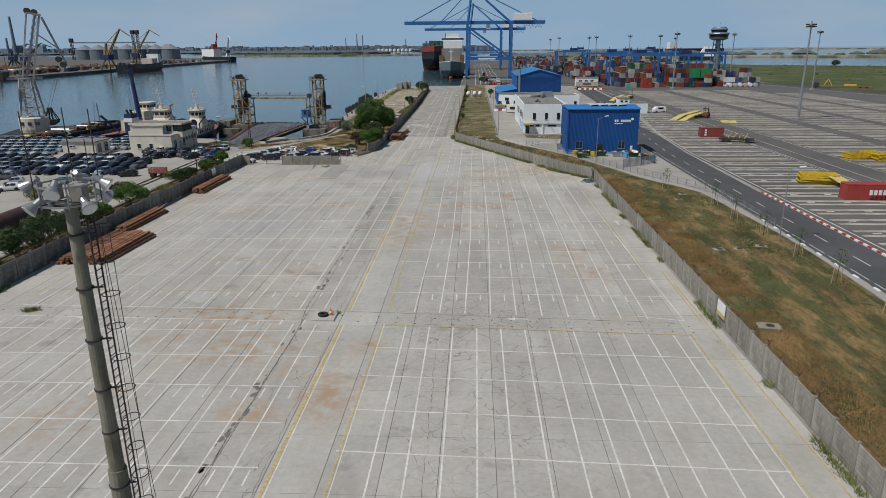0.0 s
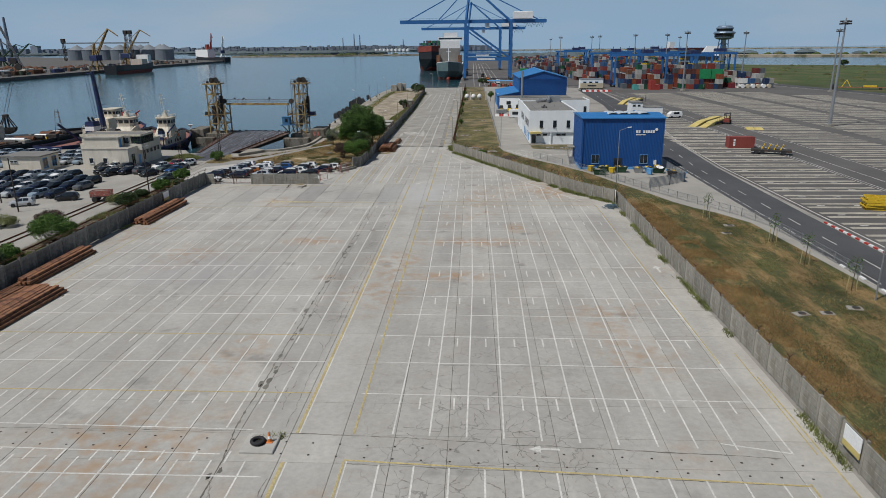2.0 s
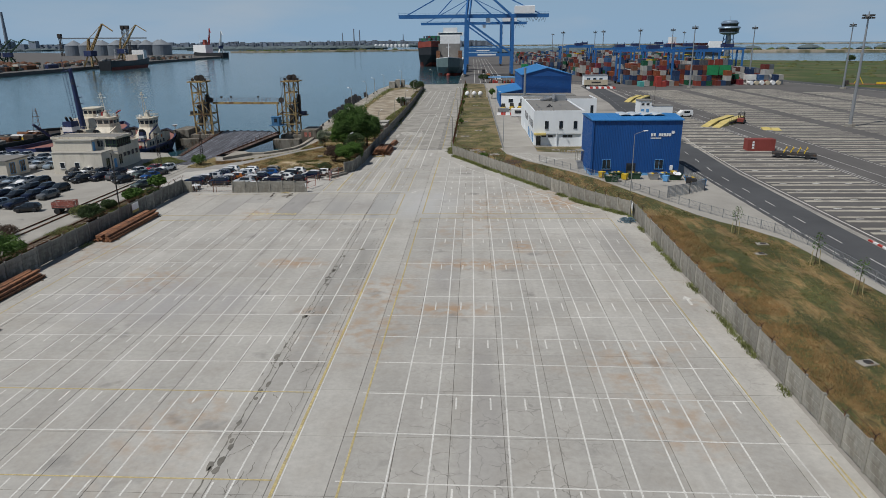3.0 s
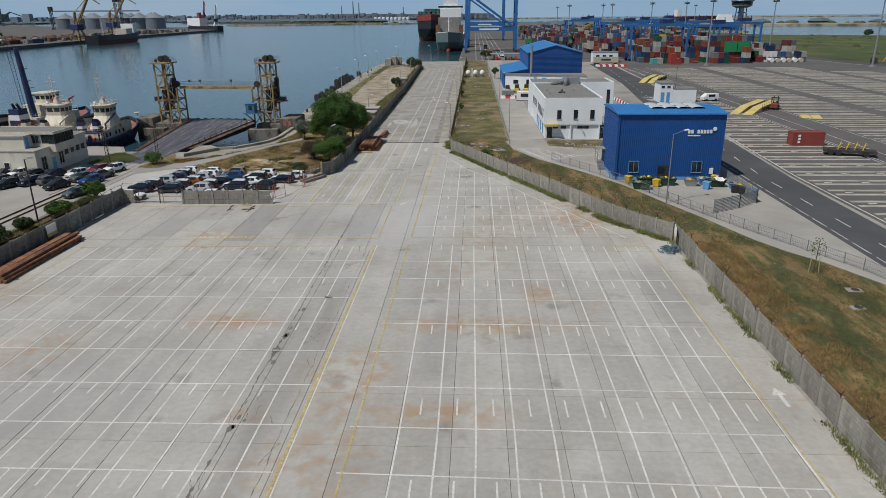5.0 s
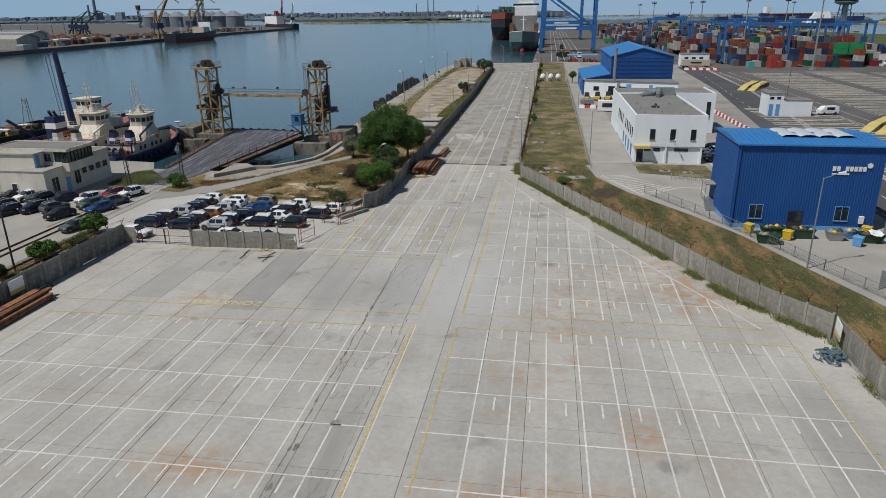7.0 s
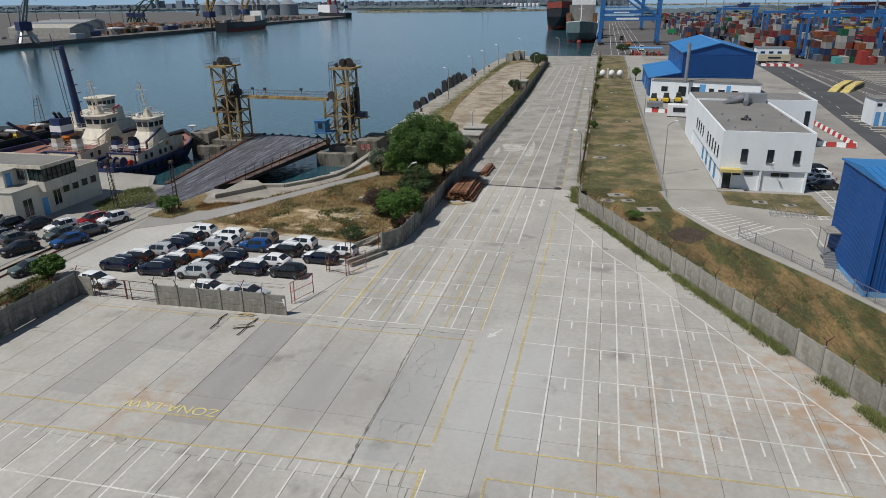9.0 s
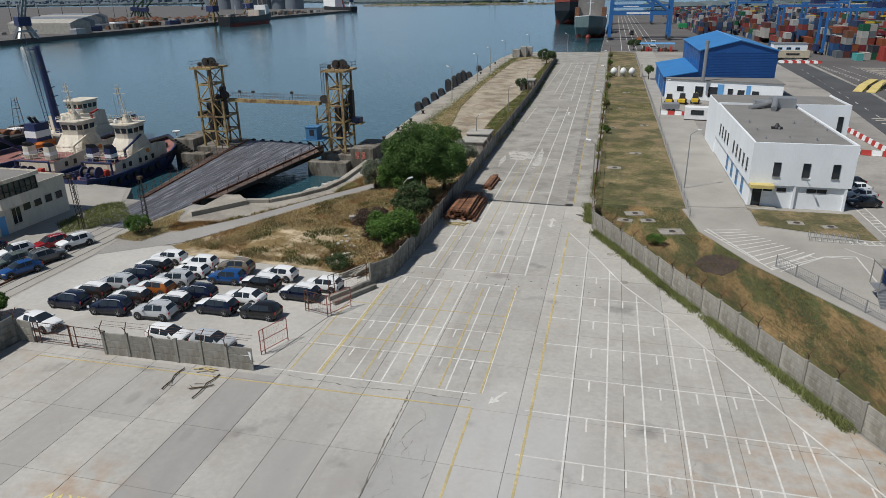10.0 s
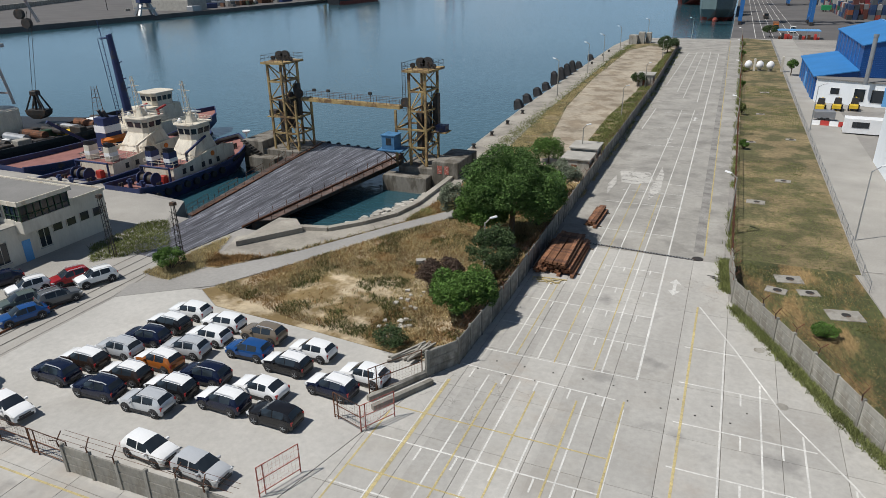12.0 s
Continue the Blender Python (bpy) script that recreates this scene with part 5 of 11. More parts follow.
def warehouse():
    b = thing("blue_warehouse", "large blue ribbed warehouse with gabled roof and lean-to", "building")
    x0, x1, y0, y1, ev, rd = 29.8, 48.4, 284.0, 329.0, 11.9, 14.3
    cx = (x0 + x1) / 2
    part("wall", Shape().side_prism([(x0, 0), (x1, 0), (x1, ev), (cx, rd), (x0, ev)], y0, y1), M["blue"], b)
    rb = Shape()
    for k in range(29):
        rb.box(x0 + 0.02, y0 - 0.06, 0.4 * k + 0.1, x1 - 0.02, y0 - 0.005, 0.4 * k + 0.3)
    part("cladding_rib", rb, M["blue"], b)
    rf = Shape()
    for s in (-1, 1):
        rf.loft([[(cx, y, rd + 0.02), (cx, y, rd + 0.22), (cx + s * 9.7, y, ev + 0.06), (cx + s * 9.7, y, ev - 0.14)] for y in (y0 - 0.4, y1 + 0.4)])
    part("roof", rf, M["blue_roof"], b, "bright blue sheet roof")
    part("ridge_cap", Shape().box(cx - 0.3, y0 - 0.42, rd + 0.16, cx + 0.3, y1 + 0.42, rd + 0.27), M["blue_lt"], b)
    lt = Shape().loft([[(21.6, y, 0), (x0 - 0.02, y, 0), (x0 - 0.02, y, 6.5), (21.6, y, 5.0)] for y in (284.05, 323.0)])
    lean = part("lean_to", lt, M["blue"], b, "lower blue side hall")
    part("roof", Shape().loft([[(21.2, y, 4.98), (x0 - 0.02, y, 6.53), (x0 - 0.02, y, 6.75), (21.2, y, 5.18)] for y in (283.5, 323.5)]), M["blue_roof"], lean)
    for k in range(8):
        part("side_pilaster", Shape().box(x0 - 0.14, 289 + 5.2 * k, 6.8, x0 - 0.01, 289.3 + 5.2 * k, ev - 0.1), M["blue_roof"], b)
    for k in range(6):
        part("wall_post", Shape().box(21.44, 287 + 6.4 * k, 0, 21.59, 287.3 + 6.4 * k, 4.9), M["blue_roof"], lean)
    part("door", Shape().box(21.5, 303.0, 0, 21.58, 306.5, 3.4), M["blue_lt"], lean, "pale blue loading door")
    part("chimney", Shape().tube((30.3, 276.6, 4.8), (30.3, 276.6, 14.2), 0.42, n=12).tube((30.3, 276.6, 14.2), (30.3, 276.6, 14.8), 0.5, n=12), M["steel"], b, "tall steel chimney pipe")
    low = part("annex", Shape().prism([(22.0, 281.0), (48.4, 272.6), (48.4, 283.94), (22.0, 283.94)], 0, 4.9), M["render"], b, "white single-storey annex")
    part("roof", Shape().prism([(21.8, 280.8), (48.6, 272.3), (48.6, 283.94), (21.8, 283.94)], 4.9, 5.15), M["roof"], low)
    tilt = math.degrees(math.atan2(-8.4, 26.4))
    for u, z0, w_, h_ in ((0.13, 2.0, 1.7, 1.3), (0.30, 0.9, 2.0, 2.6), (0.42, 0.9, 2.2, 2.6), (0.57, 0.3, 1.2, 3.0), (0.66, 0.9, 1.6, 2.2), (0.78, 1.2, 1.6, 1.8)):
        px, py = 22.0 + 26.4 * u, 281.0 - 8.4 * u
        wn = part("window", Shape().obox((px, py - 0.03, z0 + h_ / 2), (w_ + 0.2, 0.08, h_ + 0.2), tilt), M["white"], low)
        part("pane", Shape().obox((px - 0.015, py - 0.08, z0 + h_ / 2), (w_, 0.03, h_), tilt), M["glass"], wn)
    for u, w_ in ((0.485, 1.5), (0.72, 1.0)):
        part("blue_panel", Shape().obox((22.0 + 26.4 * u, 281.0 - 8.4 * u - 0.03, 2.3), (w_, 0.1, 3.9), tilt), M["blue_lt"], low)


def office():
    b = thing("dock_office", "cream two-storey dock office with flat roof and glazed balcony", "building")
    x0, x1, y0, y1, h = -74.0, -61.45, 150.3, 165.4, 4.7
    part("wall", Shape().box(x0, 154.4, -0.1, x1, y1, h), M["cream"], b, "stained cream rendered wall")
    part("lower_wing", Shape().box(x0 + 2.5, y0, -0.1, x1, 154.39, 4.1), M["cream"], b)
    part("wing_roof", Shape().box(x0 + 2.4, y0 - 0.1, 4.1, x1 + 0.1, 154.39, 4.22), M["roof_lt"], b, "pale terrace roof")
    part("upper_wall", Shape().box(x0 + 0.5, 154.5, h, -62.6, 160.3, 6.35), M["cream"], b)
    part("upper_wing", Shape().box(-71.6, 152.2, 4.22, -64.2, 154.49, 6.2), M["cream"], b)
    part("upper_wing_roof", Shape().box(-71.8, 152.0, 6.2, -64.0, 154.38, 6.4), M["roof_lt"], b)
    part("roof", Shape().box(x0 + 0.3, 154.4, 6.352, -60.3, 160.5, 6.6), M["roof"], b, "grey flat roof with pale metal edge")
    ed = Shape()
    for p, q in (((x0 + 0.3, 154.35), (-60.25, 154.35)), ((-60.25, 154.35), (-60.25, 160.55)), ((-60.25, 160.55), (x0 + 0.3, 160.55)), ((x0 + 0.3, 160.55), (x0 + 0.3, 154.35))):
        ed.beam((*p, 6.52), (*q, 6.52), 0.14, 0.46)
    part("roof_edge", ed, M["ship_cream"], b)
    part("rear_roof", Shape().box(x0 - 0.1, 160.6, h, x1 + 0.15, y1 + 0.15, h + 0.12), M["roof"], b)
    re_ = Shape()
    re_.beam((x1 + 0.1, 160.6, h + 0.12), (x1 + 0.1, y1 + 0.15, h + 0.12), 0.14, 0.3).beam((x1 + 0.1, y1 + 0.1, h + 0.12), (x0, y1 + 0.1, h + 0.12), 0.14, 0.3)
    part("rear_roof_edge", re_, M["ship_cream"], b)
    bal = part("balcony", Shape().box(-62.59, 154.42, 3.3, -60.3, 160.2, 4.6), M["cream"], b, "projecting enclosed balcony")
    fr = Shape()
    for k in range(8):
        fr.beam((-60.34, 154.5 + 0.8 * k, 4.6), (-60.34, 154.5 + 0.8 * k, 6.35), 0.07)
    for k in range(4):
        fr.beam((-62.55 + 0.73 * k, 154.46, 4.6), (-62.55 + 0.73 * k, 154.46, 6.35), 0.07)
    for z in (5.2, 6.2):
        fr.beam((-60.34, 154.46, z), (-60.34, 160.1, z), 0.06).beam((-62.55, 154.46, z), (-60.34, 154.46, z), 0.06)
    part("frame", fr, M["green"], bal, "dark green window frame")
    part("pane", Shape().box(-60.42, 154.5, 4.62, -60.4, 160.1, 6.33), M["glass"], bal)
    part("pane", Shape().box(-62.5, 154.5, 4.62, -60.43, 154.53, 6.33), M["glass"], bal)
    for k in range(4):
        window(b, x1 + 0.02, 158.9 + 1.72 * k, 2.0, 1.25, 1.0 + 0.1 * (k > 1), "e", M["cream"], 1, sill=False)
    window(b, x1 + 0.02, 157.2, 0.8, 1.4, 2.1, "e", M["cream"], 2)
    window(b, x1 + 0.02, 152.3, 0.6, 1.5, 2.3, "e", M["cream"], 2)
    for x in (-66.6, -69.6):
        window(b, x, y0 - 0.01, 1.1, 1.0, 1.2, "s", M["white"], 1)
    for x in (-63.6,):
        window(b, x, 154.38, 4.75, 1.3, 1.35, "s", M["steel"], 2, sill=False)
    part("roof_door", Shape().box(-64.19, 152.5, 4.25, -64.12, 153.3, 6.0), M["blue_lt"], b, "faded blue terrace door")
    part("door", Shape().box(x1 + 0.0, 154.6, 0, x1 + 0.06, 155.5, 2.3), M["blue_lt"], b, "pale blue door")
    part("corner_guard", Shape().box(x1 - 0.6, y0 - 0.05, 0, x1 + 0.05, y0 + 0.4, 0.55), M["yellow"], b, "yellow painted corner")
    h2 = thing("gate_hut", "small cream flat-roofed hut among parked cars", "building")
    part("wall", Shape().box(-86.5, 146.5, -0.1, -78.4, 153.0, 3.1), M["cream"], h2)
    part("roof", Shape().box(-86.8, 146.2, 3.1, -78.1, 153.3, 3.35), M["roof"], h2)
    window(h2, -84.0, 146.49, 1.9, 1.6, 0.5, "s", M["white"], 2)
    for k in range(2):
        window(h2, -78.39, 148.2 + 3 * k, 0.5, 1.6, 2.2, "e", M["blue_lt"], 2)


def small_house():
    b = thing("control_cabin", "small white cabin house with blue doors on the container ground", "building")
    part("tower", Shape().box(65.0, 243.5, 0, 68.6, 250, 5.4), M["render"], b)
    part("hall", Shape().box(68.62, 243.5, 0, 75.4, 249, 3.8), M["render"], b)
    part("roof", Shape().box(64.8, 243.3, 5.4, 68.8, 250.2, 5.6).box(68.81, 243.4, 3.8, 75.6, 249.2, 3.95), M["roof"], b)
    for x in (65.8, 67.4):
        part("door", Shape().box(x - 0.45, 243.42, 0, x + 0.45, 243.49, 2.9), M["blue_lt"], b, "blue door")
        window(b, x, 243.49, 4.1, 0.9, 0.6, "s", M["black"], 1, sill=False)
    part("aerial", Shape().tube((70, 246, 3.9), (70, 246, 11), 0.05, n=6), M["dark"], b)
    c = thing("gate_cabin", "white cabin with blue windows beside a trailer", "building")
    part("wall", Shape().box(73.0, 408, 0, 86, 414, 5.2), M["render"], c)
    part("roof", Shape().box(72.8, 407.8, 5.2, 86.2, 414.2, 5.5), M["steel"], c)
    for k in range(3):
        window(c, 75.5 + 3.4 * k, 407.99, 2.9, 1.8, 1.0, "s", M["blue_lt"], 2, sill=False)


blue_hall()
white_house()
warehouse()
office()
small_house()
for x, y, L, h_, lab in ((-14.6, 207, 4.2, 2.6, "low grey concrete shed with flat roof by a wall"), (-14.6, 212.5, 4.4, 2.9, "pale concrete shed with flat roof by a wall"), (-15.6, 293, 5.5, 2.8, "small roofless concrete shelter by a wall")):
    sh = thing("wall_shed", lab, "shed")
    part("wall", Shape().box(x - 2.0, y - L / 2, -0.1, x + 1.9, y + L / 2, h_), M["concrete"], sh)
    part("roof", Shape().box(x - 2.2, y - L / 2 - 0.2, h_, x + 2.1, y + L / 2 + 0.2, h_ + 0.18), M["roof_lt"], sh, "pale flat slab roof")
    part("door", Shape().box(x - 0.6, y - L / 2 - 0.05, 0, x + 0.2, y - L / 2 - 0.003, 1.9), M["rust"], sh, "rusty door")


# ---- cars ----
def wheel_shape(r=0.325, w=0.23):
    s = Shape()
    n = 16
    prof = [(r * 0.62, -w / 2), (r * 0.93, -w / 2), (r, -w / 4), (r, w / 4), (r * 0.93, w / 2), (r * 0.62, w / 2)]
    s.loft([[(rr * math.cos(2 * math.pi * k / n), y, rr * math.sin(2 * math.pi * k / n)) for k in range(n)] for rr, y in prof], caps=True)
    return s


def rim_shape(r=0.22, w=0.235):
    s = Shape().tube((0, -w / 2, 0), (0, w / 2, 0), r * 0.35, n=8)
    for k in range(5):
        a = 2 * math.pi * k / 5
        for sg in (-1, 1):
            s.beam((0, sg * w / 2, 0), (r * math.cos(a), sg * w / 2, r * math.sin(a)), 0.07, 0.03)
    s.tube((0, -w * 0.4, 0), (0, w * 0.4, 0), r * 0.95, n=14)
    return s


TYRE = fix_normals(wheel_shape().mesh("tyre", True))
RIM = fix_normals(rim_shape().mesh("rim"))
TYRE.materials.append(M["rubber"])
RIM.materials.append(M["steel"])


def car_meshes(style):
    """Body, roof, windows, trim and lamps of one kind of car; length along x, front at -x."""
    # stations along the car: x, half width, underside, belt line, half width of the top, top
    rows = [(-2.17, 0.68, 0.42, 0.64, 0.60, 0.74), (-2.11, 0.80, 0.30, 0.76, 0.72, 0.90), (-1.93, 0.88, 0.24, 0.86, 0.78, 1.00), (-1.55, 0.90, 0.22, 0.95, 0.80, 1.08), (-1.06, 0.90, 0.22, 1.00, 0.80, 1.13),
            (-0.66, 0.90, 0.22, 1.02, 0.73, 1.38), (-0.26, 0.91, 0.22, 1.05, 0.66, 1.60), (0.28, 0.91, 0.22, 1.06, 0.64, 1.63), (0.37, 0.91, 0.22, 1.06, 0.64, 1.63), (1.18, 0.91, 0.22, 1.10, 0.62, 1.60),
            (1.36, 0.91, 0.22, 1.12, 0.63, 1.59), (1.74, 0.90, 0.22, 1.15, 0.61, 1.53), (2.03, 0.88, 0.24, 1.10, 0.70, 1.17), (2.11, 0.85, 0.28, 0.98, 0.72, 1.04), (2.17, 0.76, 0.40, 0.78, 0.66, 0.86)]
    kx, ky, kz, low = {"suv": (0.86, 0.88, 0.90, 0.0), "hatch": (0.84, 0.87, 0.86, 0.0), "sedan": (0.91, 0.88, 0.84, 0.55)}[style]
    if low:
        for k, x in ((9, 0.95), (10, 1.05), (11, 1.22), (12, 1.78)):
            rows[k] = (x,) + rows[k][1:]
        rows[11] = (1.22, 0.90, 0.22, 1.06, 0.67, 1.56)
    rings = []
    for x, w, zl, zb, wr, zt in rows:
        half = [(w * 0.90, zl), (w * 0.985, zl + (zb - zl) * 0.16), (w, zl + (zb - zl) * 0.5), (w * 0.985, zl + (zb - zl) * 0.84), (w * 0.94, zb), (wr, zt - 0.045), (wr * 0.62, zt), (0.0, zt + 0.012)]
        rings.append([(x * kx, -y * ky, z * kz) for y, z in half] + [(x * kx, y * ky, z * kz) for y, z in half[-2::-1]])
    n = len(rings[0])
    pick = {"body": [], "hood": [], "roof": [], "cabin_glass": []}
    for j in range(len(rings) - 1):
        for k in range(n):
            face = (j * n + k, j * n + (k + 1) % n, (j + 1) * n + (k + 1) % n, (j + 1) * n + k)
            top, side = 5 <= k <= 8, k in (4, 9)
            if (top and j in (4, 5, 11)) or (side and j in (5, 6, 8, 9)):
                pick["cabin_glass"].append(face)
            elif top and 6 <= j <= 10:
                pick["roof"].append(face)
            elif top and 1 <= j <= 3:
                pick["hood"].append(face)
            else:
                pick["body"].append(face)
    pick["body"] += [tuple(range(n - 1, -1, -1)), tuple(range((len(rings) - 1) * n, len(rings) * n))]
    verts = [q for r_ in rings for q in r_]
    out = {}
    for nm, faces in pick.items():
        used = sorted({i for q in faces for i in q})
        at = {i: k for k, i in enumerate(used)}
        me = bpy.data.meshes.new(nm)
        me.from_pydata([verts[i] for i in used], [], [tuple(at[i] for i in q) for q in faces])
        me.shade_smooth()
        me.update()
        out[nm] = me
    W, f, r = 0.9 * ky, -2.17 * kx, 2.17 * kx
    trim = Shape()
    trim.box(f - 0.015, -W * 0.70, 0.30, f + 0.3, W * 0.70, 0.5)
    trim.box(r - 0.3, -W * 0.74, 0.30, r + 0.02, W * 0.74, 0.52)
    trim.box(-1.0, -W - 0.015, 0.2, 1.0, W + 0.015, 0.42)
    out["bumper_trim"] = fix_normals(trim.mesh("bumper_trim"))
    out["grille"] = fix_normals(Shape().cbox(f - 0.012, -W * 0.5, 0.62 * kz, f + 0.1, W * 0.5, 0.76 * kz, 0.01).mesh("grille"))
    for nm, s, (x, y, z), size in (("headlight", -1, (f + 0.16, W * 0.72, 0.80 * kz), (0.3, 0.34, 0.14)), ("tail_light", 1, (r - 0.10, W * 0.84, 0.86 * kz), (0.16, 0.16, 0.26)), ("mirror", 1, (-0.72 * kx, W + 0.09, 1.07 * kz), (0.13, 0.2, 0.15))):
        for sg in (-1, 1):
            out[nm + str(sg)] = fix_normals(Shape().obox((x, sg * y, z), size, -sg * 14 * s if nm == "headlight" else 0).mesh(nm))
    if style == "suv":
        for sg in (-1, 1):
            out["roof_rail" + str(sg)] = fix_normals(Shape().loft([[(x * kx, sg * 0.58 * ky + dy, z * kz + dz) for dy, dz in ((-0.025, 0), (0.025, 0), (0.02, 0.05), (-0.02, 0.05))] for x, z in ((-0.25, 1.55), (-0.1, 1.66), (1.3, 1.65), (1.6, 1.54))]).mesh("roof_rail"))
    out["wheel_arch"] = fix_normals(Shape().tube((0, -0.02, 0), (0, 0.02, 0), 0.415, n=16).mesh("wheel_arch"))
    out["wheel_x"] = (-1.39 * kx, 1.37 * kx)
    out["w"] = W
    return out


CARS = {k: car_meshes(k) for k in ("suv", "hatch", "sedan")}
PAINT = {}
for nm, c in (("white", (0.78, 0.79, 0.79)), ("navy", (0.008, 0.013, 0.036)), ("black", (0.014, 0.014, 0.016)), ("silver", (0.50, 0.52, 0.54)), ("orange", (0.36, 0.115, 0.025)), ("blue", (0.015, 0.075, 0.24)),
              ("brown", (0.20, 0.165, 0.125)), ("grey", (0.12, 0.125, 0.13)), ("red", (0.32, 0.018, 0.022)), ("dark brown", (0.035, 0.024, 0.02)), ("green-grey", (0.10, 0.13, 0.12)), ("steel blue", (0.29, 0.36, 0.43))):
    PAINT[nm] = mat("car_" + nm.replace(" ", "_").replace("-", "_"), c, 0.16, 0.0 if nm == "white" else 0.15, var=0.04, big=1.0, fine=8, grain=0.03, bump=0.0, spec=0.6)
RAIL = mat("bright_silver_trim", (0.68, 0.69, 0.70), 0.35, 0.3, var=0.05, big=1, fine=8, bump=0.0)
DUST = mat("tail_lens", (0.30, 0.02, 0.02), 0.3, bump=0.0)
CAR_PROTO = {}


def car(x, y, yaw, paint="white", style="suv", roof_paint=None, group="cars parked behind the wall", full=True):
    """One parked car; yaw turns it from facing -x."""
    key = (paint, style, roof_paint, full, group)
    m = pose(x, y, 0, 0, 0, yaw)
    if key in CAR_PROTO:
        return copy_thing(CAR_PROTO[key], m)
    kind = {"suv": "compact off-road car", "hatch": "hatchback car", "sedan": "saloon car"}[style]
    lab = f"{paint} {kind}" + (f" with {roof_paint} roof" if roof_paint else "") + " parked on concrete"
    c = thing("car", lab, "car", group, m)
    d = CARS[style]

    def col(nm, p, lb=""):
        me = d[nm].copy()
        me.materials.clear()
        me.materials.append(p)
        return part(nm, me, p, c, lb)
    col("body", PAINT[paint])
    col("cabin_glass", M["glass"], "dark tinted windows")
    col("hood", PAINT[roof_paint or paint], f"{roof_paint} covered bonnet" if roof_paint else "")
    col("roof", PAINT[roof_paint or paint], f"{roof_paint} painted roof" if roof_paint else "")
    if full:
        col("bumper_trim", M["black"], "black plastic trim")
        col("grille", M["black"], "dark grille")
        for sg in ("-1", "1"):
            col("headlight" + sg, M["lamp_glass"], "clear headlight").name = "headlight"
            col("tail_light" + sg, DUST, "red tail light").name = "tail_light"
            col("mirror" + sg, PAINT[paint]).name = "mirror"
            if "roof_rail1" in d:
                col("roof_rail" + sg, RAIL, "bright silver roof rail").name = "roof_rail"
    for xx in d["wheel_x"]:
        for sg in (-1, 1):
            t = part("wheel", TYRE, None, c, m=pose(xx, sg * (d["w"] - 0.06), 0.325))
            if full:
                part("rim", RIM, None, t)
                col("wheel_arch", M["black"]).matrix_basis = pose(xx, sg * (d["w"] - 0.012), 0.36)
    CAR_PROTO[key] = c
    return c


NEAR = ((-39.1, 140.3, "navy", "suv", None), (-38.6, 142.4, "dark brown", "suv", "white"), (-37.4, 144.6, "silver", "suv", None), (-36.7, 146.8, "navy", "suv", None), (-36.7, 149.2, "black", "suv", "white"), (-36.6, 151.6, "white", "hatch", None),
        (-34.4, 140.0, "navy", "suv", None), (-34.0, 142.1, "dark brown", "suv", "white"), (-33.1, 144.4, "orange", "suv", "white"), (-32.5, 146.6, "silver", "suv", None), (-32.1, 148.8, "white", "hatch", None), (-32.5, 151.0, "white", "hatch", None),
        (-29.9, 140.0, "silver", "suv", None), (-29.6, 142.0, "black", "suv", "white"), (-28.5, 144.2, "navy", "suv", None), (-27.7, 148.2, "blue", "hatch", None), (-28.2, 150.7, "brown", "suv", None),
        (-25.1, 142.1, "navy", "suv", "white"), (-23.6, 144.3, "white", "sedan", None), (-23.7, 147.6, "black", "suv", "white"), (-23.0, 150.0, "white", "hatch", None),
        (-20.8, 142.1, "black", "hatch", None), (-19.0, 146.3, "navy", "suv", "white"), (-17.6, 148.5, "white", "hatch", None))
for x, y, p_, s_, r_ in NEAR:
    car(x, y, rng.uniform(-3, 3) + (-2 if x > -26 else 2), p_, s_, r_)
car(-26.0, 136.4, 176, "white", "hatch")
car(-21.8, 136.2, 176, "silver", "hatch")
car(-38.4, 136.1, 172, "white", "sedan")
for x, y, p_, s_ in ((-52.5, 152.6, "red", "suv"), (-50.2, 153.6, "white", "suv"), (-49.9, 149.2, "grey", "suv"), (-54.4, 149.6, "white", "suv"), (-49.8, 145.6, "blue", "sedan"), (-52.4, 147.4, "green-grey", "sedan"), (-47.6, 137.6, "green-grey", "sedan"), (-61.6, 142.6, "black", "suv"), (-59.0, 144.4, "navy", "suv"), (-56.2, 144.9, "grey", "suv"), (-53.4, 142.2, "black", "sedan"), (-64.2, 144.6, "black", "suv"), (-61.8, 149.0, "black", "suv"), (-64.4, 149.8, "white", "suv"), (-67.2, 150.2, "black", "hatch"), (-58.6, 149.8, "navy", "sedan")):
    car(x, y, 68 if p_ != "grey" else -112, p_, s_, group="cars by the dock office")
# the large lot by the dock
LOT = ("black", "navy", "steel blue", "silver", "steel blue", "black", "silver", "grey", "white", "navy", "silver")
for row, (yr, xa, xb) in enumerate(((123.0, -104, -60), (129.0, -108, -57), (134.6, -112, -58), (140.5, -114, -66))):
    x = xa
    while x < xb:
        if rng.random() < 0.95:
            car(x, yr + rng.uniform(-0.3, 0.3), 78 + rng.uniform(-3, 3), LOT[rng.randrange(len(LOT))], ("suv", "hatch", "suv")[rng.randrange(3)], group="cars in the dock lot", full=False)
        x += 2.7
for i in range(11):
    for j in range(5):
        x, y = -90.5 - 3.0 * i, 147.5 + 5.6 * j
        if rng.random() < 0.97:
            car(x, y, 78 + rng.uniform(-2, 2), ("steel blue", "silver", "steel blue", "silver")[rng.randrange(4)], "hatch", group="cars in the dock lot", full=False)
for i in range(4):
    for j in range(4):
        car(-76.0 - 2.9 * i, 156.5 + 5.3 * j, 82 + rng.uniform(-2, 2), ("steel blue", "silver", "silver", "grey")[(i + 2 * j) % 4], "hatch", group="cars in the dock lot", full=False)
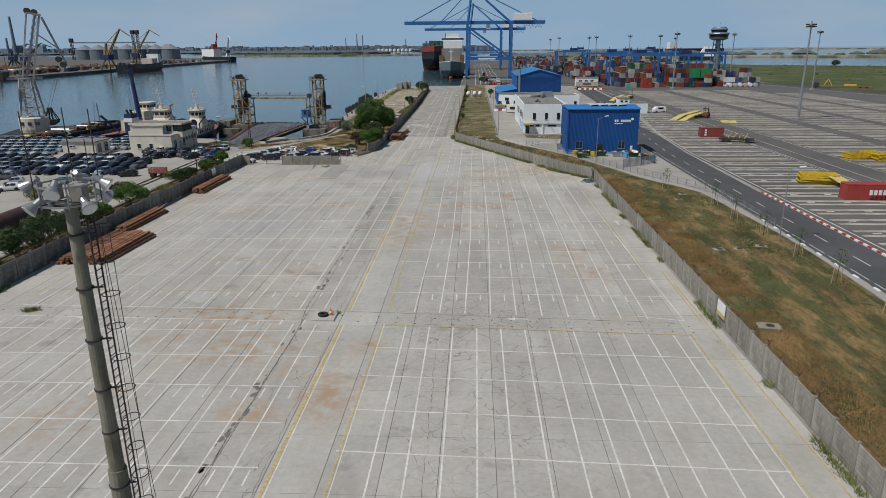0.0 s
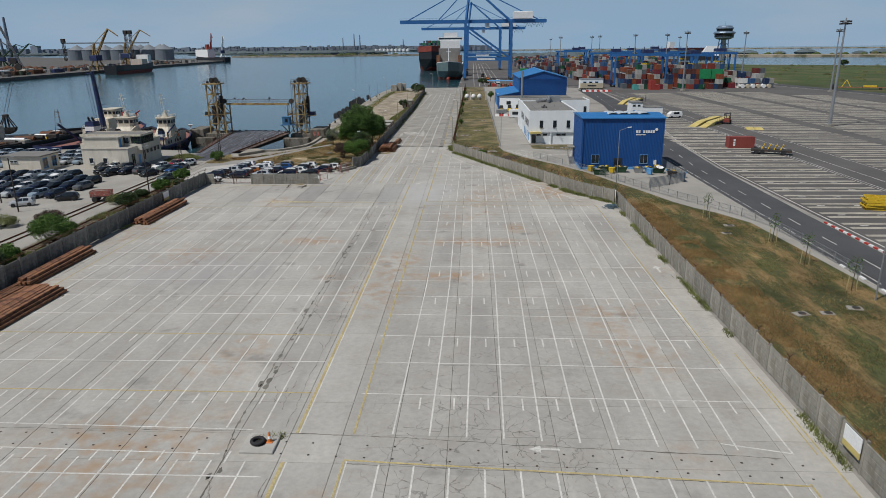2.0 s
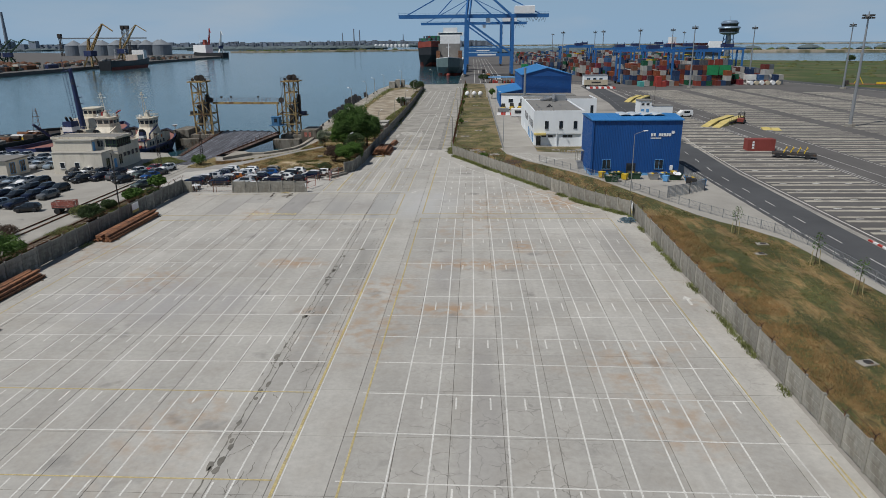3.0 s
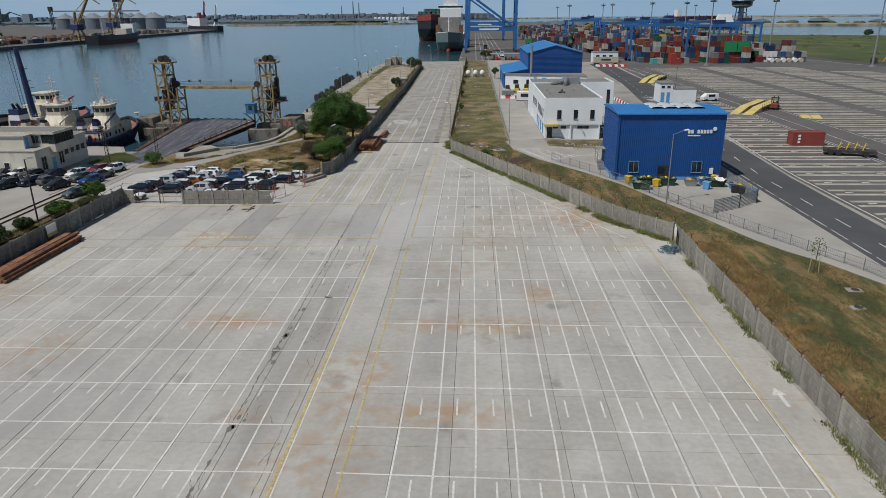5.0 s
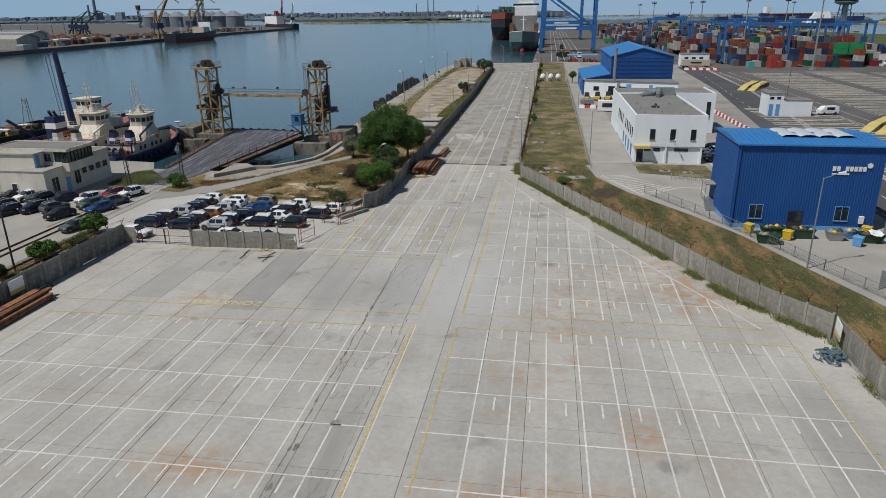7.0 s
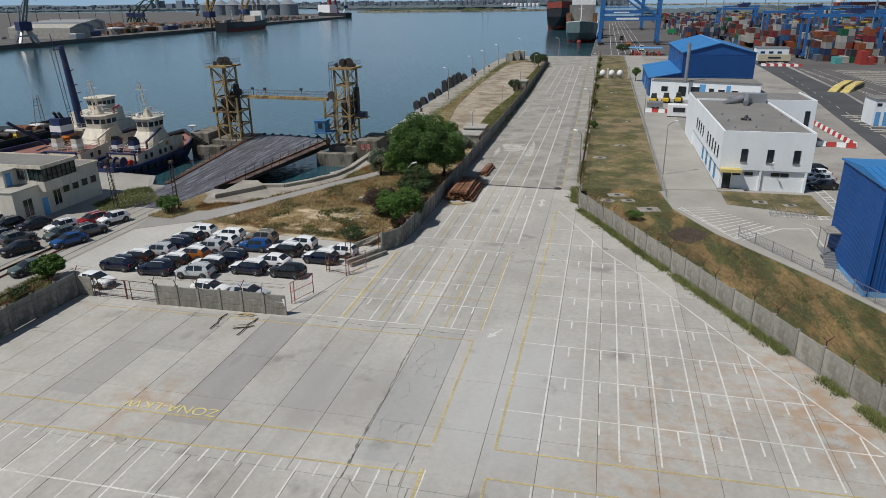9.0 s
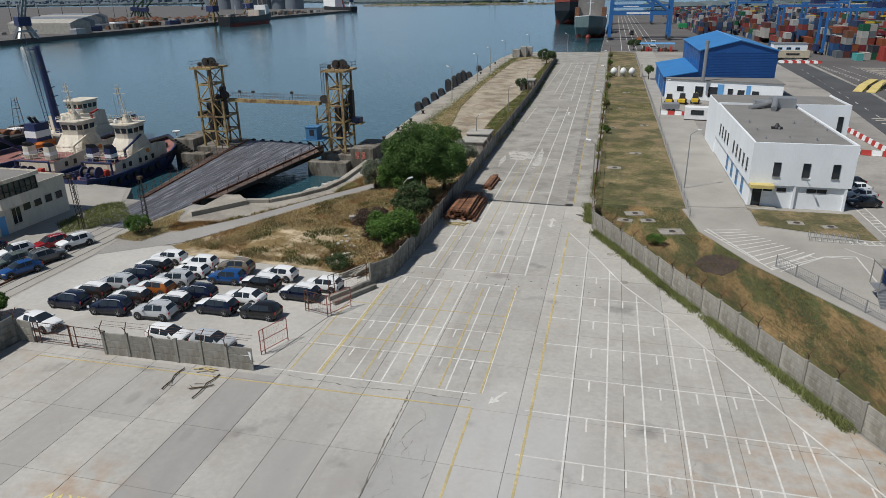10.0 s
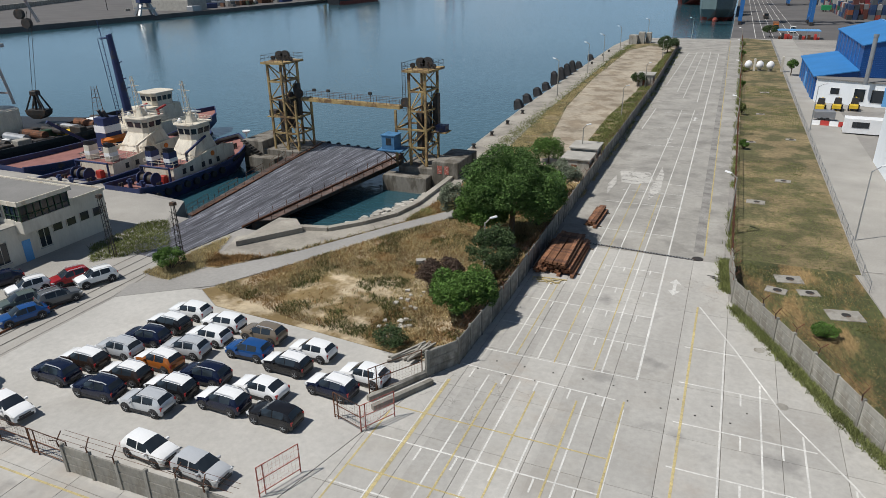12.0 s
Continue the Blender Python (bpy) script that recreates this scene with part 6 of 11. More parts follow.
for x, y, p_ in ((-72, 106.5, "white"), (-69, 108, "grey"), (-75, 112, "silver"), (-78, 106, "steel blue"), (-62, 116.0, "silver"), (-57, 120.2, "black"), (-66, 112.5, "steel blue"), (-83, 112, "black"), (-80, 117, "grey")):
    car(x, y, 20 + rng.uniform(-8, 8), p_, "hatch", group="cars in the dock lot", full=False)
for x, y, p_ in ((40.5, 187.5, "black"), (41.2, 191.0, "silver"), (41.6, 194.4, "white"), (41.9, 197.8, "black")):
    car(x, y, 12, p_, "sedan", group="cars beside the white office")


# ---- ramp and lifting towers ----
def link_span():
    r = thing("ferry_ramp", "worn steel ferry ramp deck with rails between two lifting towers", "ramp")
    A, B, C, D = (-53.9, 160.6), (-48.0, 160.2), (-42.1, 205.2), (-58.3, 207.2)
    n = 30
    rr = random.Random(8)

    def rise(u):
        return 0.03 + 0.95 * max(0.0, (u - 0.22) / 0.78)

    def at(u, v):
        xa, ya = A[0] + (D[0] - A[0]) * u, A[1] + (D[1] - A[1]) * u
        xb, yb = B[0] + (C[0] - B[0]) * u, B[1] + (C[1] - B[1]) * u
        return (xa + (xb - xa) * v, ya + (yb - ya) * v, rise(u) + 0.3 * math.sin(math.pi * v) * max(0.0, u - 0.22))
    for k in range(n):
        v0, v1 = k / n, (k + 1) / n - 0.0015
        u0 = 0.0 if 1 < k < n - 2 else 0.03
        lift = rr.uniform(0, 0.02)
        while u0 < 0.999:
            u1 = min(1.0, u0 + rr.uniform(0.13, 0.36))
            if u1 > 0.92:
                u1 = 1.0
            rows = []
            for q in range(5):
                u = u0 + (u1 - 0.002 - u0) * q / 4
                a, b_ = at(u, v0), at(u, v1)
                rows.append([(a[0], a[1], a[2] + lift), (b_[0], b_[1], b_[2] + lift), (b_[0], b_[1], b_[2] - 0.2), (a[0], a[1], a[2] - 0.2)])
            part("deck_plank", Shape().loft(rows), M["deck"], r)
            u0 = u1
    # side walkways on brackets, outside the deck
    for w0, w1, c0, c1, name in (((-46.15, 173.6), (-42.35, 203.0), (-44.9, 174.4), (-40.9, 201.6), "walkway"), ((-55.2, 172.4), (-58.1, 200.0), (-56.1, 172.3), (-59.1, 199.6), "walkway")):
        for k in range(20):
            u0, u1 = k / 20, (k + 0.94) / 20
            rows = []
            for u in (u0, u1):
                z = 0.05 + 0.86 * u
                p, q = (w0[0] + (w1[0] - w0[0]) * u, w0[1] + (w1[1] - w0[1]) * u), (c0[0] + (c1[0] - c0[0]) * u, c0[1] + (c1[1] - c0[1]) * u)
                rows.append([(*p, z), (*q, z), (*q, z - 0.12), (*p, z - 0.12)])
            part("walkway_plate", Shape().loft(rows), M["rust_dk"], r, "dull rusty walkway plate")
        rl = Shape()
        for line, off in (((w0, w1), 0.0), ((c0, c1), 0.0)):
            (ax, ay), (bx, by) = line
            for k in range(13):
                u = k / 12
                x, y, z = ax + (bx - ax) * u, ay + (by - ay) * u, 0.05 + 0.86 * u
                rl.tube((x, y, z), (x, y, z + 1.1), 0.04, n=5)
                if line[0] == c0 and k % 3 < 2 and k < 12:
                    v = (k + 1) / 12
                    for dz in (0.55, 1.08):
                        rl.tube((x, y, z + dz), (ax + (bx - ax) * v, ay + (by - ay) * v, 0.05 + 0.86 * v + dz), 0.03, n=5)
        part("railing", rl, M["rust"], r)
    girder = Shape()
    girder.loft([[(-46.3, 172.4, -0.02), (-46.8, 172.4, -0.02), (-46.8, 172.4, -0.9), (-46.3, 172.4, -0.9)], [(C[0], C[1], 0.8), (C[0] - 0.5, C[1], 0.8), (C[0] - 0.5, C[1], -0.7), (C[0], C[1], -0.7)]])
    girder.loft([[(-55.0, 172.4, -0.02), (-54.5, 172.4, -0.02), (-54.5, 172.4, -0.9), (-55.0, 172.4, -0.9)], [(D[0], D[1], 0.8), (D[0] + 0.5, D[1], 0.8), (D[0] + 0.5, D[1], -0.7), (D[0], D[1], -0.7)]])
    part("girder", girder, M["dark"], r, "dark rusty side girders")
    for k in range(7):
        u = 0.3 + 0.1 * k
        a, b_ = at(u, 0.02), at(u, 0.98)
        part("cross_girder", Shape().beam((a[0], a[1], a[2] - 0.55), (b_[0], b_[1], b_[2] - 0.55), 0.3, 0.6), M["dark"], r)
    for (p, q) in ((A, D), (B, C)):
        e0 = (p[0] + (q[0] - p[0]) * 0.24, p[1] + (q[1] - p[1]) * 0.24)
        part("edge_beam", Shape().beam((*e0, 0.12), (q[0], q[1], 1.05), 0.24, 0.2), M["rust"], r, "rusty edge beam")
    # tyres on the far edge
    for k in range(7):
        u = (k + 0.6) / 8
        part("fender_tyre", Shape().tube((D[0] + (C[0] - D[0]) * u, D[1] + (C[1] - D[1]) * u - 0.1, 0.95), (D[0] + (C[0] - D[0]) * u, D[1] + (C[1] - D[1]) * u + 0.25, 0.95), 0.42, n=12), M["rubber"], r)


def lift_tower(cx, cy, side, lab):
    """A braced steel tower on a concrete block; side +1 has its lower bay towards +x."""
    t = thing("lifting_tower", lab, "tower", "ramp lifting towers")
    bx = cx + side * 1.0
    part("base_block", Shape().cbox(cx - 3.0, cy - 3.0, -6, cx + (3.9 if side > 0 else 2.6), cy + 5.0, 1.1, 0.1).cbox(cx - 7.0 if side > 0 else cx + 2.6, cy - 3.4, -6, cx - 3.0 if side > 0 else cx + 6.6, cy + 4.5, 2.4, 0.1).cbox(cx - 4.6, cy - 5.2, -6, cx + (0.4 if side > 0 else 2.4), cy - 3.0, 0.2, 0.1), M["block"], t, "stained concrete base block")
    ux0, ux1 = cx - 1.25, cx + 1.25
    lx0, lx1 = (ux0, ux1 + 2.1) if side > 0 else (ux0 - 2.3, ux1)
    y0, y1 = cy - 2.2, cy + 2.2
    xm = (ux0 + ux1) / 2
    for x in (ux0, ux1):
        for y in (y0, y1):
            part("column", Shape().beam((x, y, 1.0), (x, y, 14.7), 0.32), M["gantry"], t)
    xo = lx1 if side > 0 else lx0
    for y in (y0, y1):
        part("column", Shape().beam((xo, y, 1.0), (xo, y, 9.1), 0.3), M["gantry"], t)
    for z in (3.8, 6.4, 9.1, 11.9):
        s = Shape()
        xs = (lx0, lx1) if z < 9 else (ux0, ux1)
        s.beam((xs[0], y0, z), (xs[1], y0, z), 0.26).beam((xs[0], y1, z), (xs[1], y1, z), 0.26)
        for x in xs:
            s.beam((x, y0, z), (x, y1, z), 0.26)
        part("ring_beam", s, M["gantry"], t)
    for k, (z0, z1) in enumerate(((1.0, 3.8), (3.8, 6.4), (6.4, 9.1), (9.1, 11.9), (11.9, 14.6))):
        for y in (y0, y1):
            a, b = (ux0, ux1) if (k + (y == y1)) % 2 else (ux1, ux0)
            part("brace", Shape().beam((a, y, z0), (b, y, z1), 0.14), M["gantry"], t)
            if z1 < 9.5:
                a, b = (ux1, xo) if side > 0 else (ux0, xo)
                part("brace", Shape().beam((b, y, z0), (a, y, z1), 0.14), M["gantry"], t)
        for x in (ux0, ux1):
            part("brace", Shape().beam((x, y0 if k % 2 else y1, z0), (x, y1 if k % 2 else y0, z1), 0.13), M["gantry"], t)
    part("top_platform", Shape().box(ux0 - 0.8, y0 - 0.6, 14.6, ux1 + 0.9, y1 + 0.7, 14.9), M["gantry"], t, "faded yellow top platform")
    rl = Shape()
    for k in range(6):
        x = ux0 - 0.7 + (ux1 - ux0 + 1.5) * k / 5
        for y in (y0 - 0.5, y1 + 0.6):
            rl.beam((x, y, 14.9), (x, y, 15.9), 0.035)
    for z in (15.4, 15.9):
        for y in (y0 - 0.5, y1 + 0.6):
            rl.beam((ux0 - 0.7, y, z), (ux1 + 0.8, y, z), 0.04)
        for x in (ux0 - 0.7, ux1 + 0.8):
            rl.beam((x, y0 - 0.5, z), (x, y1 + 0.7, z), 0.04)
    part("railing", rl, M["dark"], t)
    for k, (dx, r_) in enumerate(((-0.3, 0.75), (0.8, 0.8), (-1.6, 0.35), (1.7, 0.35))):
        part("sheave", Shape().tube((cx + dx, cy - 0.2, 14.9 + r_), (cx + dx, cy + 0.15, 14.9 + r_), r_, n=16).tube((cx + dx, cy - 0.5, 14.9 + r_), (cx + dx, cy + 0.45, 14.9 + r_), r_ * 0.25, n=8), M["dark"], t, "dark cable wheel")
    part("sheave", Shape().tube((xo - side * 0.6, cy - 0.3, 9.9), (xo - side * 0.6, cy + 0.2, 9.9), 0.7, n=16), M["dark"], t)
    for k in range(3):
        part("counterweight", Shape().box(ux0 + 0.4 + k * 0.9, cy - 0.8 + 0.9 * k, 3.0 + k * 1.2, ux0 + 1.2 + k * 0.9, cy + 0.2 + 0.9 * k, 8.6 + k * 1.3), M["dark"], t)
    cab = Shape()
    for dx in (-0.3, 0.3, 1.2):
        cab.beam((cx + dx, cy + 0.1, 2), (cx + dx, cy + 0.1, 15.2), 0.06)
    part("cable", cab, M["dark"], t)
    part("side_platform", Shape().box(ux1 + 0.2 if side < 0 else ux0 - 2.0, cy - 1.0, 5.9, ux1 + 2.6 if side < 0 else ux0 - 0.2, cy + 1.2, 6.05), M["gantry"], t)
    part("winch", Shape().box(ux1 + 0.8 if side < 0 else ux0 - 1.8, cy - 0.6, 6.05, ux1 + 2.3 if side < 0 else ux0 - 0.5, cy + 0.9, 6.95), M["hull_blue"] if side < 0 else M["dark"], t)
    lad = Shape()
    xl = ux0 - 0.6 if side < 0 else ux1 + 0.6
    for dx in (-0.25, 0.25):
        lad.beam((xl + dx, y0 - 0.4, 9.1), (xl + dx, y0 - 0.4, 16.0), 0.05)
    for k in range(20):
        lad.beam((xl - 0.25, y0 - 0.4, 9.2 + 0.33 * k), (xl + 0.25, y0 - 0.4, 9.2 + 0.33 * k), 0.04)
    part("ladder", lad, M["dark"], t)
    if side < 0:
        c = part("control_cabin", Shape().box(lx0 - 1.0, cy - 5.0, 3.9, lx0 + 1.0, cy - 2.8, 5.9).box(lx0 - 1.15, cy - 5.1, 5.9, lx0 + 1.15, cy - 2.7, 6.02).box(lx0 - 1.6, cy - 5.4, 3.75, lx0 + 2.2, cy - 2.5, 3.9), M["cabin_blue"], t, "faded blue control cabin")
        part("pane", Shape().box(lx0 - 0.3, cy - 5.04, 4.6, lx0 + 0.5, cy - 5.003, 5.6).box(lx0 - 1.04, cy - 4.6, 4.7, lx0 - 1.003, cy - 3.2, 5.6), M["glass"], c)
        part("strut", Shape().beam((lx0, cy - 2.5, 1.6), (lx0 - 1.2, cy - 4.6, 3.7), 0.16), M["dark"], c)
        part("strut", Shape().beam((lx0 + 1.6, cy - 2.4, 1.6), (lx0 + 1.6, cy - 4.6, 3.7), 0.16), M["dark"], c)
        sg = Shape()
        for k, w_ in enumerate((0.9, 0.8)):
            sg.obox((cx + 3.8 + 1.1 * k, cy - 3.42, 1.2), (w_ * 0.8, 0.03, 1.2))
        part("painted_mark", sg, M["red_rusty"], t)
    else:
        part("dish", Shape().turned((cx - 7.0, cy - 2.2, 2.5), [(0.1, 0.0), (0.1, 0.6), (0.5, 0.8), (0.7, 1.1)], 12), M["white"], t)
        st = Shape()
        for k in range(8):
            st.box(cx - 6.8 + 0.5 * k, cy - 4.2, 2.2 - 0.3 * k, cx - 6.3 + 0.5 * k, cy - 3.42, 2.35 - 0.3 * k)
        part("stair", st, M["dark"], t)


link_span()
lift_tower(-62.0, 203.0, 1, "rusty yellow braced steel tower with cable wheels beside a tug berth")
lift_tower(-36.6, 201.4, -1, "rusty yellow braced steel tower with a blue control cabin")
cross = thing("tower_bridge", "faded yellow walkway beam between two steel towers", "bridge")
part("beam", Shape().beam((-58.6, 203.0, 9.1), (-40.4, 201.6, 9.1), 1.0, 0.55), M["gantry"], cross)
hr = Shape()
for k in range(17):
    u = k / 16
    for dy in (-0.5, 0.5):
        hr.beam((-58.6 + 18.2 * u, 203.0 - 1.4 * u + dy, 9.36), (-58.6 + 18.2 * u, 203.0 - 1.4 * u + dy, 10.4), 0.035)
for dy in (-0.5, 0.5):
    for z in (9.9, 10.4):
        hr.beam((-58.6, 203.0 + dy, z), (-40.4, 201.6 + dy, z), 0.035)
part("railing", hr, M["rust"], cross)
for x in (-56, -53.4, -46):
    part("floodlight", Shape().beam((x, 202.6, 9.36), (x, 202.6, 10.6), 0.05).obox((x, 202.4, 10.7), (0.5, 0.3, 0.4)), M["dark"], cross)

# retaining wall and rubble round the basin
bw = Shape()
pts = [(-43.4, 170.6), (-39.6, 173.2), (-36.6, 173.9), (-33.9, 177.2), (-31.6, 181.2), (-30.8, 186.0), (-31.0, 197.0), (-31.6, 203.2)]
for p, q in zip(pts, pts[1:]):
    bw.beam((*p, 0.15), (*q, 0.15), 0.8, 0.6)
    bw.beam((p[0] - 0.5, p[1] + 0.3, -1.2), (q[0] - 0.5, q[1] + 0.3, -1.2), 0.5, 2.4)
solid("basin_wall", bw, M["quay"], "low cracked concrete wall round a small basin", "wall", kind="structure")
rub = Shape()
for k in range(140):
    u = rng.random()
    x, y = -37.4 + 5.2 * u + rng.uniform(-1.3, 0.4), 179.0 + 15 * u + rng.uniform(-0.4, 1.2)
    s_ = rng.uniform(0.25, 0.7)
    a = rng.random() * 6
    vs = [(x + s_ * math.cos(a + q * 1.57) * rng.uniform(0.7, 1.1), y + s_ * math.sin(a + q * 1.57) * rng.uniform(0.7, 1.1), -2.0 + h_) for h_ in (-0.4, s_ * 0.8) for q in range(4)]
    rub.add(vs, [(3, 2, 1, 0), (4, 5, 6, 7), (0, 1, 5, 4), (1, 2, 6, 5), (2, 3, 7, 6), (3, 0, 4, 7)])
solid("rubble", rub, M["stone"], "pale rubble stones at the foot of a basin wall", "stones", kind="stuff")
solid("slab_ruin", Shape().prism([(-43.4, 166.0), (-39.0, 172.3), (-41.4, 174.6), (-43.6, 174.2)], 0.0, 0.6), M["quay"], "broken raised concrete slab beside the ramp", "slab")
solid("white_cabinet", Shape().cbox(-34.2, 206.2, -0.02, -32.4, 207.6, 1.9, 0.12), M["white"], "white plastic utility cabinet on the quay", "cabinet")


# ---- vessels ----
def hull(L, B, top, keel, bow=0.28, stern=0.12, sheer=1.0, n=14):
    """Rings for a hull along +y from the stern at 0; top is the deck edge over the water."""
    rings = []
    for k in range(n + 1):
        u = k / n
        y = L * u
        if u < stern:
            w = B / 2 * (0.78 + 0.22 * (u / stern))
        elif u > 1 - bow:
            q = (u - 1 + bow) / bow
            w = B / 2 * math.sqrt(max(0.0, 1 - q ** 2.2)) + 0.05
        else:
            w = B / 2
        t_ = top + sheer * (max(0, u - 0.55) / 0.45) ** 2 + 0.25 * sheer * (max(0, 0.25 - u) / 0.25) ** 2
        wk = w * (0.86 if u < 1 - bow else 0.86 * (1 - 0.5 * (u - 1 + bow) / bow))
        yk = y - (0.09 * L * ((u - 1 + bow) / bow) ** 2 if u > 1 - bow else 0)
        rings.append([(-w, y, t_), (-w * 0.98, y, (t_ + keel) / 2 + 0.5), (-wk, yk, keel), (wk, yk, keel), (w * 0.98, y, (t_ + keel) / 2 + 0.5), (w, y, t_)])
    return rings


def vessel(name, lab, m, L, B, top, keel, hull_m, deck_m, bow=0.3, sheer=1.0, wall=0.7, bottom=None):
    v = thing(name, lab, "ship", m=m)
    rings = hull(L, B, top, keel, bow, sheer=sheer)
    part("hull", Shape().loft(rings, closed=False, caps=False).add(rings[0], [tuple(range(6))]), hull_m, v, smooth=False)
    part("deck", Shape().loft([[(r[0][0], r[0][1], r[0][2] - wall), (r[5][0], r[5][1], r[5][2] - wall)] for r in rings], closed=False, caps=False), deck_m, v)
    for q in (0, 5):
        part("rubbing_strake", Shape().loft([[(r[q][0] + dx, r[q][1], r[q][2] + dz) for dx, dz in ((-0.15, -0.16), (0.15, -0.16), (0.15, 0.16), (-0.15, 0.16))] for r in rings]), hull_m, v)
    return v


def box_part(v, name, x0, y0, z0, x1, y1, z1, m_, taper=0.0, lab=""):
    s = Shape().loft([[(x0, y0, z0), (x1, y0, z0), (x1, y1, z0), (x0, y1, z0)], [(x0 + taper, y0 + taper, z1), (x1 - taper, y0 + taper, z1), (x1 - taper, y1 - taper, z1), (x0 + taper, y1 - taper, z1)]])
    return part(name, s, m_, v, lab)


def rail_round(v, x0, y0, x1, y1, z, h=1.0):
    s = Shape()
    for (ax, ay), (bx, by) in (((x0, y0), (x1, y0)), ((x1, y0), (x1, y1)), ((x1, y1), (x0, y1)), ((x0, y1), (x0, y0))):
        n = max(2, int(math.hypot(bx - ax, by - ay) / 1.2))
        for k in range(n):
            s.beam((ax + (bx - ax) * k / n, ay + (by - ay) * k / n, z), (ax + (bx - ax) * k / n, ay + (by - ay) * k / n, z + h), 0.05)
        for zz in (z + h, z + h * 0.55):
            s.beam((ax, ay, zz), (bx, by, zz), 0.05)
    part("railing", s, M["ship_cream"], v)


def lattice_mast(v, x, y, z0, z1, w=0.5, m_=None, lean=0.0):
    s = Shape()
    n = max(3, int((z1 - z0) / 0.8))
    for dx, dy in ((-w / 2, -w / 2), (w / 2, -w / 2), (0, w / 2)):
        s.beam((x + dx, y + dy, z0), (x + dx * 0.4 + lean, y + dy * 0.4, z1), 0.09)
    for k in range(n):
        f = 1 - 0.6 * k / n
        z = z0 + (z1 - z0) * k / n
        q = lean * k / n
        s.beam((x - w / 2 * f + q, y - w / 2 * f, z), (x + w / 2 * f + q, y - w / 2 * f, z + 0.4), 0.05).beam((x + w / 2 * f + q, y - w / 2 * f, z), (x + q, y + w / 2 * f, z + 0.4), 0.05)
    s.beam((x - 1.1 + lean * 0.7, y, z0 + (z1 - z0) * 0.72), (x + 1.1 + lean * 0.7, y, z0 + (z1 - z0) * 0.72), 0.08)
    s.beam((x - 0.6 + lean * 0.9, y, z0 + (z1 - z0) * 0.88), (x + 0.6 + lean * 0.9, y, z0 + (z1 - z0) * 0.88), 0.08)
    part("mast", s, m_ or M["ship_cream"], v)


def ring8(x0, y0, x1, y1, z, c):
    """A box outline with its corners cut off."""
    return [(x0 + c, y0, z), (x1 - c, y0, z), (x1, y0 + c, z), (x1, y1 - c, z), (x1 - c, y1, z), (x0 + c, y1, z), (x0, y1 - c, z), (x0, y0 + c, z)]


def bridge(v, w, y0, y1, z, h=2.3):
    """A narrow wheelhouse with cut corners, a band of slanted panes and a roof with an overhang."""
    c = 0.7
    lo, mid, up, top = ring8(-w, y0, w, y1, z, c), ring8(-w, y0, w, y1, z + 0.8, c), ring8(-w - 0.12, y0 - 0.12, w + 0.12, y1 + 0.12, z + 1.85, c), ring8(-w - 0.12, y0 - 0.12, w + 0.12, y1 + 0.12, z + h, c)
    b = part("wheelhouse", Shape().loft([lo, mid, up, top]), M["ship_cream"], v, "cream wheelhouse with wide windows")
    for k in range(8):
        a0, a1, b1, b0 = Vector(mid[k]), Vector(mid[(k + 1) % 8]), Vector(up[(k + 1) % 8]), Vector(up[k])
        out = (a1 - a0).cross(Vector((0, 0, 1))).normalized() * 0.03
        n = max(1, round((a1 - a0).length / 1.3))
        for q in range(n):
            u0, u1 = (q + 0.12) / n, (q + 0.88) / n
            quad = [a0.lerp(a1, u0).lerp(b0.lerp(b1, u0), 0.1), a0.lerp(a1, u1).lerp(b0.lerp(b1, u1), 0.1), a0.lerp(a1, u1).lerp(b0.lerp(b1, u1), 0.9), a0.lerp(a1, u0).lerp(b0.lerp(b1, u0), 0.9)]
            part("pane", Shape().loft([[p - out for p in quad], [p + out for p in quad]]), M["glass"], b, "dark wheelhouse pane")
    part("roof", Shape().loft([ring8(-w - 0.4, y0 - 0.4, w + 0.4, y1 + 0.4, z + h, c), ring8(-w - 0.35, y0 - 0.35, w + 0.35, y1 + 0.35, z + h + 0.16, c)]), M["ship_cream"], b)
    return b


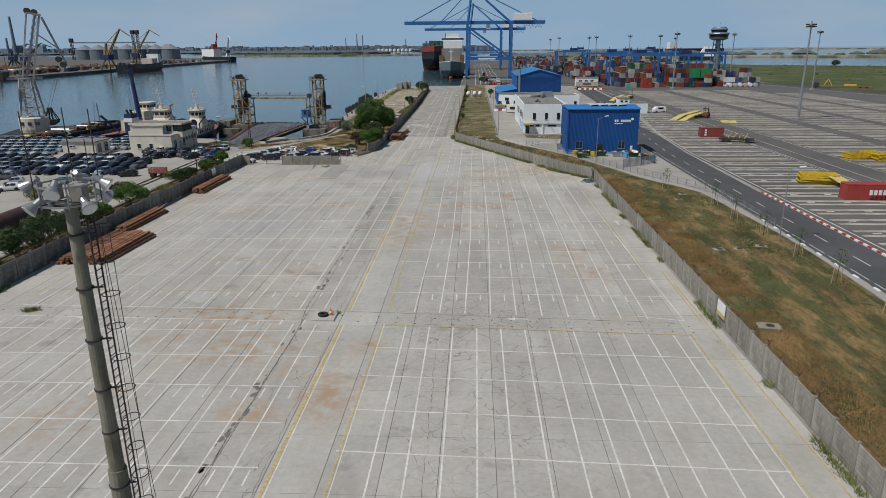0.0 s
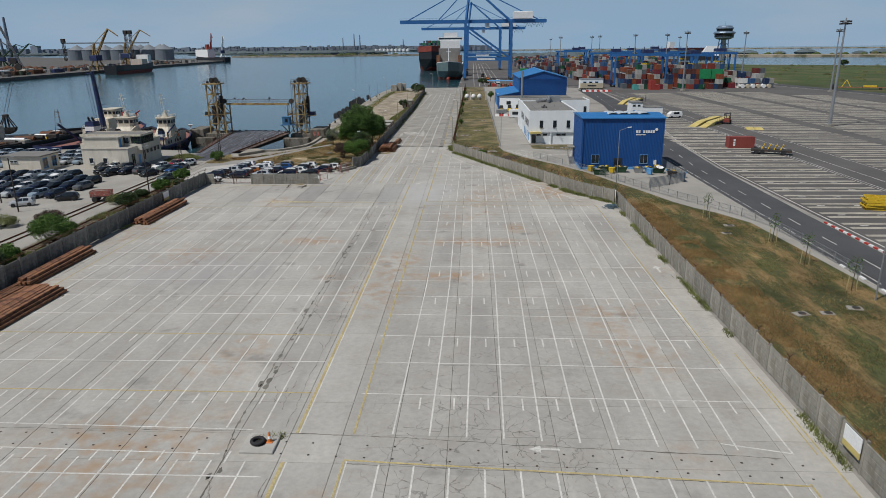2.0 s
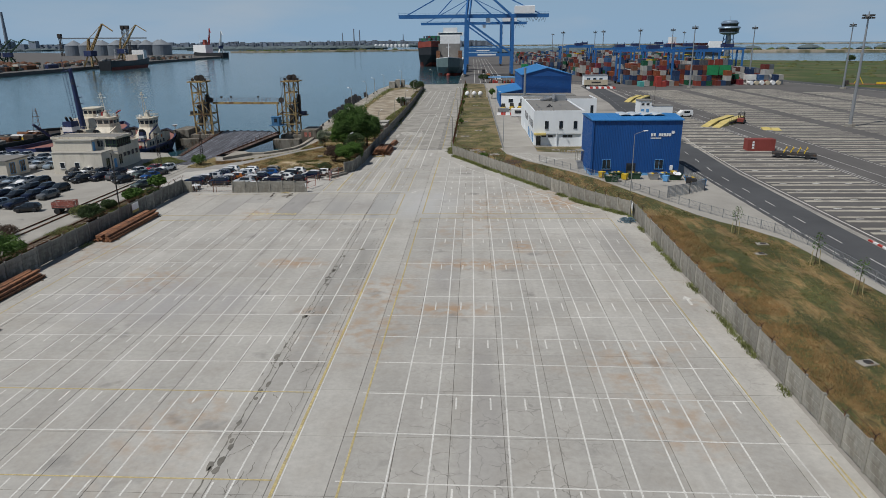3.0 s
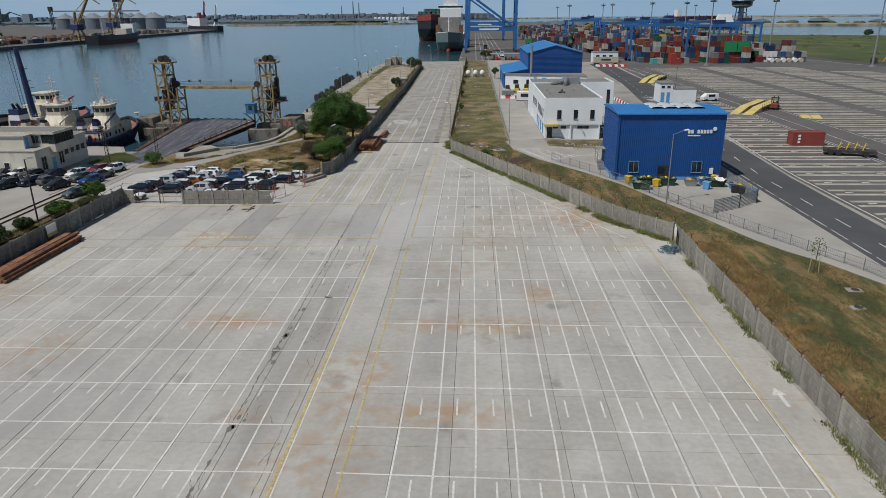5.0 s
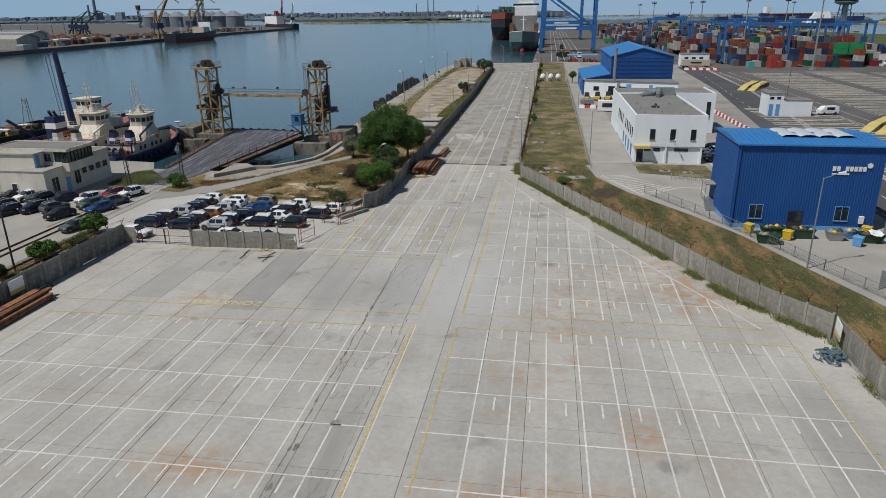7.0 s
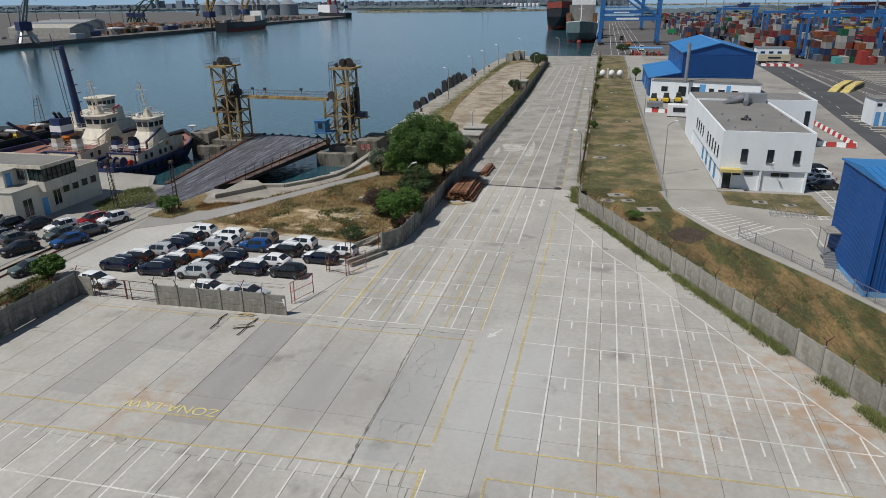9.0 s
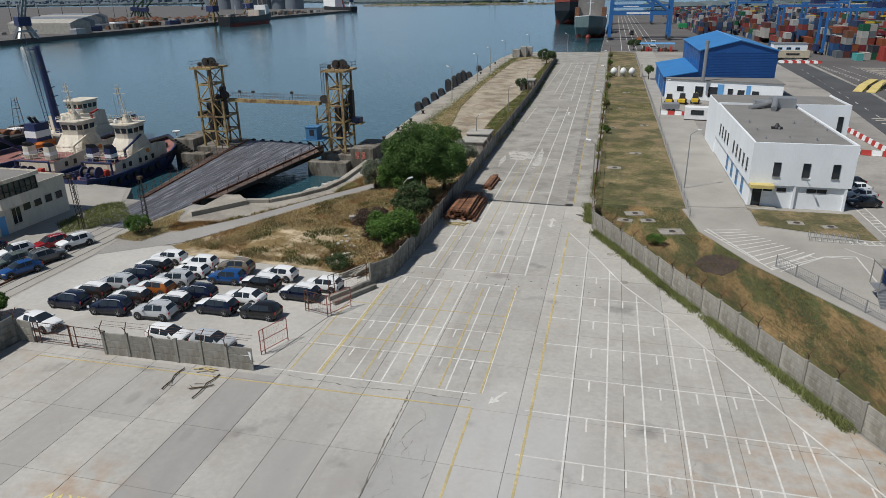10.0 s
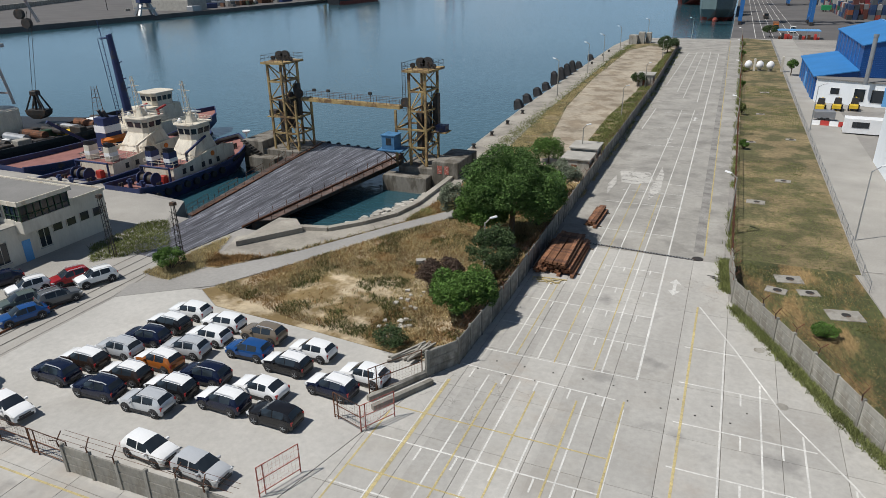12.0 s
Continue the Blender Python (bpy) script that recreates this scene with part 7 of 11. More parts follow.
def tug(lab, m, L, B, k, funnel_m, fire=False):
    """A harbour tug; k sizes its upper works. Stern at 0, bow along +y."""
    v = vessel("tugboat", lab, m, L, B, 2.3, -0.5, M["hull_blue"], M["deck_red"], sheer=2.3)
    w = B * 0.33
    yw = L * 0.56
    lo = [(-w, L * 0.27, 1.5), (w, L * 0.27, 1.5), (w, L * 0.72, 1.5), (0.6 * w, L * 0.80, 1.5), (-0.6 * w, L * 0.80, 1.5), (-w, L * 0.72, 1.5)]
    part("deckhouse", Shape().loft([lo, [(x * 0.97, y + (0.1 if y < L / 2 else -0.1), 3.7) for x, y, z in lo]]), M["ship_cream"], v, "cream deckhouse")
    part("boat_deck", Shape().loft([[(x * 1.04, y, z_) for x, y, z in lo] for z_ in (3.7, 3.82)]), M["deck_red"], v)
    for sg in (-1, 1):
        side = [(L * 0.27, 1.6), (L * 0.80, 2.6), (L * 0.80, 4.6), (L * 0.70, 5.0), (L * 0.60, 4.9), (L * 0.48, 4.3), (L * 0.36, 3.9), (L * 0.27, 3.7)]
        part("side_screen", Shape().loft([[(sg * x, y, z) for y, z in side] for x in (w + 0.02, w + 0.14)]), M["ship_cream"], v, "sweeping cream side screen")
        for y in (0.34, 0.40, 0.50, 0.56, 0.63):
            part("port_light", Shape().cbox(sg * (w + 0.16) - 0.03, L * y, 2.5, sg * (w + 0.16) + 0.03, L * y + 0.65, 3.3, 0.02), M["black"], v)
        part("life_ring", Shape().tube((sg * (w + 0.16), L * 0.60, 4.1), (sg * (w + 0.26), L * 0.60, 4.1), 0.4, n=12), M["orange"], v, "orange life ring")
        fy = L * 0.31
        f1 = part("funnel", Shape().loft([[(sg * w * 0.62 + a * 0.55, fy + b * 0.8, z) for a, b in ((-1, -1), (1, -1), (1, 1), (-1, 1))] for z in (3.8, 4.9, 6.0 * k)]), funnel_m, v, "funnel with a white band")
        part("band", Shape().box(sg * w * 0.62 - 0.58, fy - 0.83, 4.55, sg * w * 0.62 + 0.58, fy + 0.83, 5.15), M["white"], f1)
        part("exhaust", Shape().loft([[(sg * w * 0.62 + a * 0.5 * q, fy - (1 - q) * 1.2 + b * 0.7 * q, z) for a, b in ((-1, -1), (1, -1), (1, 1), (-1, 1))] for z, q in ((6.0 * k, 1.0), (6.5 * k, 0.8), (6.7 * k, 0.5))]), M["black"], f1)
    part("casing", Shape().loft([ring8(-w * 0.86, yw - 3.0, w * 0.86, yw + 4.0, 3.82, 0.5), ring8(-w * 0.66, yw - 1.2, w * 0.66, yw + 3.0, 6.4 * k, 0.5)]), M["ship_cream"], v, "sloping cream casing")
    bridge(v, w * 0.68, yw - 1.1, yw + 3.0, 6.4 * k)
    zt = 6.4 * k + 2.5
    part("mast_foot", Shape().loft([ring8(-0.7, yw, 0.7, yw + 1.6, zt, 0.2), ring8(-0.3, yw + 0.3, 0.3, yw + 1.0, zt + 1.3, 0.1)]), M["ship_cream"], v)
    lattice_mast(v, 0, yw + 0.5, zt + 1.2, zt + 6.2 * k, 0.75, lean=-0.5)
    part("radar", Shape().beam((0.4, yw + 1.4, zt), (0.4, yw + 1.4, zt + 1.4), 0.16).obox((0.4, yw + 1.4, zt + 1.5), (1.7, 0.28, 0.22), 25), M["white"], v, "white radar bar")
    part("radome", Shape().turned((-w * 0.45, yw - 0.4, zt), [(0.3, 0), (0.35, 0.3), (0.2, 0.6), (0.05, 0.68)], 10), M["white"], v)
    for dx in (-0.9, 0.9):
        part("aerial", Shape().tube((dx, yw, zt), (dx * 1.1, yw - 0.2, zt + 4.2), 0.03, n=5), M["steel"], v)
    rail_round(v, -w * 1.02, L * 0.28, w * 1.02, yw - 2.6, 3.82, 0.95)
    rail_round(v, -w * 0.7, yw - 1.2, w * 0.7, yw + 3.1, zt, 0.6)
    # working deck
    dz = 1.75
    drum = part("towing_winch", Shape().tube((-1.3, L * 0.19, dz + 0.9), (1.3, L * 0.19, dz + 0.9), 0.62, n=14), M["dark"], v, "winch drum wound with rope")
    for x in (-1.4, -0.1, 1.3):
        part("winch_flange", Shape().tube((x, L * 0.19, dz + 0.9), (x + 0.14, L * 0.19, dz + 0.9), 1.0, n=16), M["hull_blue"], drum)
    part("winch_bed", Shape().cbox(-1.6, L * 0.19 - 0.9, dz - 0.05, 1.6, L * 0.19 + 0.9, dz + 0.3, 0.05), M["hull_blue"], drum)
    for x in (-1.2, 1.2):
        part("tow_post", Shape().tube((x, L * 0.10, dz - 0.1), (x, L * 0.10, dz + 1.4), 0.28, n=10).tube((x - 0.5, L * 0.10, dz + 1.0), (x + 0.5, L * 0.10, dz + 1.0), 0.18, n=8), M["hull_blue"], v, "navy towing post")
    part("tow_frame", Shape().tube((-w, L * 0.245, dz), (-w, L * 0.245, dz + 2.2), 0.16, n=8).tube((w, L * 0.245, dz), (w, L * 0.245, dz + 2.2), 0.16, n=8).tube((-w, L * 0.245, dz + 2.2), (w, L * 0.245, dz + 2.2), 0.16, n=8), M["hull_blue"], v)
    for x, y in ((-2.4, 0.07), (2.4, 0.07), (-2.6, 0.15), (2.6, 0.15), (-1.2, 0.88), (1.2, 0.88)):
        part("bitts", Shape().tube((x, L * y, dz - 0.1), (x, L * y, dz + (0.8 if y < 0.5 else 2.0)), 0.16, n=8).tube((x, L * y + 0.5, dz - 0.1), (x, L * y + 0.5, dz + (0.8 if y < 0.5 else 2.0)), 0.16, n=8), M["dark"], v)
    part("rope_coil", Shape().turned((1.6, L * 0.05, dz), [(0.7, 0), (0.75, 0.2), (0.5, 0.35), (0.3, 0.1)], 14), M["green"], v, "coiled green mooring rope")
    part("crane_arm", Shape().tube((w * 0.75, yw - 3.6, 3.9), (w * 0.75, yw - 3.6, 5.2), 0.2, n=8).beam((w * 0.75, yw - 3.6, 5.1), (w * 0.9, yw + 0.6, 6.9 * k), 0.26), M["hull_blue"] if not fire else M["ship_cream"], v, "deck crane arm")
    part("locker", Shape().cbox(w * 0.3, L * 0.235, 1.7, w * 0.3 + 0.9, L * 0.235 + 0.8, 2.8, 0.05), M["red"], v, "red deck locker")
    # fenders
    me = fix_normals(Shape().tube((-0.18, 0, 0), (0.18, 0, 0), 0.52, n=14).mesh("fender_tyre"))
    for q in range(8):
        part("fender_tyre", me, M["rubber"], v, m=pose(B / 2 + 0.15, L * (0.08 + 0.075 * q), 1.3 + (0.1 if q % 2 else 0)))
    ends = hull(L, B, 2.3, -0.5, 0.3, sheer=2.3)[10:]
    bowf = Shape()
    for a, b in zip(ends, ends[1:]):
        bowf.tube((a[0][0], a[0][1], a[0][2] - 0.25), (b[0][0], b[0][1], b[0][2] - 0.25), 0.34, n=8).tube((a[5][0], a[5][1], a[5][2] - 0.25), (b[5][0], b[5][1], b[5][2] - 0.25), 0.34, n=8)
    part("bow_fender", bowf, M["rubber"], v, "black rubber bow fender")
    if fire:
        for x in (-w * 0.6, w * 0.6):
            part("fire_monitor", Shape().tube((x, yw + 2.4, zt), (x, yw + 2.4, zt + 0.8), 0.2, n=8).beam((x, yw + 2.1, zt + 0.75), (x + 0.4, yw + 3.8, zt + 1.3), 0.26), M["red"], v, "red fire monitor")
    return v


tug("tugboat with navy hull and cream wheelhouse moored at a dock", pose(-71.6, 176.6, -2.2, 0, 0, 1), 26.0, 8.2, 1.0, M["hull_blue"])
tug("larger tugboat with navy hull, red fire monitors and cream upper works", pose(-83.2, 173.8, -2.2, 0, 0, 0), 33.0, 10.0, 1.0, M["ship_cream"], True)

t3 = vessel("salvage_tug", "old salvage tug with tall navy mast and navy-white funnel", pose(-97.4, 178.5, -2.2, 0, 0, -4), 44, 10.0, 2.4, -0.5, M["hull_blue"], M["deck_red"], sheer=2.0)
box_part(t3, "deckhouse", -3.8, 20, 1.7, 3.8, 36, 4.8, M["ship_cream"], 0.1, "cream deckhouse")
box_part(t3, "upper_house", -2.5, 23.5, 4.8, 2.5, 33.5, 7.4, M["ship_cream"], 0.2)
bridge(t3, 2.0, 27.6, 32.4, 7.4)
fn = box_part(t3, "funnel", 0.2, 15.6, 1.7, 3.0, 19.0, 7.4, M["hull_blue"], 0.2, "navy funnel with white band")
part("band", Shape().box(0.26, 15.66, 4.9, 2.94, 18.94, 6.1), M["white"], fn)
for x in (1.0, 2.2):
    part("exhaust", Shape().tube((x, 17.4, 7.2), (x, 16.6, 8.6), 0.3, n=8), M["black"], fn)
mst = Shape().tube((1.8, 22.0, 4.8), (1.0, 21.6, 20.6), 0.8, 0.5, 10)
for k in range(24):
    z = 5.6 + 0.62 * k
    mst.beam((0.9 - 0.03 * k, 20.9, z), (0.5 - 0.03 * k, 20.7, z), 0.07)
mst.beam((0.4, 20.7, 5.4), (-0.6, 20.5, 20.0), 0.08).beam((1.0, 20.9, 5.4), (0.2, 20.7, 20.0), 0.08)
for z, w_ in ((9.6, 1.6), (11.4, 1.8), (13.0, 1.4), (15.8, 1.1)):
    mst.beam((1.5, 21.9, z), (1.5 + w_, 21.9, z + 0.4), 0.16)
mst.box(-0.4, 20.6, 20.0, 0.9, 22.2, 20.15).beam((-0.2, 21, 20.1), (-0.5, 21, 23.0), 0.09).beam((0.9, 21.6, 20.6), (1.7, 21.6, 20.7), 0.2)
part("mast", mst, M["hull_blue"], t3, "tall raked navy mast with ladder and crosstrees")
part("lifeboat", Shape().loft([[(3.2 + w * a, y, 3.6 + b) for a, b in ((-1, 0.3), (-0.6, -0.4), (0.6, -0.4), (1, 0.3), (0, 0.7))] for y, w in ((14.5, 0.2), (15.4, 0.8), (18.2, 0.8), (19.2, 0.2))]).tube((3.2, 16.8, 1.7), (3.2, 16.8, 3.4), 0.3), M["orange"], t3, "orange lifeboat")
part("crane_arm", Shape().beam((-2.5, 17.0, 2.0), (-3.5, 10.0, 7.5), 0.5), M["hull_blue"], t3)
rail_round(t3, -3.6, 20.2, 3.6, 35.6, 4.8)

t4 = vessel("work_barge", "long dark work barge crowded with machinery", pose(-117, 180.5, -2.2, 0, 0, -4), 42, 11, 2.0, -0.5, M["hull_black"], M["dark"], bow=0.12, sheer=0.5)
for k in range(34):
    x, y = rng.uniform(-4.5, 4.5), rng.uniform(2, 37)
    w_, d_, h_ = rng.uniform(0.5, 1.6), rng.uniform(0.6, 2.6), rng.uniform(0.4, 1.8)
    m_ = (M["dark"], M["steel"], M["rust"], M["dark"], M["yellow"], M["green"], M["white"], M["concrete"])[rng.randrange(8)]
    part("deck_gear", Shape().cbox(x - w_, y - d_, 1.25, x + w_, y + d_, 1.3 + h_, 0.12), m_, t4)
for k in range(8):
    y = 6 + 3.6 * k
    part("drum", Shape().tube((-3, y, 2.4), (3, y, 2.4), rng.uniform(0.5, 0.9), n=12), (M["rust"], M["dark"], M["steel"])[k % 3], t4)
lattice_mast(t4, 1.5, 30, 1.3, 9.5, 2.2, M["rust"])

# floating crane
fc = thing("floating_crane", "grey floating harbour crane with round white cabin and grab", "crane", m=pose(-127.2, 198, -2.2, 0, 0, 15))
part("pontoon", Shape().cbox(-9, -8, -1, 9, 16, 1.6, 0.3), M["hull_black"], fc)
cabin = part("cabin", Shape().turned((0, 0, 1.6), [(4.0, 0), (4.2, 1.0), (4.2, 4.4), (3.6, 4.7)], 20), M["ship_cream"], fc, "round white machinery cabin")
part("pane", Shape().box(-2.6, -3.9, 4.0, -1.6, -3.3, 5.0).box(-0.5, -4.26, 4.0, 0.5, -4.1, 5.0).box(1.6, -3.9, 4.0, 2.6, -3.3, 5.0), M["glass"], cabin)
tw = Shape()
for x in (-2.6, 2.6):
    for y in (-2.6, 2.6):
        tw.beam((x, y, 6.8), (x * 0.6, y * 0.5, 18), 0.5)
for z in (9, 12, 15, 18):
    f = 1 - 0.036 * (z - 6.8)
    tw.beam((-2.6 * f, -2.6 * f, z), (2.6 * f, -2.6 * f, z), 0.3).beam((-2.6 * f, 2.6 * f, z), (2.6 * f, 2.6 * f, z), 0.3)
    tw.beam((-2.6 * f, -2.6 * f, z - 3), (2.6 * f, -2.6 * f, z), 0.22).beam((2.6 * f, -2.6 * f, z - 3), (-2.6 * f, -2.6 * f, z), 0.22)
tw.beam((-7, -2, 18), (4, 2, 18), 0.7).beam((-7, -2, 12), (-6.8, -2, 18), 0.4)
part("tower_frame", tw, M["crane_grey"], fc)
jib = Shape()
for dx in (-1.0, 1.0):
    jib.beam((dx + 0.8, 0, 17), (dx * 0.6 + 6.0, 1, 37), 0.55)
for k in range(9):
    z = 19 + 2 * k
    jib.beam((-0.2 + 0.56 * k, 0.1 * k, z), (2.0 + 0.56 * k, 0.1 * k, z + 2), 0.18).beam((1.8 + 0.56 * k, 0.1 * k, z), (0.4 + 0.56 * k, 0.1 * k, z + 2), 0.18)
jib.beam((-3.4, -1, 6), (3.4, 0, 37.5), 0.42).beam((3.4, 0, 37.3), (7.0, 1, 36.5), 0.5)
jib.beam((7.0, 1, 36), (11.0, 4, 22), 0.5).beam((5.0, 1, 31), (9.4, 3, 27), 0.35)
part("jib", jib, M["crane_grey"], fc, "tall grey jib with rusty post")
part("counter_box", Shape().box(-8.5, -4, 17.5, -5, 0.5, 20), M["dark"], fc)
for k, (x, z) in enumerate(((3.3, 37.8), (5.2, 37.4), (10.9, 22.0), (9.8, 23.6))):
    part("jib_sheave", Shape().tube((x, 0.6, z), (x, 1.4, z), 0.9, n=12), M["dark"], fc)
gx, gy = 1.9, 9.6
grab = Shape().beam((gx - 0.4, gy, 8.2), (gx + 7.4, gy - 6, 24), 0.07).beam((gx + 0.4, gy, 8.2), (gx + 8.2, gy - 6, 24), 0.07)
for sg in (-1, 1):
    for dy in (-0.9, 0.9):
        grab.beam((gx + sg * 0.4, gy + dy * 0.5, 7.8), (gx + sg * 2.1, gy + dy, 4.4), 0.26)
    grab.beam((gx + sg * 0.3, gy, 7.6), (gx + sg * 0.5, gy, 4.2), 0.4)
grab.loft([[(gx - 2.3, gy - 1.2, 4.4), (gx + 2.3, gy - 1.2, 4.4), (gx + 2.3, gy + 1.2, 4.4), (gx - 2.3, gy + 1.2, 4.4)], [(gx - 2.0, gy - 1.2, 3.4), (gx + 2.0, gy - 1.2, 3.4), (gx + 2.0, gy + 1.2, 3.4), (gx - 2.0, gy + 1.2, 3.4)], [(gx - 0.8, gy - 1.1, 2.6), (gx + 0.8, gy - 1.1, 2.6), (gx + 0.8, gy + 1.1, 2.6), (gx - 0.8, gy + 1.1, 2.6)]])
grab.cbox(gx - 0.7, gy - 0.7, 7.4, gx + 0.7, gy + 0.7, 8.3, 0.15)
part("grab", grab, M["dark"], fc, "dark clamshell grab on ropes")


# ---- ship cranes ----
def ship_crane(y, lab, boom_y=0):
    c = thing("ship_to_shore_crane", lab, "crane", "quay cranes", m=pose(0, y, 0))
    B = M["crane_blue"]
    for x in (5.0, 38.5):
        for yy in (-8, 8):
            part("leg", Shape().beam((x, yy, 1.6), (x + (0.8 if x < 10 else 0), yy, 42 if x < 10 else 40), 1.7, 1.9), B, c)
            bg = Shape().box(x - 0.7, yy - 4, 0.2, x + 0.7, yy + 4, 1.6)
            part("bogie", bg, M["dark"], c)
    for x in (5.2, 38.5):
        part("sill_beam", Shape().beam((x, -8, 3), (x, 8, 3), 1.4), B, c)
    for yy in (-8, 8):
        pb = part("portal_beam", Shape().beam((5.2, yy, 14.8), (38.5, yy, 14.8), 1.4, 2.2), B, c)
        part("name_bar", Shape().box(14, yy - 0.76, 14.3, 27, yy - 0.71, 15.4), M["white"], pb)
        part("diagonal", Shape().beam((6.0, yy, 38), (37.5, yy, 16.0), 1.2), B, c)
        part("tie", Shape().beam((5.2, yy, 19), (38.5, yy, 19), 0.6), B, c)
    part("cross_beam", Shape().beam((5.8, -8, 40), (5.8, 8, 40), 1.5, 2).beam((38.5, -8, 40), (38.5, 8, 40), 1.5, 2).beam((38.5, -8, 24), (38.5, 8, 24), 1.0), B, c)
    bm_ = Shape()
    for yy in (-2.6, 2.6):
        bm_.beam((-42, yy, 41), (64, yy, 41), 1.1, 2.4)
    for k in range(22):
        bm_.beam((-41 + 4.8 * k, -2.6, 41.4), (-41 + 4.8 * k, 2.6, 41.4), 0.35)
    part("boom", bm_, B, c, "long blue trolley boom")
    wk = Shape()
    for k in range(44):
        wk.beam((-42 + 2.4 * k, -3.6, 42.2), (-42 + 2.4 * k, -3.6, 43.3), 0.07)
    wk.beam((-42, -3.6, 43.3), (64, -3.6, 43.3), 0.08)
    part("walkway_rail", wk, B, c)
    af = Shape()
    for yy in (-6, 6):
        af.beam((6.0, yy, 41), (9, yy * 0.3, 66), 1.3).beam((38.5, yy, 41), (10, yy * 0.3, 65), 1.0)
    af.beam((9, -2, 66), (9, 2, 66), 1.4)
    part("apex_frame", af, B, c)
    for yy in (-2.2, 2.2):
        for xe in (-14, -36, 58):
            part("stay", Shape().beam((9, yy, 65.5), (xe, yy, 42.2), 0.4), B, c)
    part("machinery_house", Shape().cbox(40, -4.5, 42.6, 54, 4.5, 47.5, 0.3), M["white"], c, "white machinery house")
    part("cab", Shape().box(20, -2.0, 36.6, 23, 1.0, 39.6), M["white"], c)
    lo = Shape()
    for k in range(7):
        lo.tube((48 + 2 * k, -3.2, 39.6), (49 + 2 * k, -3.2, 36.6 + (k % 2)), 0.09, n=5).tube((49 + 2 * k, -3.2, 36.6 + (k % 2)), (50 + 2 * k, -3.2, 39.6), 0.09, n=5)
    part("cable_loop", lo, M["dark"], c)
    for k in range(10):
        z = 3 + 3.6 * k
        part("stair_flight", Shape().beam((40.2, 8 + (2 if k % 2 else -2), z), (40.2, 8 - (2 if k % 2 else -2), z + 3.6), 0.5, 0.2), B, c)


ship_crane(522, "tall blue ship-to-shore gantry crane on the quay")
ship_crane(728, "second blue ship-to-shore gantry crane further along the quay")


def yard_crane(x0, x1, y, h, lab):
    c = thing("yard_crane", lab, "crane", "container yard cranes", m=pose(0, y, 0))
    B = M["crane_blue"]
    for x in (x0, x1):
        for yy in (-5, 5):
            part("leg", Shape().beam((x, yy, 1.2), (x, yy, h), 0.95), B, c)
        part("sill", Shape().beam((x, -6.5, 1.6), (x, 6.5, 1.6), 1.0), B, c)
        for yy in (-5.5, -4, 4, 5.5):
            part("wheel", Shape().tube((x - 0.4, yy, 0.8), (x + 0.4, yy, 0.8), 0.8, n=12), M["rubber"], c)
        part("top_tie", Shape().beam((x, -5, h), (x, 5, h), 1.0), B, c)
    for yy in (-4, 4):
        part("girder", Shape().beam((x0 - 1.5, yy, h + 0.5), (x1 + 1.5, yy, h + 0.5), 0.6, 1.15), B, c)
    mid = (x0 * 0.35 + x1 * 0.65)
    part("trolley", Shape().box(mid - 3, -3.5, h + 1.4, mid + 3, 3.5, h + 3.4).beam((mid - 2.5, -3, h + 3.4), (mid - 2.5, -3, h + 5), 0.3).beam((mid + 2.5, -3, h + 3.4), (mid + 2.5, -3, h + 4.6), 0.3), M["hull_blue"], c)
    part("spreader", Shape().box(mid - 3.0, -0.6, h - 5, mid + 3.0, 0.6, h - 4.3), M["yellow"], c)
    part("power_box", Shape().box(x0 - 2.0, -3, 1.5, x0 - 0.7, 3, 4.2), M["hull_blue"], c)


yard_crane(94.5, 124.0, 424, 17.6, "blue rubber-tyred container yard crane over stacks")
yard_crane(126.5, 152.5, 432, 17.0, "blue rubber-tyred yard crane beside stacked boxes")
yard_crane(81.0, 103.5, 585, 18.4, "blue yard crane over container rows")
yard_crane(105, 130, 720, 18.4, "far blue yard crane over container rows")
yard_crane(128.0, 152.5, 500, 17.6, "blue yard crane over container rows")
yard_crane(96.0, 122.5, 512, 17.6, "blue yard crane over container rows")
yard_crane(155.5, 179.5, 468, 17.6, "blue yard crane near the edge of the stacks")
yard_crane(155.5, 179.5, 548, 17.6, "blue yard crane near the edge of the stacks")
yard_crane(128.0, 152.5, 600, 17.6, "blue yard crane over container rows")
yard_crane(158, 182, 640, 18.4, "far blue yard crane near a field")

# ---- container stacks ----
BOX_COLS = [(0.265, 0.265, 0.257), (0.078, 0.086, 0.094), (0.148, 0.035, 0.027), (0.203, 0.043, 0.031), (0.109, 0.039, 0.031), (0.016, 0.035, 0.090), (0.023, 0.055, 0.125), (0.172, 0.179, 0.187), (0.328, 0.320, 0.296), (0.172, 0.027, 0.035), (0.012, 0.094, 0.047), (0.117, 0.133, 0.148), (0.234, 0.070, 0.031), (0.027, 0.047, 0.101), (0.156, 0.070, 0.039), (0.035, 0.039, 0.047), (0.40, 0.40, 0.38), (0.03, 0.09, 0.21), (0.36, 0.35, 0.32), (0.24, 0.05, 0.035)]
M["boxes"] = island_colours("container_paint", BOX_COLS, per_object=True)
M["boxes_far"] = island_colours("container_paint_far", BOX_COLS)


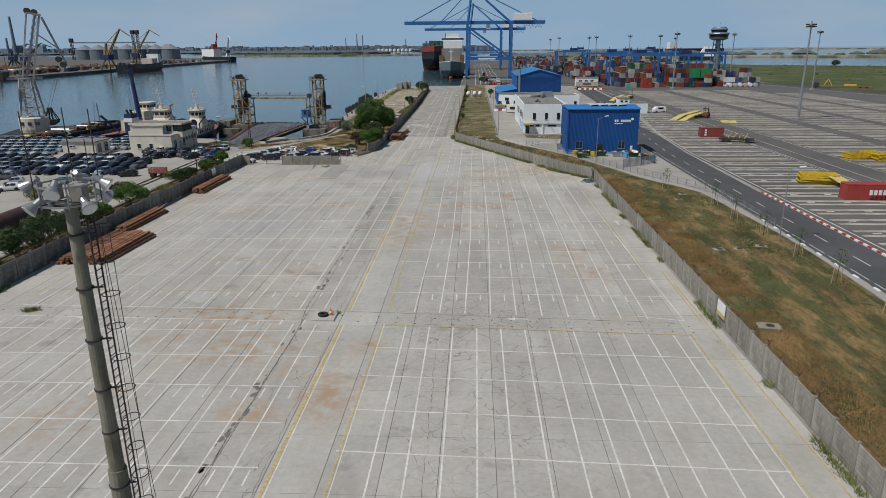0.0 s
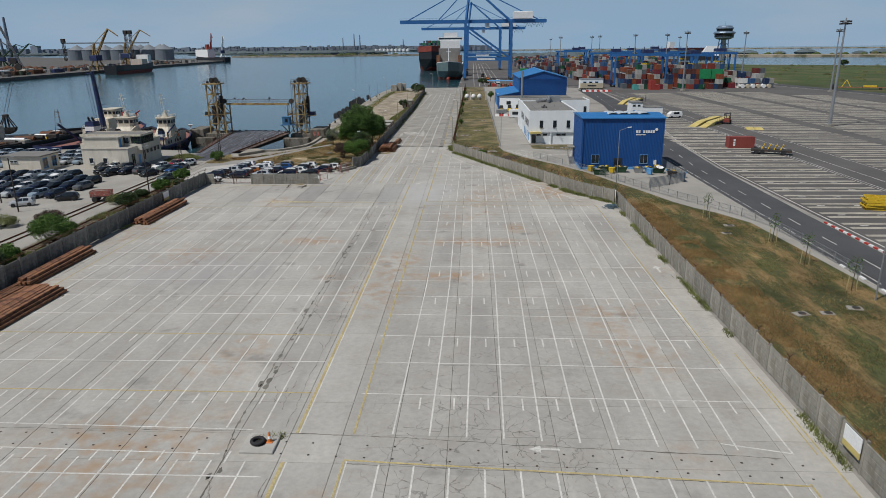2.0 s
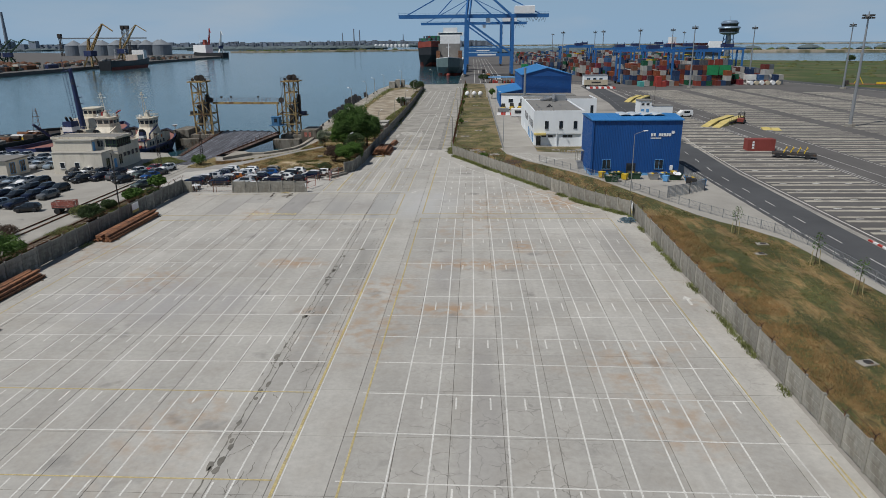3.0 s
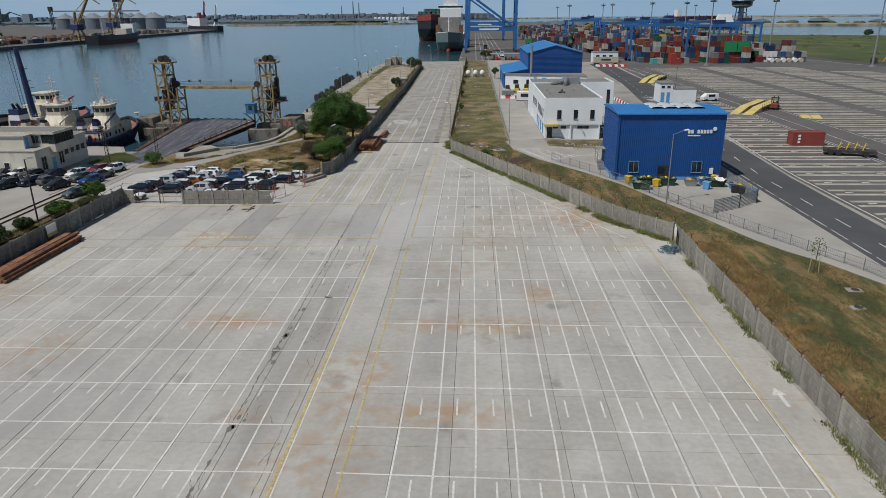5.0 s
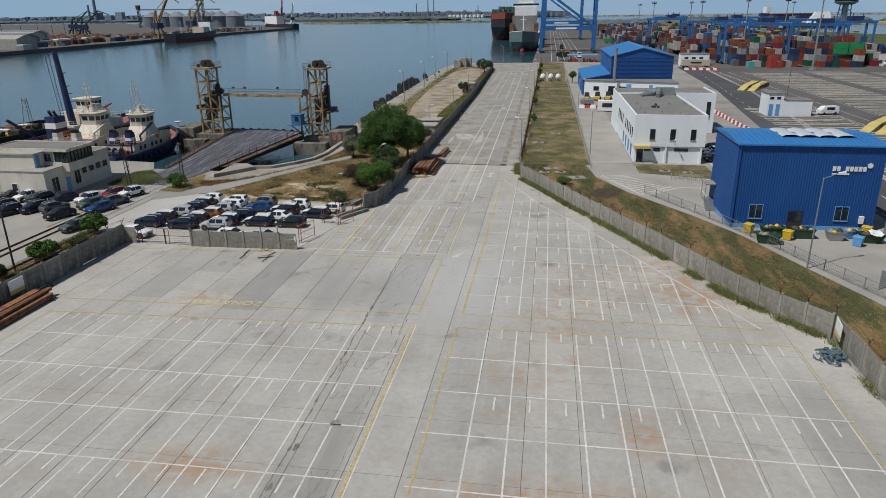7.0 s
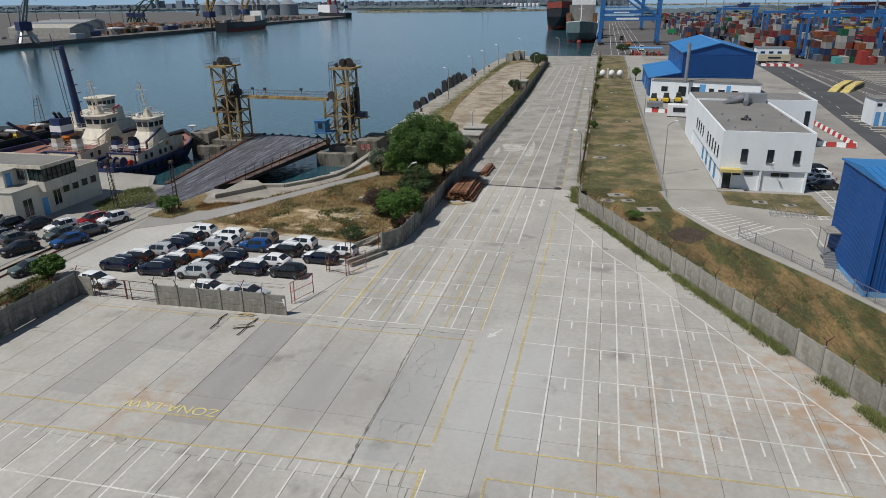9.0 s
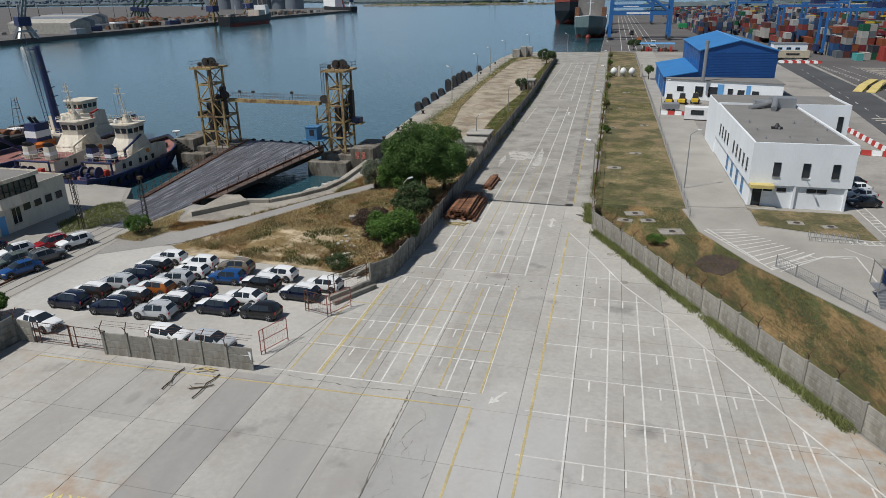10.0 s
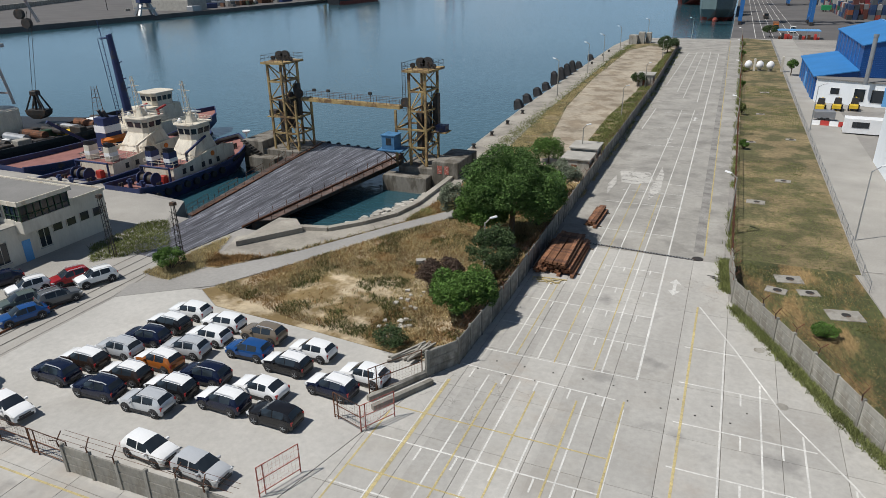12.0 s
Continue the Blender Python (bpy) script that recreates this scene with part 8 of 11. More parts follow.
def container_shape(L, W=2.44, H=2.59):
    """A freight container with corrugated sides, corner posts and door bars; long side along y."""
    s = Shape()
    w, p = W / 2, 0.16
    s.box(-w + 0.04, 0.04, 0.12, w - 0.04, L - 0.04, H - 0.06)
    for x in (-w, w - p):
        for y in (0, L - p):
            s.box(x, y, 0, x + p, y + p, H)
    for y in (0, L - p):
        s.box(-w + p, y, 0, w - p, y + p, p).box(-w + p, y, H - p, w - p, y + p, H)
    for x in (-w, w - 0.1):
        s.box(x, p, 0, x + 0.1, L - p, 0.14).box(x, p, H - 0.1, x + 0.1, L - p, H)
    n = int(L / 0.6)
    for k in range(n):
        y = 0.3 + (L - 0.6) * k / n
        s.box(-w + 0.01, y, 0.14, -w + 0.04, y + 0.28, H - 0.1).box(w - 0.04, y, 0.14, w - 0.01, y + 0.28, H - 0.1)
    for x in (-0.8, -0.3, 0.3, 0.8):
        s.box(x - 0.03, -0.02, 0.2, x + 0.03, 0.04, H - 0.2)
    return s


BOX20 = fix_normals(container_shape(6.06).mesh("container"))
BOX40 = fix_normals(container_shape(12.19).mesh("container"))
for me in (BOX20, BOX40):
    me.materials.append(M["boxes"])
far_boxes = Shape()
made = 0
BLOCKS = ((84.5, 92), (96.5, 122.5), (128.5, 151), (156, 178))
for bi, (xa, xb) in enumerate(BLOCKS):
    y = (442, 398, 396, 402)[bi]
    bay = 0
    while y < 880:
        long_ = rng.random() < 0.35 and bay > 2
        L = 12.19 if long_ else 6.06
        x = xa
        top_bay = rng.choice((2, 3, 3, 4))
        while x < xb:
            if bay == 0 and bi == 1 and x < 104:
                x += 2.62
                continue
            tiers = max(0, min(5, top_bay + rng.choice((-3, -2, -1, 0, 0, 1))))
            if bay == 0:
                tiers = min(tiers, rng.choice((1, 2, 3, 3)))
            for k in range(tiers):
                if made < 280 and bay < 4:
                    solid("container", BOX40 if long_ else BOX20, None, "stacked painted steel freight container", "container", "stacked containers", m=pose(x + 1.2, y, 2.6 * k))
                    made += 1
                elif k >= tiers - 3:
                    far_boxes.box(x, y, 2.6 * k, x + 2.44, y + L, 2.6 * k + 2.57)
            x += 2.62
        y += L + (0.5 if bay % 2 else 1.4)
        bay += 1
for i in range(9):
    for j in range(60):
        x, y = 46 + 2.7 * (i % 9), 560 + 6.6 * j
        for k in range(rng.choice((0, 1, 2, 3, 3, 4))):
            far_boxes.box(x + 14, y, 2.6 * k, x + 16.44, y + 6.06, 2.6 * k + 2.57)
for i in range(70):
    x, y = 186 + rng.random() * 110, 560 + rng.random() * 420
    if x < 190 + (y - 560) * 0.22:
        for k in range(rng.choice((1, 2, 3, 4))):
            far_boxes.box(x, y, 2.6 * k, x + 2.44, y + 12.2, 2.6 * k + 2.57)
solid("container_rows", far_boxes, M["boxes_far"], "long rows of stacked freight containers in many colours", "containers", kind="stuff")
white_box = mat("white_container_paint", (0.66, 0.66, 0.63), 0.6, var=0.15, big=0.4, fine=5, streak=0.3)
teal_box = mat("teal_container_paint", (0.09, 0.34, 0.32), 0.6, var=0.12, big=0.4, fine=5)
green_box = mat("green_container_paint", (0.02, 0.24, 0.09), 0.6, var=0.12, big=0.4, fine=5)
red_box = mat("red_container_paint", (0.34, 0.05, 0.04), 0.6, var=0.14, big=0.4, fine=5, streak=0.3)
brick_box = mat("brick_red_container_paint", (0.25, 0.055, 0.045), 0.6, var=0.14, big=0.4, fine=5, streak=0.3)
cream_box = mat("cream_container_paint", (0.52, 0.46, 0.34), 0.6, var=0.14, big=0.4, fine=5, streak=0.3)


def lone_box(x, y, z, yaw, L, paint, lab, bars=0):
    base = container_shape(L)
    c = thing("container", lab, "container", m=pose(x, y, z, 0, 0, yaw))
    part("body", base, paint, c)
    if bars:
        s = Shape()
        for k in range(bars):
            s.box(1.235, L * 0.22 + k * L * 0.6 / bars, 1.0, 1.25, L * 0.22 + (k + 0.7) * L * 0.6 / bars, 1.75)
        part("name_bar", s, M["white"], c, "white name bars")
    return c


red_c = lone_box(84.2, 101.0, 0, 88, 12.19, red_box, "red freight container with white name bars on open ground")
c_ = lone_box(79.4, 177.8, 0, 90, 6.06, brick_box, "brick-red freight container standing alone on open ground")
part("name_bar", Shape().box(-1.25, 4.6, 0.5, -1.235, 5.1, 0.95).box(-1.25, 4.6, 1.1, -1.235, 5.1, 1.55).box(-1.25, 4.6, 1.7, -1.235, 5.1, 2.15), M["white"], c_, "white name bars")
# the red one's name stands on the side that faces the road
nb = Shape()
for k in range(7):
    nb.box(75.2 + 0.72 * k, 99.62, 0.95, 75.7 + 0.72 * k, 99.66, 1.75)
part("name_bar", nb, M["white"], red_c, "white painted name bars", m=red_c.matrix_basis.inverted())
for x, y, p_, lb in ((101.5, 393, teal_box, "teal"), (110, 391, red_box, "red"), (112.6, 391, red_box, "red"), (110, 397.4, red_box, "red")):
    lone_box(x, y, 0, 0, 6.06, p_, lb + " freight container in front of the stacks")
lone_box(110, 391, 2.6, 0, 6.06, red_box, "red freight container stacked on another")
for k in range(4):
    lone_box(151 - 6.5 * (k % 2), 404, 2.6 * (2 + k // 2), 90, 6.06, green_box, "green freight container high on a stack")
for k in range(6):
    lone_box(162 + 2.9 * k, 404, 0, 0, 6.06, white_box, "white tank container in front of the stacks")
    solid("tank", Shape().tube((162 + 2.9 * k, 400.4, 1.1), (162 + 2.9 * k, 403.9, 1.1), 1.1, n=16), (M["white"], cream_box)[k % 2], "round white tank end of a tank container", "tank")
for x in (163, 171):
    lone_box(x + 3, 406, 2.6, 90, 6.06, white_box, "white reefer container on a stack")
tr = thing("container_trailer", "cream freight container on a road trailer", "trailer")
part("box", container_shape(12.19), cream_box, tr, "cream container", m=pose(82.5, 390.5, 1.3, 0, 0, 90))
part("chassis", Shape().box(70, 389.6, 0.9, 82.6, 391.4, 1.29), M["dark"], tr)
for x in (71.5, 72.9, 81.4):
    part("wheel", Shape().tube((x, 389.3, 0.5), (x, 391.7, 0.5), 0.5, n=12), M["rubber"], tr)
part("name_bar", Shape().box(74.0, 389.2, 2.4, 78.8, 389.25, 3.0), M["black"], tr)

# ---- big ships at the quay ----
sh = thing("feeder_ship", "grey feeder container ship with white bow moored at the quay", "ship", m=pose(-8.8, 712, -2.2, 0, 0, 180))
rr = hull(150, 21, 11.2, -1, 0.16, sheer=3.0)
part("hull", Shape().loft(rr, closed=False, caps=False).add(rr[0], [tuple(range(6))]), M["hull_grey"], sh, "pale grey-green hull")
part("red_bottom", Shape().loft([[(r[2][0] + 0.45 * (r[1][0] - r[2][0]) - 0.12, r[2][1] + 0.45 * (r[1][1] - r[2][1]) + 0.2, 2.0), (r[2][0] - 0.12, r[2][1] + 0.2, -1), (r[3][0] + 0.12, r[3][1] + 0.2, -1), (r[3][0] + 0.45 * (r[4][0] - r[3][0]) + 0.12, r[3][1] + 0.45 * (r[4][1] - r[3][1]) + 0.2, 2.0)] for r in rr], closed=False, caps=False), M["hull_red"], sh)
part("bulb", Shape().loft([[(1.6 * s_ * math.cos(a), y, 0.6 + 1.8 * s_ * math.sin(a)) for a in [math.pi * q / 5 for q in range(10)]] for y, s_ in ((136, 0.9), (146, 1.0), (150, 0.9), (152, 0.4))]), M["hull_red"], sh, "orange-red bulbous bow")
part("foredeck", Shape().loft([[(r[0][0] * 0.97, r[0][1], r[0][2] - 0.6), (r[5][0] * 0.97, r[5][1], r[5][2] - 0.6)] for r in rr], closed=False, caps=False), M["white"], sh)
part("bow_bulwark", Shape().loft([[(r[0][0] * 0.98, r[0][1], r[0][2] - 2.5), (r[0][0] * 1.0, r[0][1], r[0][2] + 0.4)] for r in rr[10:]], closed=False, caps=False).loft([[(r[5][0] * 0.98, r[5][1], r[5][2] - 2.5), (r[5][0], r[5][1], r[5][2] + 0.4)] for r in rr[10:]], closed=False, caps=False), M["white"], sh)
part("hatch_wall", Shape().box(-8.8, 112, 10.5, 8.8, 122, 24.5), M["roof"], sh, "grey breakwater and hatch wall")
part("bridge_house", Shape().box(-8.5, 88, 11, 8.5, 98, 31).box(-10.8, 89, 31, 10.8, 96, 33.6).box(-6, 90, 33.6, 6, 95, 37.5), M["white"], sh, "white bridge house")
part("bridge_pane", Shape().box(-10, 96.01, 31.8, 10, 96.08, 33.2), M["glass"], sh)
part("foremast", Shape().beam((0, 138, 14), (0, 138, 26), 0.6).beam((-2, 138, 22), (2, 138, 22), 0.3), M["white"], sh)
for x in (-9, 9):
    part("deck_box", Shape().box(x - 1.5, 112, 12, x + 1.5, 128, 19), M["rust_lt"], sh)
sh2 = thing("container_ship", "large black-hulled container ship with red band behind the feeder", "ship", m=pose(-34, 1010, -2.2, 0, 0, 180))
rr = hull(250, 34, 22, -1, 0.13, sheer=4.0)
part("hull", Shape().loft(rr, closed=False, caps=False).add(rr[0], [tuple(range(6))]), M["hull_black"], sh2, "black hull")
part("red_bottom", Shape().loft([[(r[2][0] + 0.45 * (r[1][0] - r[2][0]) - 0.15, r[2][1] + 0.45 * (r[1][1] - r[2][1]) + 0.3, 4.4), (r[2][0] - 0.15, r[2][1] + 0.3, -1), (r[3][0] + 0.15, r[3][1] + 0.3, -1), (r[3][0] + 0.45 * (r[4][0] - r[3][0]) + 0.15, r[3][1] + 0.45 * (r[4][1] - r[3][1]) + 0.3, 4.4)] for r in rr], closed=False, caps=False), M["hull_red"], sh2)
part("red_band", Shape().loft([[(r[0][0] * 1.01, r[0][1] + 0.3, r[0][2] - 5), (r[0][0] * 1.01, r[0][1] + 0.3, r[0][2] + 0.8)] for r in rr[9:]], closed=False, caps=False).loft([[(r[5][0] * 1.01, r[5][1] + 0.3, r[5][2] - 5), (r[5][0] * 1.01, r[5][1] + 0.3, r[5][2] + 0.8)] for r in rr[9:]], closed=False, caps=False), M["hull_red"], sh2, "rust-red bow band")
part("deck", Shape().loft([[(r[0][0] * 0.97, r[0][1], r[0][2] - 0.6), (r[5][0] * 0.97, r[5][1], r[5][2] - 0.6)] for r in rr], closed=False, caps=False), M["deck_red"], sh2)
cg = Shape()
for i in range(12):
    for j in range(3):
        for k in range(rng.choice((2, 3, 4))):
            cg.box(-15 + 2.5 * i, 190 + 13 * j, 22 + 2.6 * k, -12.6 + 2.5 * i, 202 + 13 * j, 24.5 + 2.6 * k)
tagged(part("deck_cargo", cg, island_colours("deck_cargo_paint", [(0.03, 0.16, 0.09), (0.05, 0.12, 0.16), (0.04, 0.19, 0.12), (0.16, 0.05, 0.04), (0.05, 0.06, 0.08)]), sh2), kind="stuff")

# ---- control tower ----
ct = thing("control_tower", "port control tower with round glazed head on a steel stem", "tower", m=pose(262, 720, 0))
part("stem", Shape().turned((0, 0, 0), [(2.6, 0), (2.4, 28)], 12), M["steel"], ct)
lg = Shape()
for k in range(4):
    a = math.pi / 4 + k * math.pi / 2
    lg.beam((7 * math.cos(a), 7 * math.sin(a), 0), (4.5 * math.cos(a), 4.5 * math.sin(a), 28), 0.6)
    b_ = a + math.pi / 2
    for z in (7, 14, 21):
        lg.beam((6 * math.cos(a), 6 * math.sin(a), z), (5.6 * math.cos(b_), 5.6 * math.sin(b_), z + 3), 0.3)
part("lattice_leg", lg, M["crane_blue"], ct)
TOWER = mat("blue_grey_tower_metal", (0.20, 0.27, 0.36), 0.4, 0.3, var=0.12, big=0.3, fine=3, bump=0.0)
part("head", Shape().turned((0, 0, 27.5), [(5, 0), (8.0, 1.2), (9.2, 2.0), (9.2, 2.6)], 24), TOWER, ct)
part("window_band", Shape().turned((0, 0, 30.1), [(9.0, 0), (9.5, 3.2)], 24), M["glass"], ct, "dark window band")
part("rim", Shape().turned((0, 0, 33.3), [(10.2, 0), (10.4, 0.6), (9.8, 1.6), (8.2, 2.0)], 24), TOWER, ct)
part("upper_window_band", Shape().turned((0, 0, 35.3), [(7.4, 0), (8.0, 2.6)], 24), M["glass"], ct)
part("cap", Shape().turned((0, 0, 37.9), [(8.4, 0), (8.4, 0.8), (7.0, 1.6), (6.6, 2.6), (5.5, 2.9)], 24), TOWER, ct)
part("aerial", Shape().beam((0, 0, 40.5), (0, 0, 45), 0.2), M["steel"], ct)


# ---- container ground: concrete strips and paint ----
lotline = Shape()
for bi, (xa, xb, ya, yb) in enumerate(((63.2, 81.0, 24, 262), (93.0, 112.0, 60, 372), (117.5, 136.5, 110, 378), (141, 160, 160, 372), (164, 180, 215, 350))):
    st = thing("strip_field", "rows of pale concrete bearing strips for container stacks", "paving", kind="structure")
    me = fix_normals(Shape().cbox(0, 0, -0.1, xb - xa, 0.85, 0.05, 0.03).mesh("strip"))
    n = int((yb - ya) / 6.05)
    for k in range(n):
        y = ya + 0.05 + 6.05 * k
        part("strip", me, M["strip"], st, m=pose(xa, y, 0))
        part("strip", me, M["strip"], st, m=pose(xa, y + 2.3, rng.uniform(-0.01, 0.0)))
        if bi == 0:
            for q in range(3):
                x = xa + 2.5 + 5.6 * q
                lotline.obox((x, y + 1.75, 0.004), (1.2, 0.3, 0.006), 8)
for x in (81.6, 82.4, 86.2, 92.2):
    lotline.line(x, 20, x, 372, 0.16, 0.006)
lotline.line(62.2, -20, 62.6, 150, 0.22, 0.006)
lotline.line(62.6, 150, 64.9, 190, 0.22, 0.006)
lotline.line(64.9, 190, 71.4, 240, 0.22, 0.006)
for k in range(40):
    y = -20 + 9.6 * k
    x = 57.2 if y < 150 else 57.2 + (y - 150) * 0.075
    lotline.line(x, y, x + (0 if y < 150 else 0.3), y + 3.6, 0.15, 0.006)
for k in range(90):
    y = -20 + 2.4 * k
    if y < 160:
        lotline.line(54.4, y, 54.4, y + (1.4 if k % 2 else 2.4), 0.12, 0.006)
for k in range(12):
    u = k / 11
    lotline.line(19.6 + 5.1 * u, 173.7 - 10.9 * u, 23.8 + 5.8 * u, 174.7 - 7.0 * u, 0.16, 0.008)
lotline.line(19.6, 173.7, 24.7, 162.8, 0.14, 0.011)
lotline.line(24.6, 162.4, 30.8, 167.4, 0.16, 0.014)
lotline.line(30.8, 167.35, 33.5, 167.35, 0.14, 0.011)
lotline.line(31.6, 172.6, 36.4, 172.6, 0.14, 0.011)
lotline.line(33.6, 170.5, 36.6, 166.0, 0.12, 0.014)
solid("lot_lines", lotline, M["white_paint"], "white road lines and stencils on dark paving", "marking", kind="structure")
for x in (12.0, 15.5, 19.0, 22.5, 26, 29.5):
    lt = Shape().line(x, 436, x - 1, 1000, 0.25, 0.01)
    solid("apron_line", lt, M["white_paint"], "white lane line on the quay apron", "marking", kind="structure")

# red and white kerb and barriers
kerb = thing("striped_kerb", "red and white painted concrete kerb beside a road", "kerb", kind="structure")
k_me = fix_normals(Shape().cbox(0, 0, 0, 0.26, 0.98, 0.22, 0.04).mesh("kerb_stone"))
k_red, k_wht = k_me.copy(), k_me
k_red.materials.append(M["red"])
k_wht.materials.append(M["white"])
for k in range(96):
    part("kerb_stone", k_red if k % 2 else k_wht, None, kerb, m=pose(60.95, 10 + 1.0 * k, -0.02))
kw = thing("kerb_line", "broken white painted kerb along a verge", "kerb", kind="structure")
for k in range(34):
    part("kerb_stone", k_wht if k % 2 == 0 else fix_normals(Shape().cbox(0, 0, 0, 0.3, 1.95, 0.14, 0.05).mesh("kerb_stone")), M["pavement"], kw, m=pose(53.3 if k < 20 else 53.3, 22 + 2.0 * k, -0.02))


def barrier_row(x0, y0, x1, y1, lab):
    b = thing("plastic_barrier_row", lab, "barrier")
    n = max(1, round(math.hypot(x1 - x0, y1 - y0) / 1.5))
    ang = math.degrees(math.atan2(y1 - y0, x1 - x0))
    s = Shape()
    s.loft([[(x, -0.3, 0), (x, 0.3, 0), (x, 0.22, 0.25), (x, 0.1, 0.85), (x, -0.1, 0.85), (x, -0.22, 0.25)] for x in (0.02, 1.46)])
    me = fix_normals(s.mesh("barrier"))
    mr = me.copy()
    mr.materials.append(M["red"])
    me.materials.append(M["white"])
    for k in range(n):
        part("barrier", mr if k % 2 else me, None, b, m=pose(x0 + (x1 - x0) * k / n, y0 + (y1 - y0) * k / n, 0, 0, 0, ang))


barrier_row(19.4, 255.2, 25.4, 254.6, "row of red and white plastic road barriers on a lane")
barrier_row(48.2, 219.6, 54.4, 218.3, "red and white plastic barriers beside a road")
barrier_row(54.6, 219.0, 53.6, 251.0, "long row of red and white plastic barriers along a road")
for k in range(3):
    barrier_row(70.5, 384 - 1.4 * k, 85, 383.4 - 1.4 * k, "stored rows of red and white plastic barriers")


# ---- lamp posts ----
def street_lamp(x, y, h, arm, ang, lab, m_="steel", group="street lamps", r=0.09):
    t = thing("street_lamp", lab, "lamp", group, m=pose(x, y, 0, 0, 0, ang))
    part("pole", Shape().tube((0, 0, -0.1), (0, 0, h), r, r * 0.55, 8), M[m_], t)
    if arm:
        part("arm", Shape().tube((0, 0, h - 0.1), (arm, 0, h + 0.35), r * 0.5, n=6), M[m_], t)
    hd = part("lamp_head", Shape().loft([[(arm, -0.12, h + 0.3), (arm, 0.12, h + 0.3), (arm, 0.1, h + 0.42), (arm, -0.1, h + 0.42)], [(arm + 0.75, -0.16, h + 0.36), (arm + 0.75, 0.16, h + 0.36), (arm + 0.75, 0.1, h + 0.5), (arm + 0.75, -0.1, h + 0.5)]]), M["white"], t, "grey lamp head")
    return t


street_lamp(37.9, 134.6, 9.6, 1.6, 20, "tall grey street lamp with one arm beside a fence")
street_lamp(51.2, 76.2, 9.3, 1.2, 0, "tall grey street lamp beside a road")
street_lamp(50.6, 20.0, 9.3, 1.2, 0, "tall grey street lamp beside a road")
street_lamp(19.0, 192.0, 7.8, 1.2, 40, "grey lamp post beside a service lane")
street_lamp(18.9, 250.0, 7.8, 1.2, 40, "grey lamp post beside a service lane")
for y in (189, 240, 292, 345, 395):
    street_lamp(6.2, y, 6.6, 0.7, 150, "old concrete lamp post along a mesh fence", "concrete", r=0.13)
for x, y in ((-16.4, 171.2), (-15.3, 212.6), (-15.3, 251.6), (-15.4, 289.4), (-17.6, 352)):
    street_lamp(x, y, 5.6 if y > 180 else 4.6, 0.6, 50, "thin concrete lamp post behind a wall", "concrete", r=0.12)
for x, y in ((-33.2, 270.2), (-34.0, 309.7), (-34.4, 336.6), (-34.5, 371), (-30, 415), (-13, 424)):
    street_lamp(x, y, 8.2, 0.9, 160, "lamp post on the quay edge", "concrete", r=0.13)


def lattice_post(x, y, h, lab, lean=0.0):
    t = thing("lattice_post", lab, "pole")
    s = Shape()
    w = 0.3
    for a, b in ((-w, -w), (w, -w), (0, w)):
        s.beam((x + a, y + b, -0.1), (x + a * 0.5 + lean, y + b * 0.5, h), 0.07)
    for k in range(int(h / 0.6)):
        z = 0.6 * k
        s.beam((x - w, y - w, z), (x + w, y - w, z + 0.5), 0.04).beam((x + w, y - w, z), (x, y + w, z + 0.5), 0.04).beam((x - w, y - w, z + 0.5), (x, y + w, z), 0.04)
    part("post", s, M["dark"], t)
    part("lamp_box", Shape().obox((x + lean, y, h + 0.15), (0.5, 0.5, 0.35)), M["dark"], t)


lattice_post(-45.3, 160.0, 6.5, "thin dark lattice post with lamp beside the ramp")
lattice_post(-54.0, 159.2, 6.5, "thin dark lattice post beside the dock office", -0.4)
for x, y in ((-44.3, 123.4), (-60, 112), (-67, 118), (-72, 104)):
    t = thing("wooden_pole", "thin dark pole with lamp beside railway tracks", "pole")
    part("pole", Shape().tube((x, y, -0.1), (x, y, 8.5), 0.11, 0.08, 7), M["dark"], t)
    part("lamp", Shape().beam((x, y, 8.4), (x + 0.7, y, 8.7), 0.07).obox((x + 0.8, y, 8.7), (0.5, 0.2, 0.14)), M["steel"], t)


def high_mast(x, y, h=30.0, n=8):
    t = thing("high_mast", "tall grey high-mast floodlight pole on container ground", "lamp", "high masts", m=pose(x, y, 0))
    part("pole", Shape().tube((0, 0, 0), (0, 0, h), 0.5, 0.2, 12), M["steel"], t)
    part("base", Shape().cbox(-1, -1, -0.1, 1, 1, 0.9, 0.1), M["concrete"], t)
    hd = part("lamp_ring", Shape().turned((0, 0, h - 0.5), [(0.4, 0), (1.0, 0.1), (1.0, 0.3), (0.4, 0.4)], 12).tube((0, 0, h - 0.4), (0, 0, h + 0.9), 0.2, n=6), M["steel"], t)
    for k in range(n):
        a = 2 * math.pi * k / n
        part("floodlight", Shape().obox((1.2 * math.cos(a), 1.2 * math.sin(a), h - (0.75 if k % 2 else 0.1)), (0.75, 0.5, 0.45), math.degrees(a)), M["dark"], hd)


for x, y in ((118.2, 218.8), (192.5, 366), (123.2, 381.7), (170, 425), (118, 475), (140, 480), (102, 515), (80, 562), (90, 722), (104, 560), (204, 670)):
    high_mast(x, y)

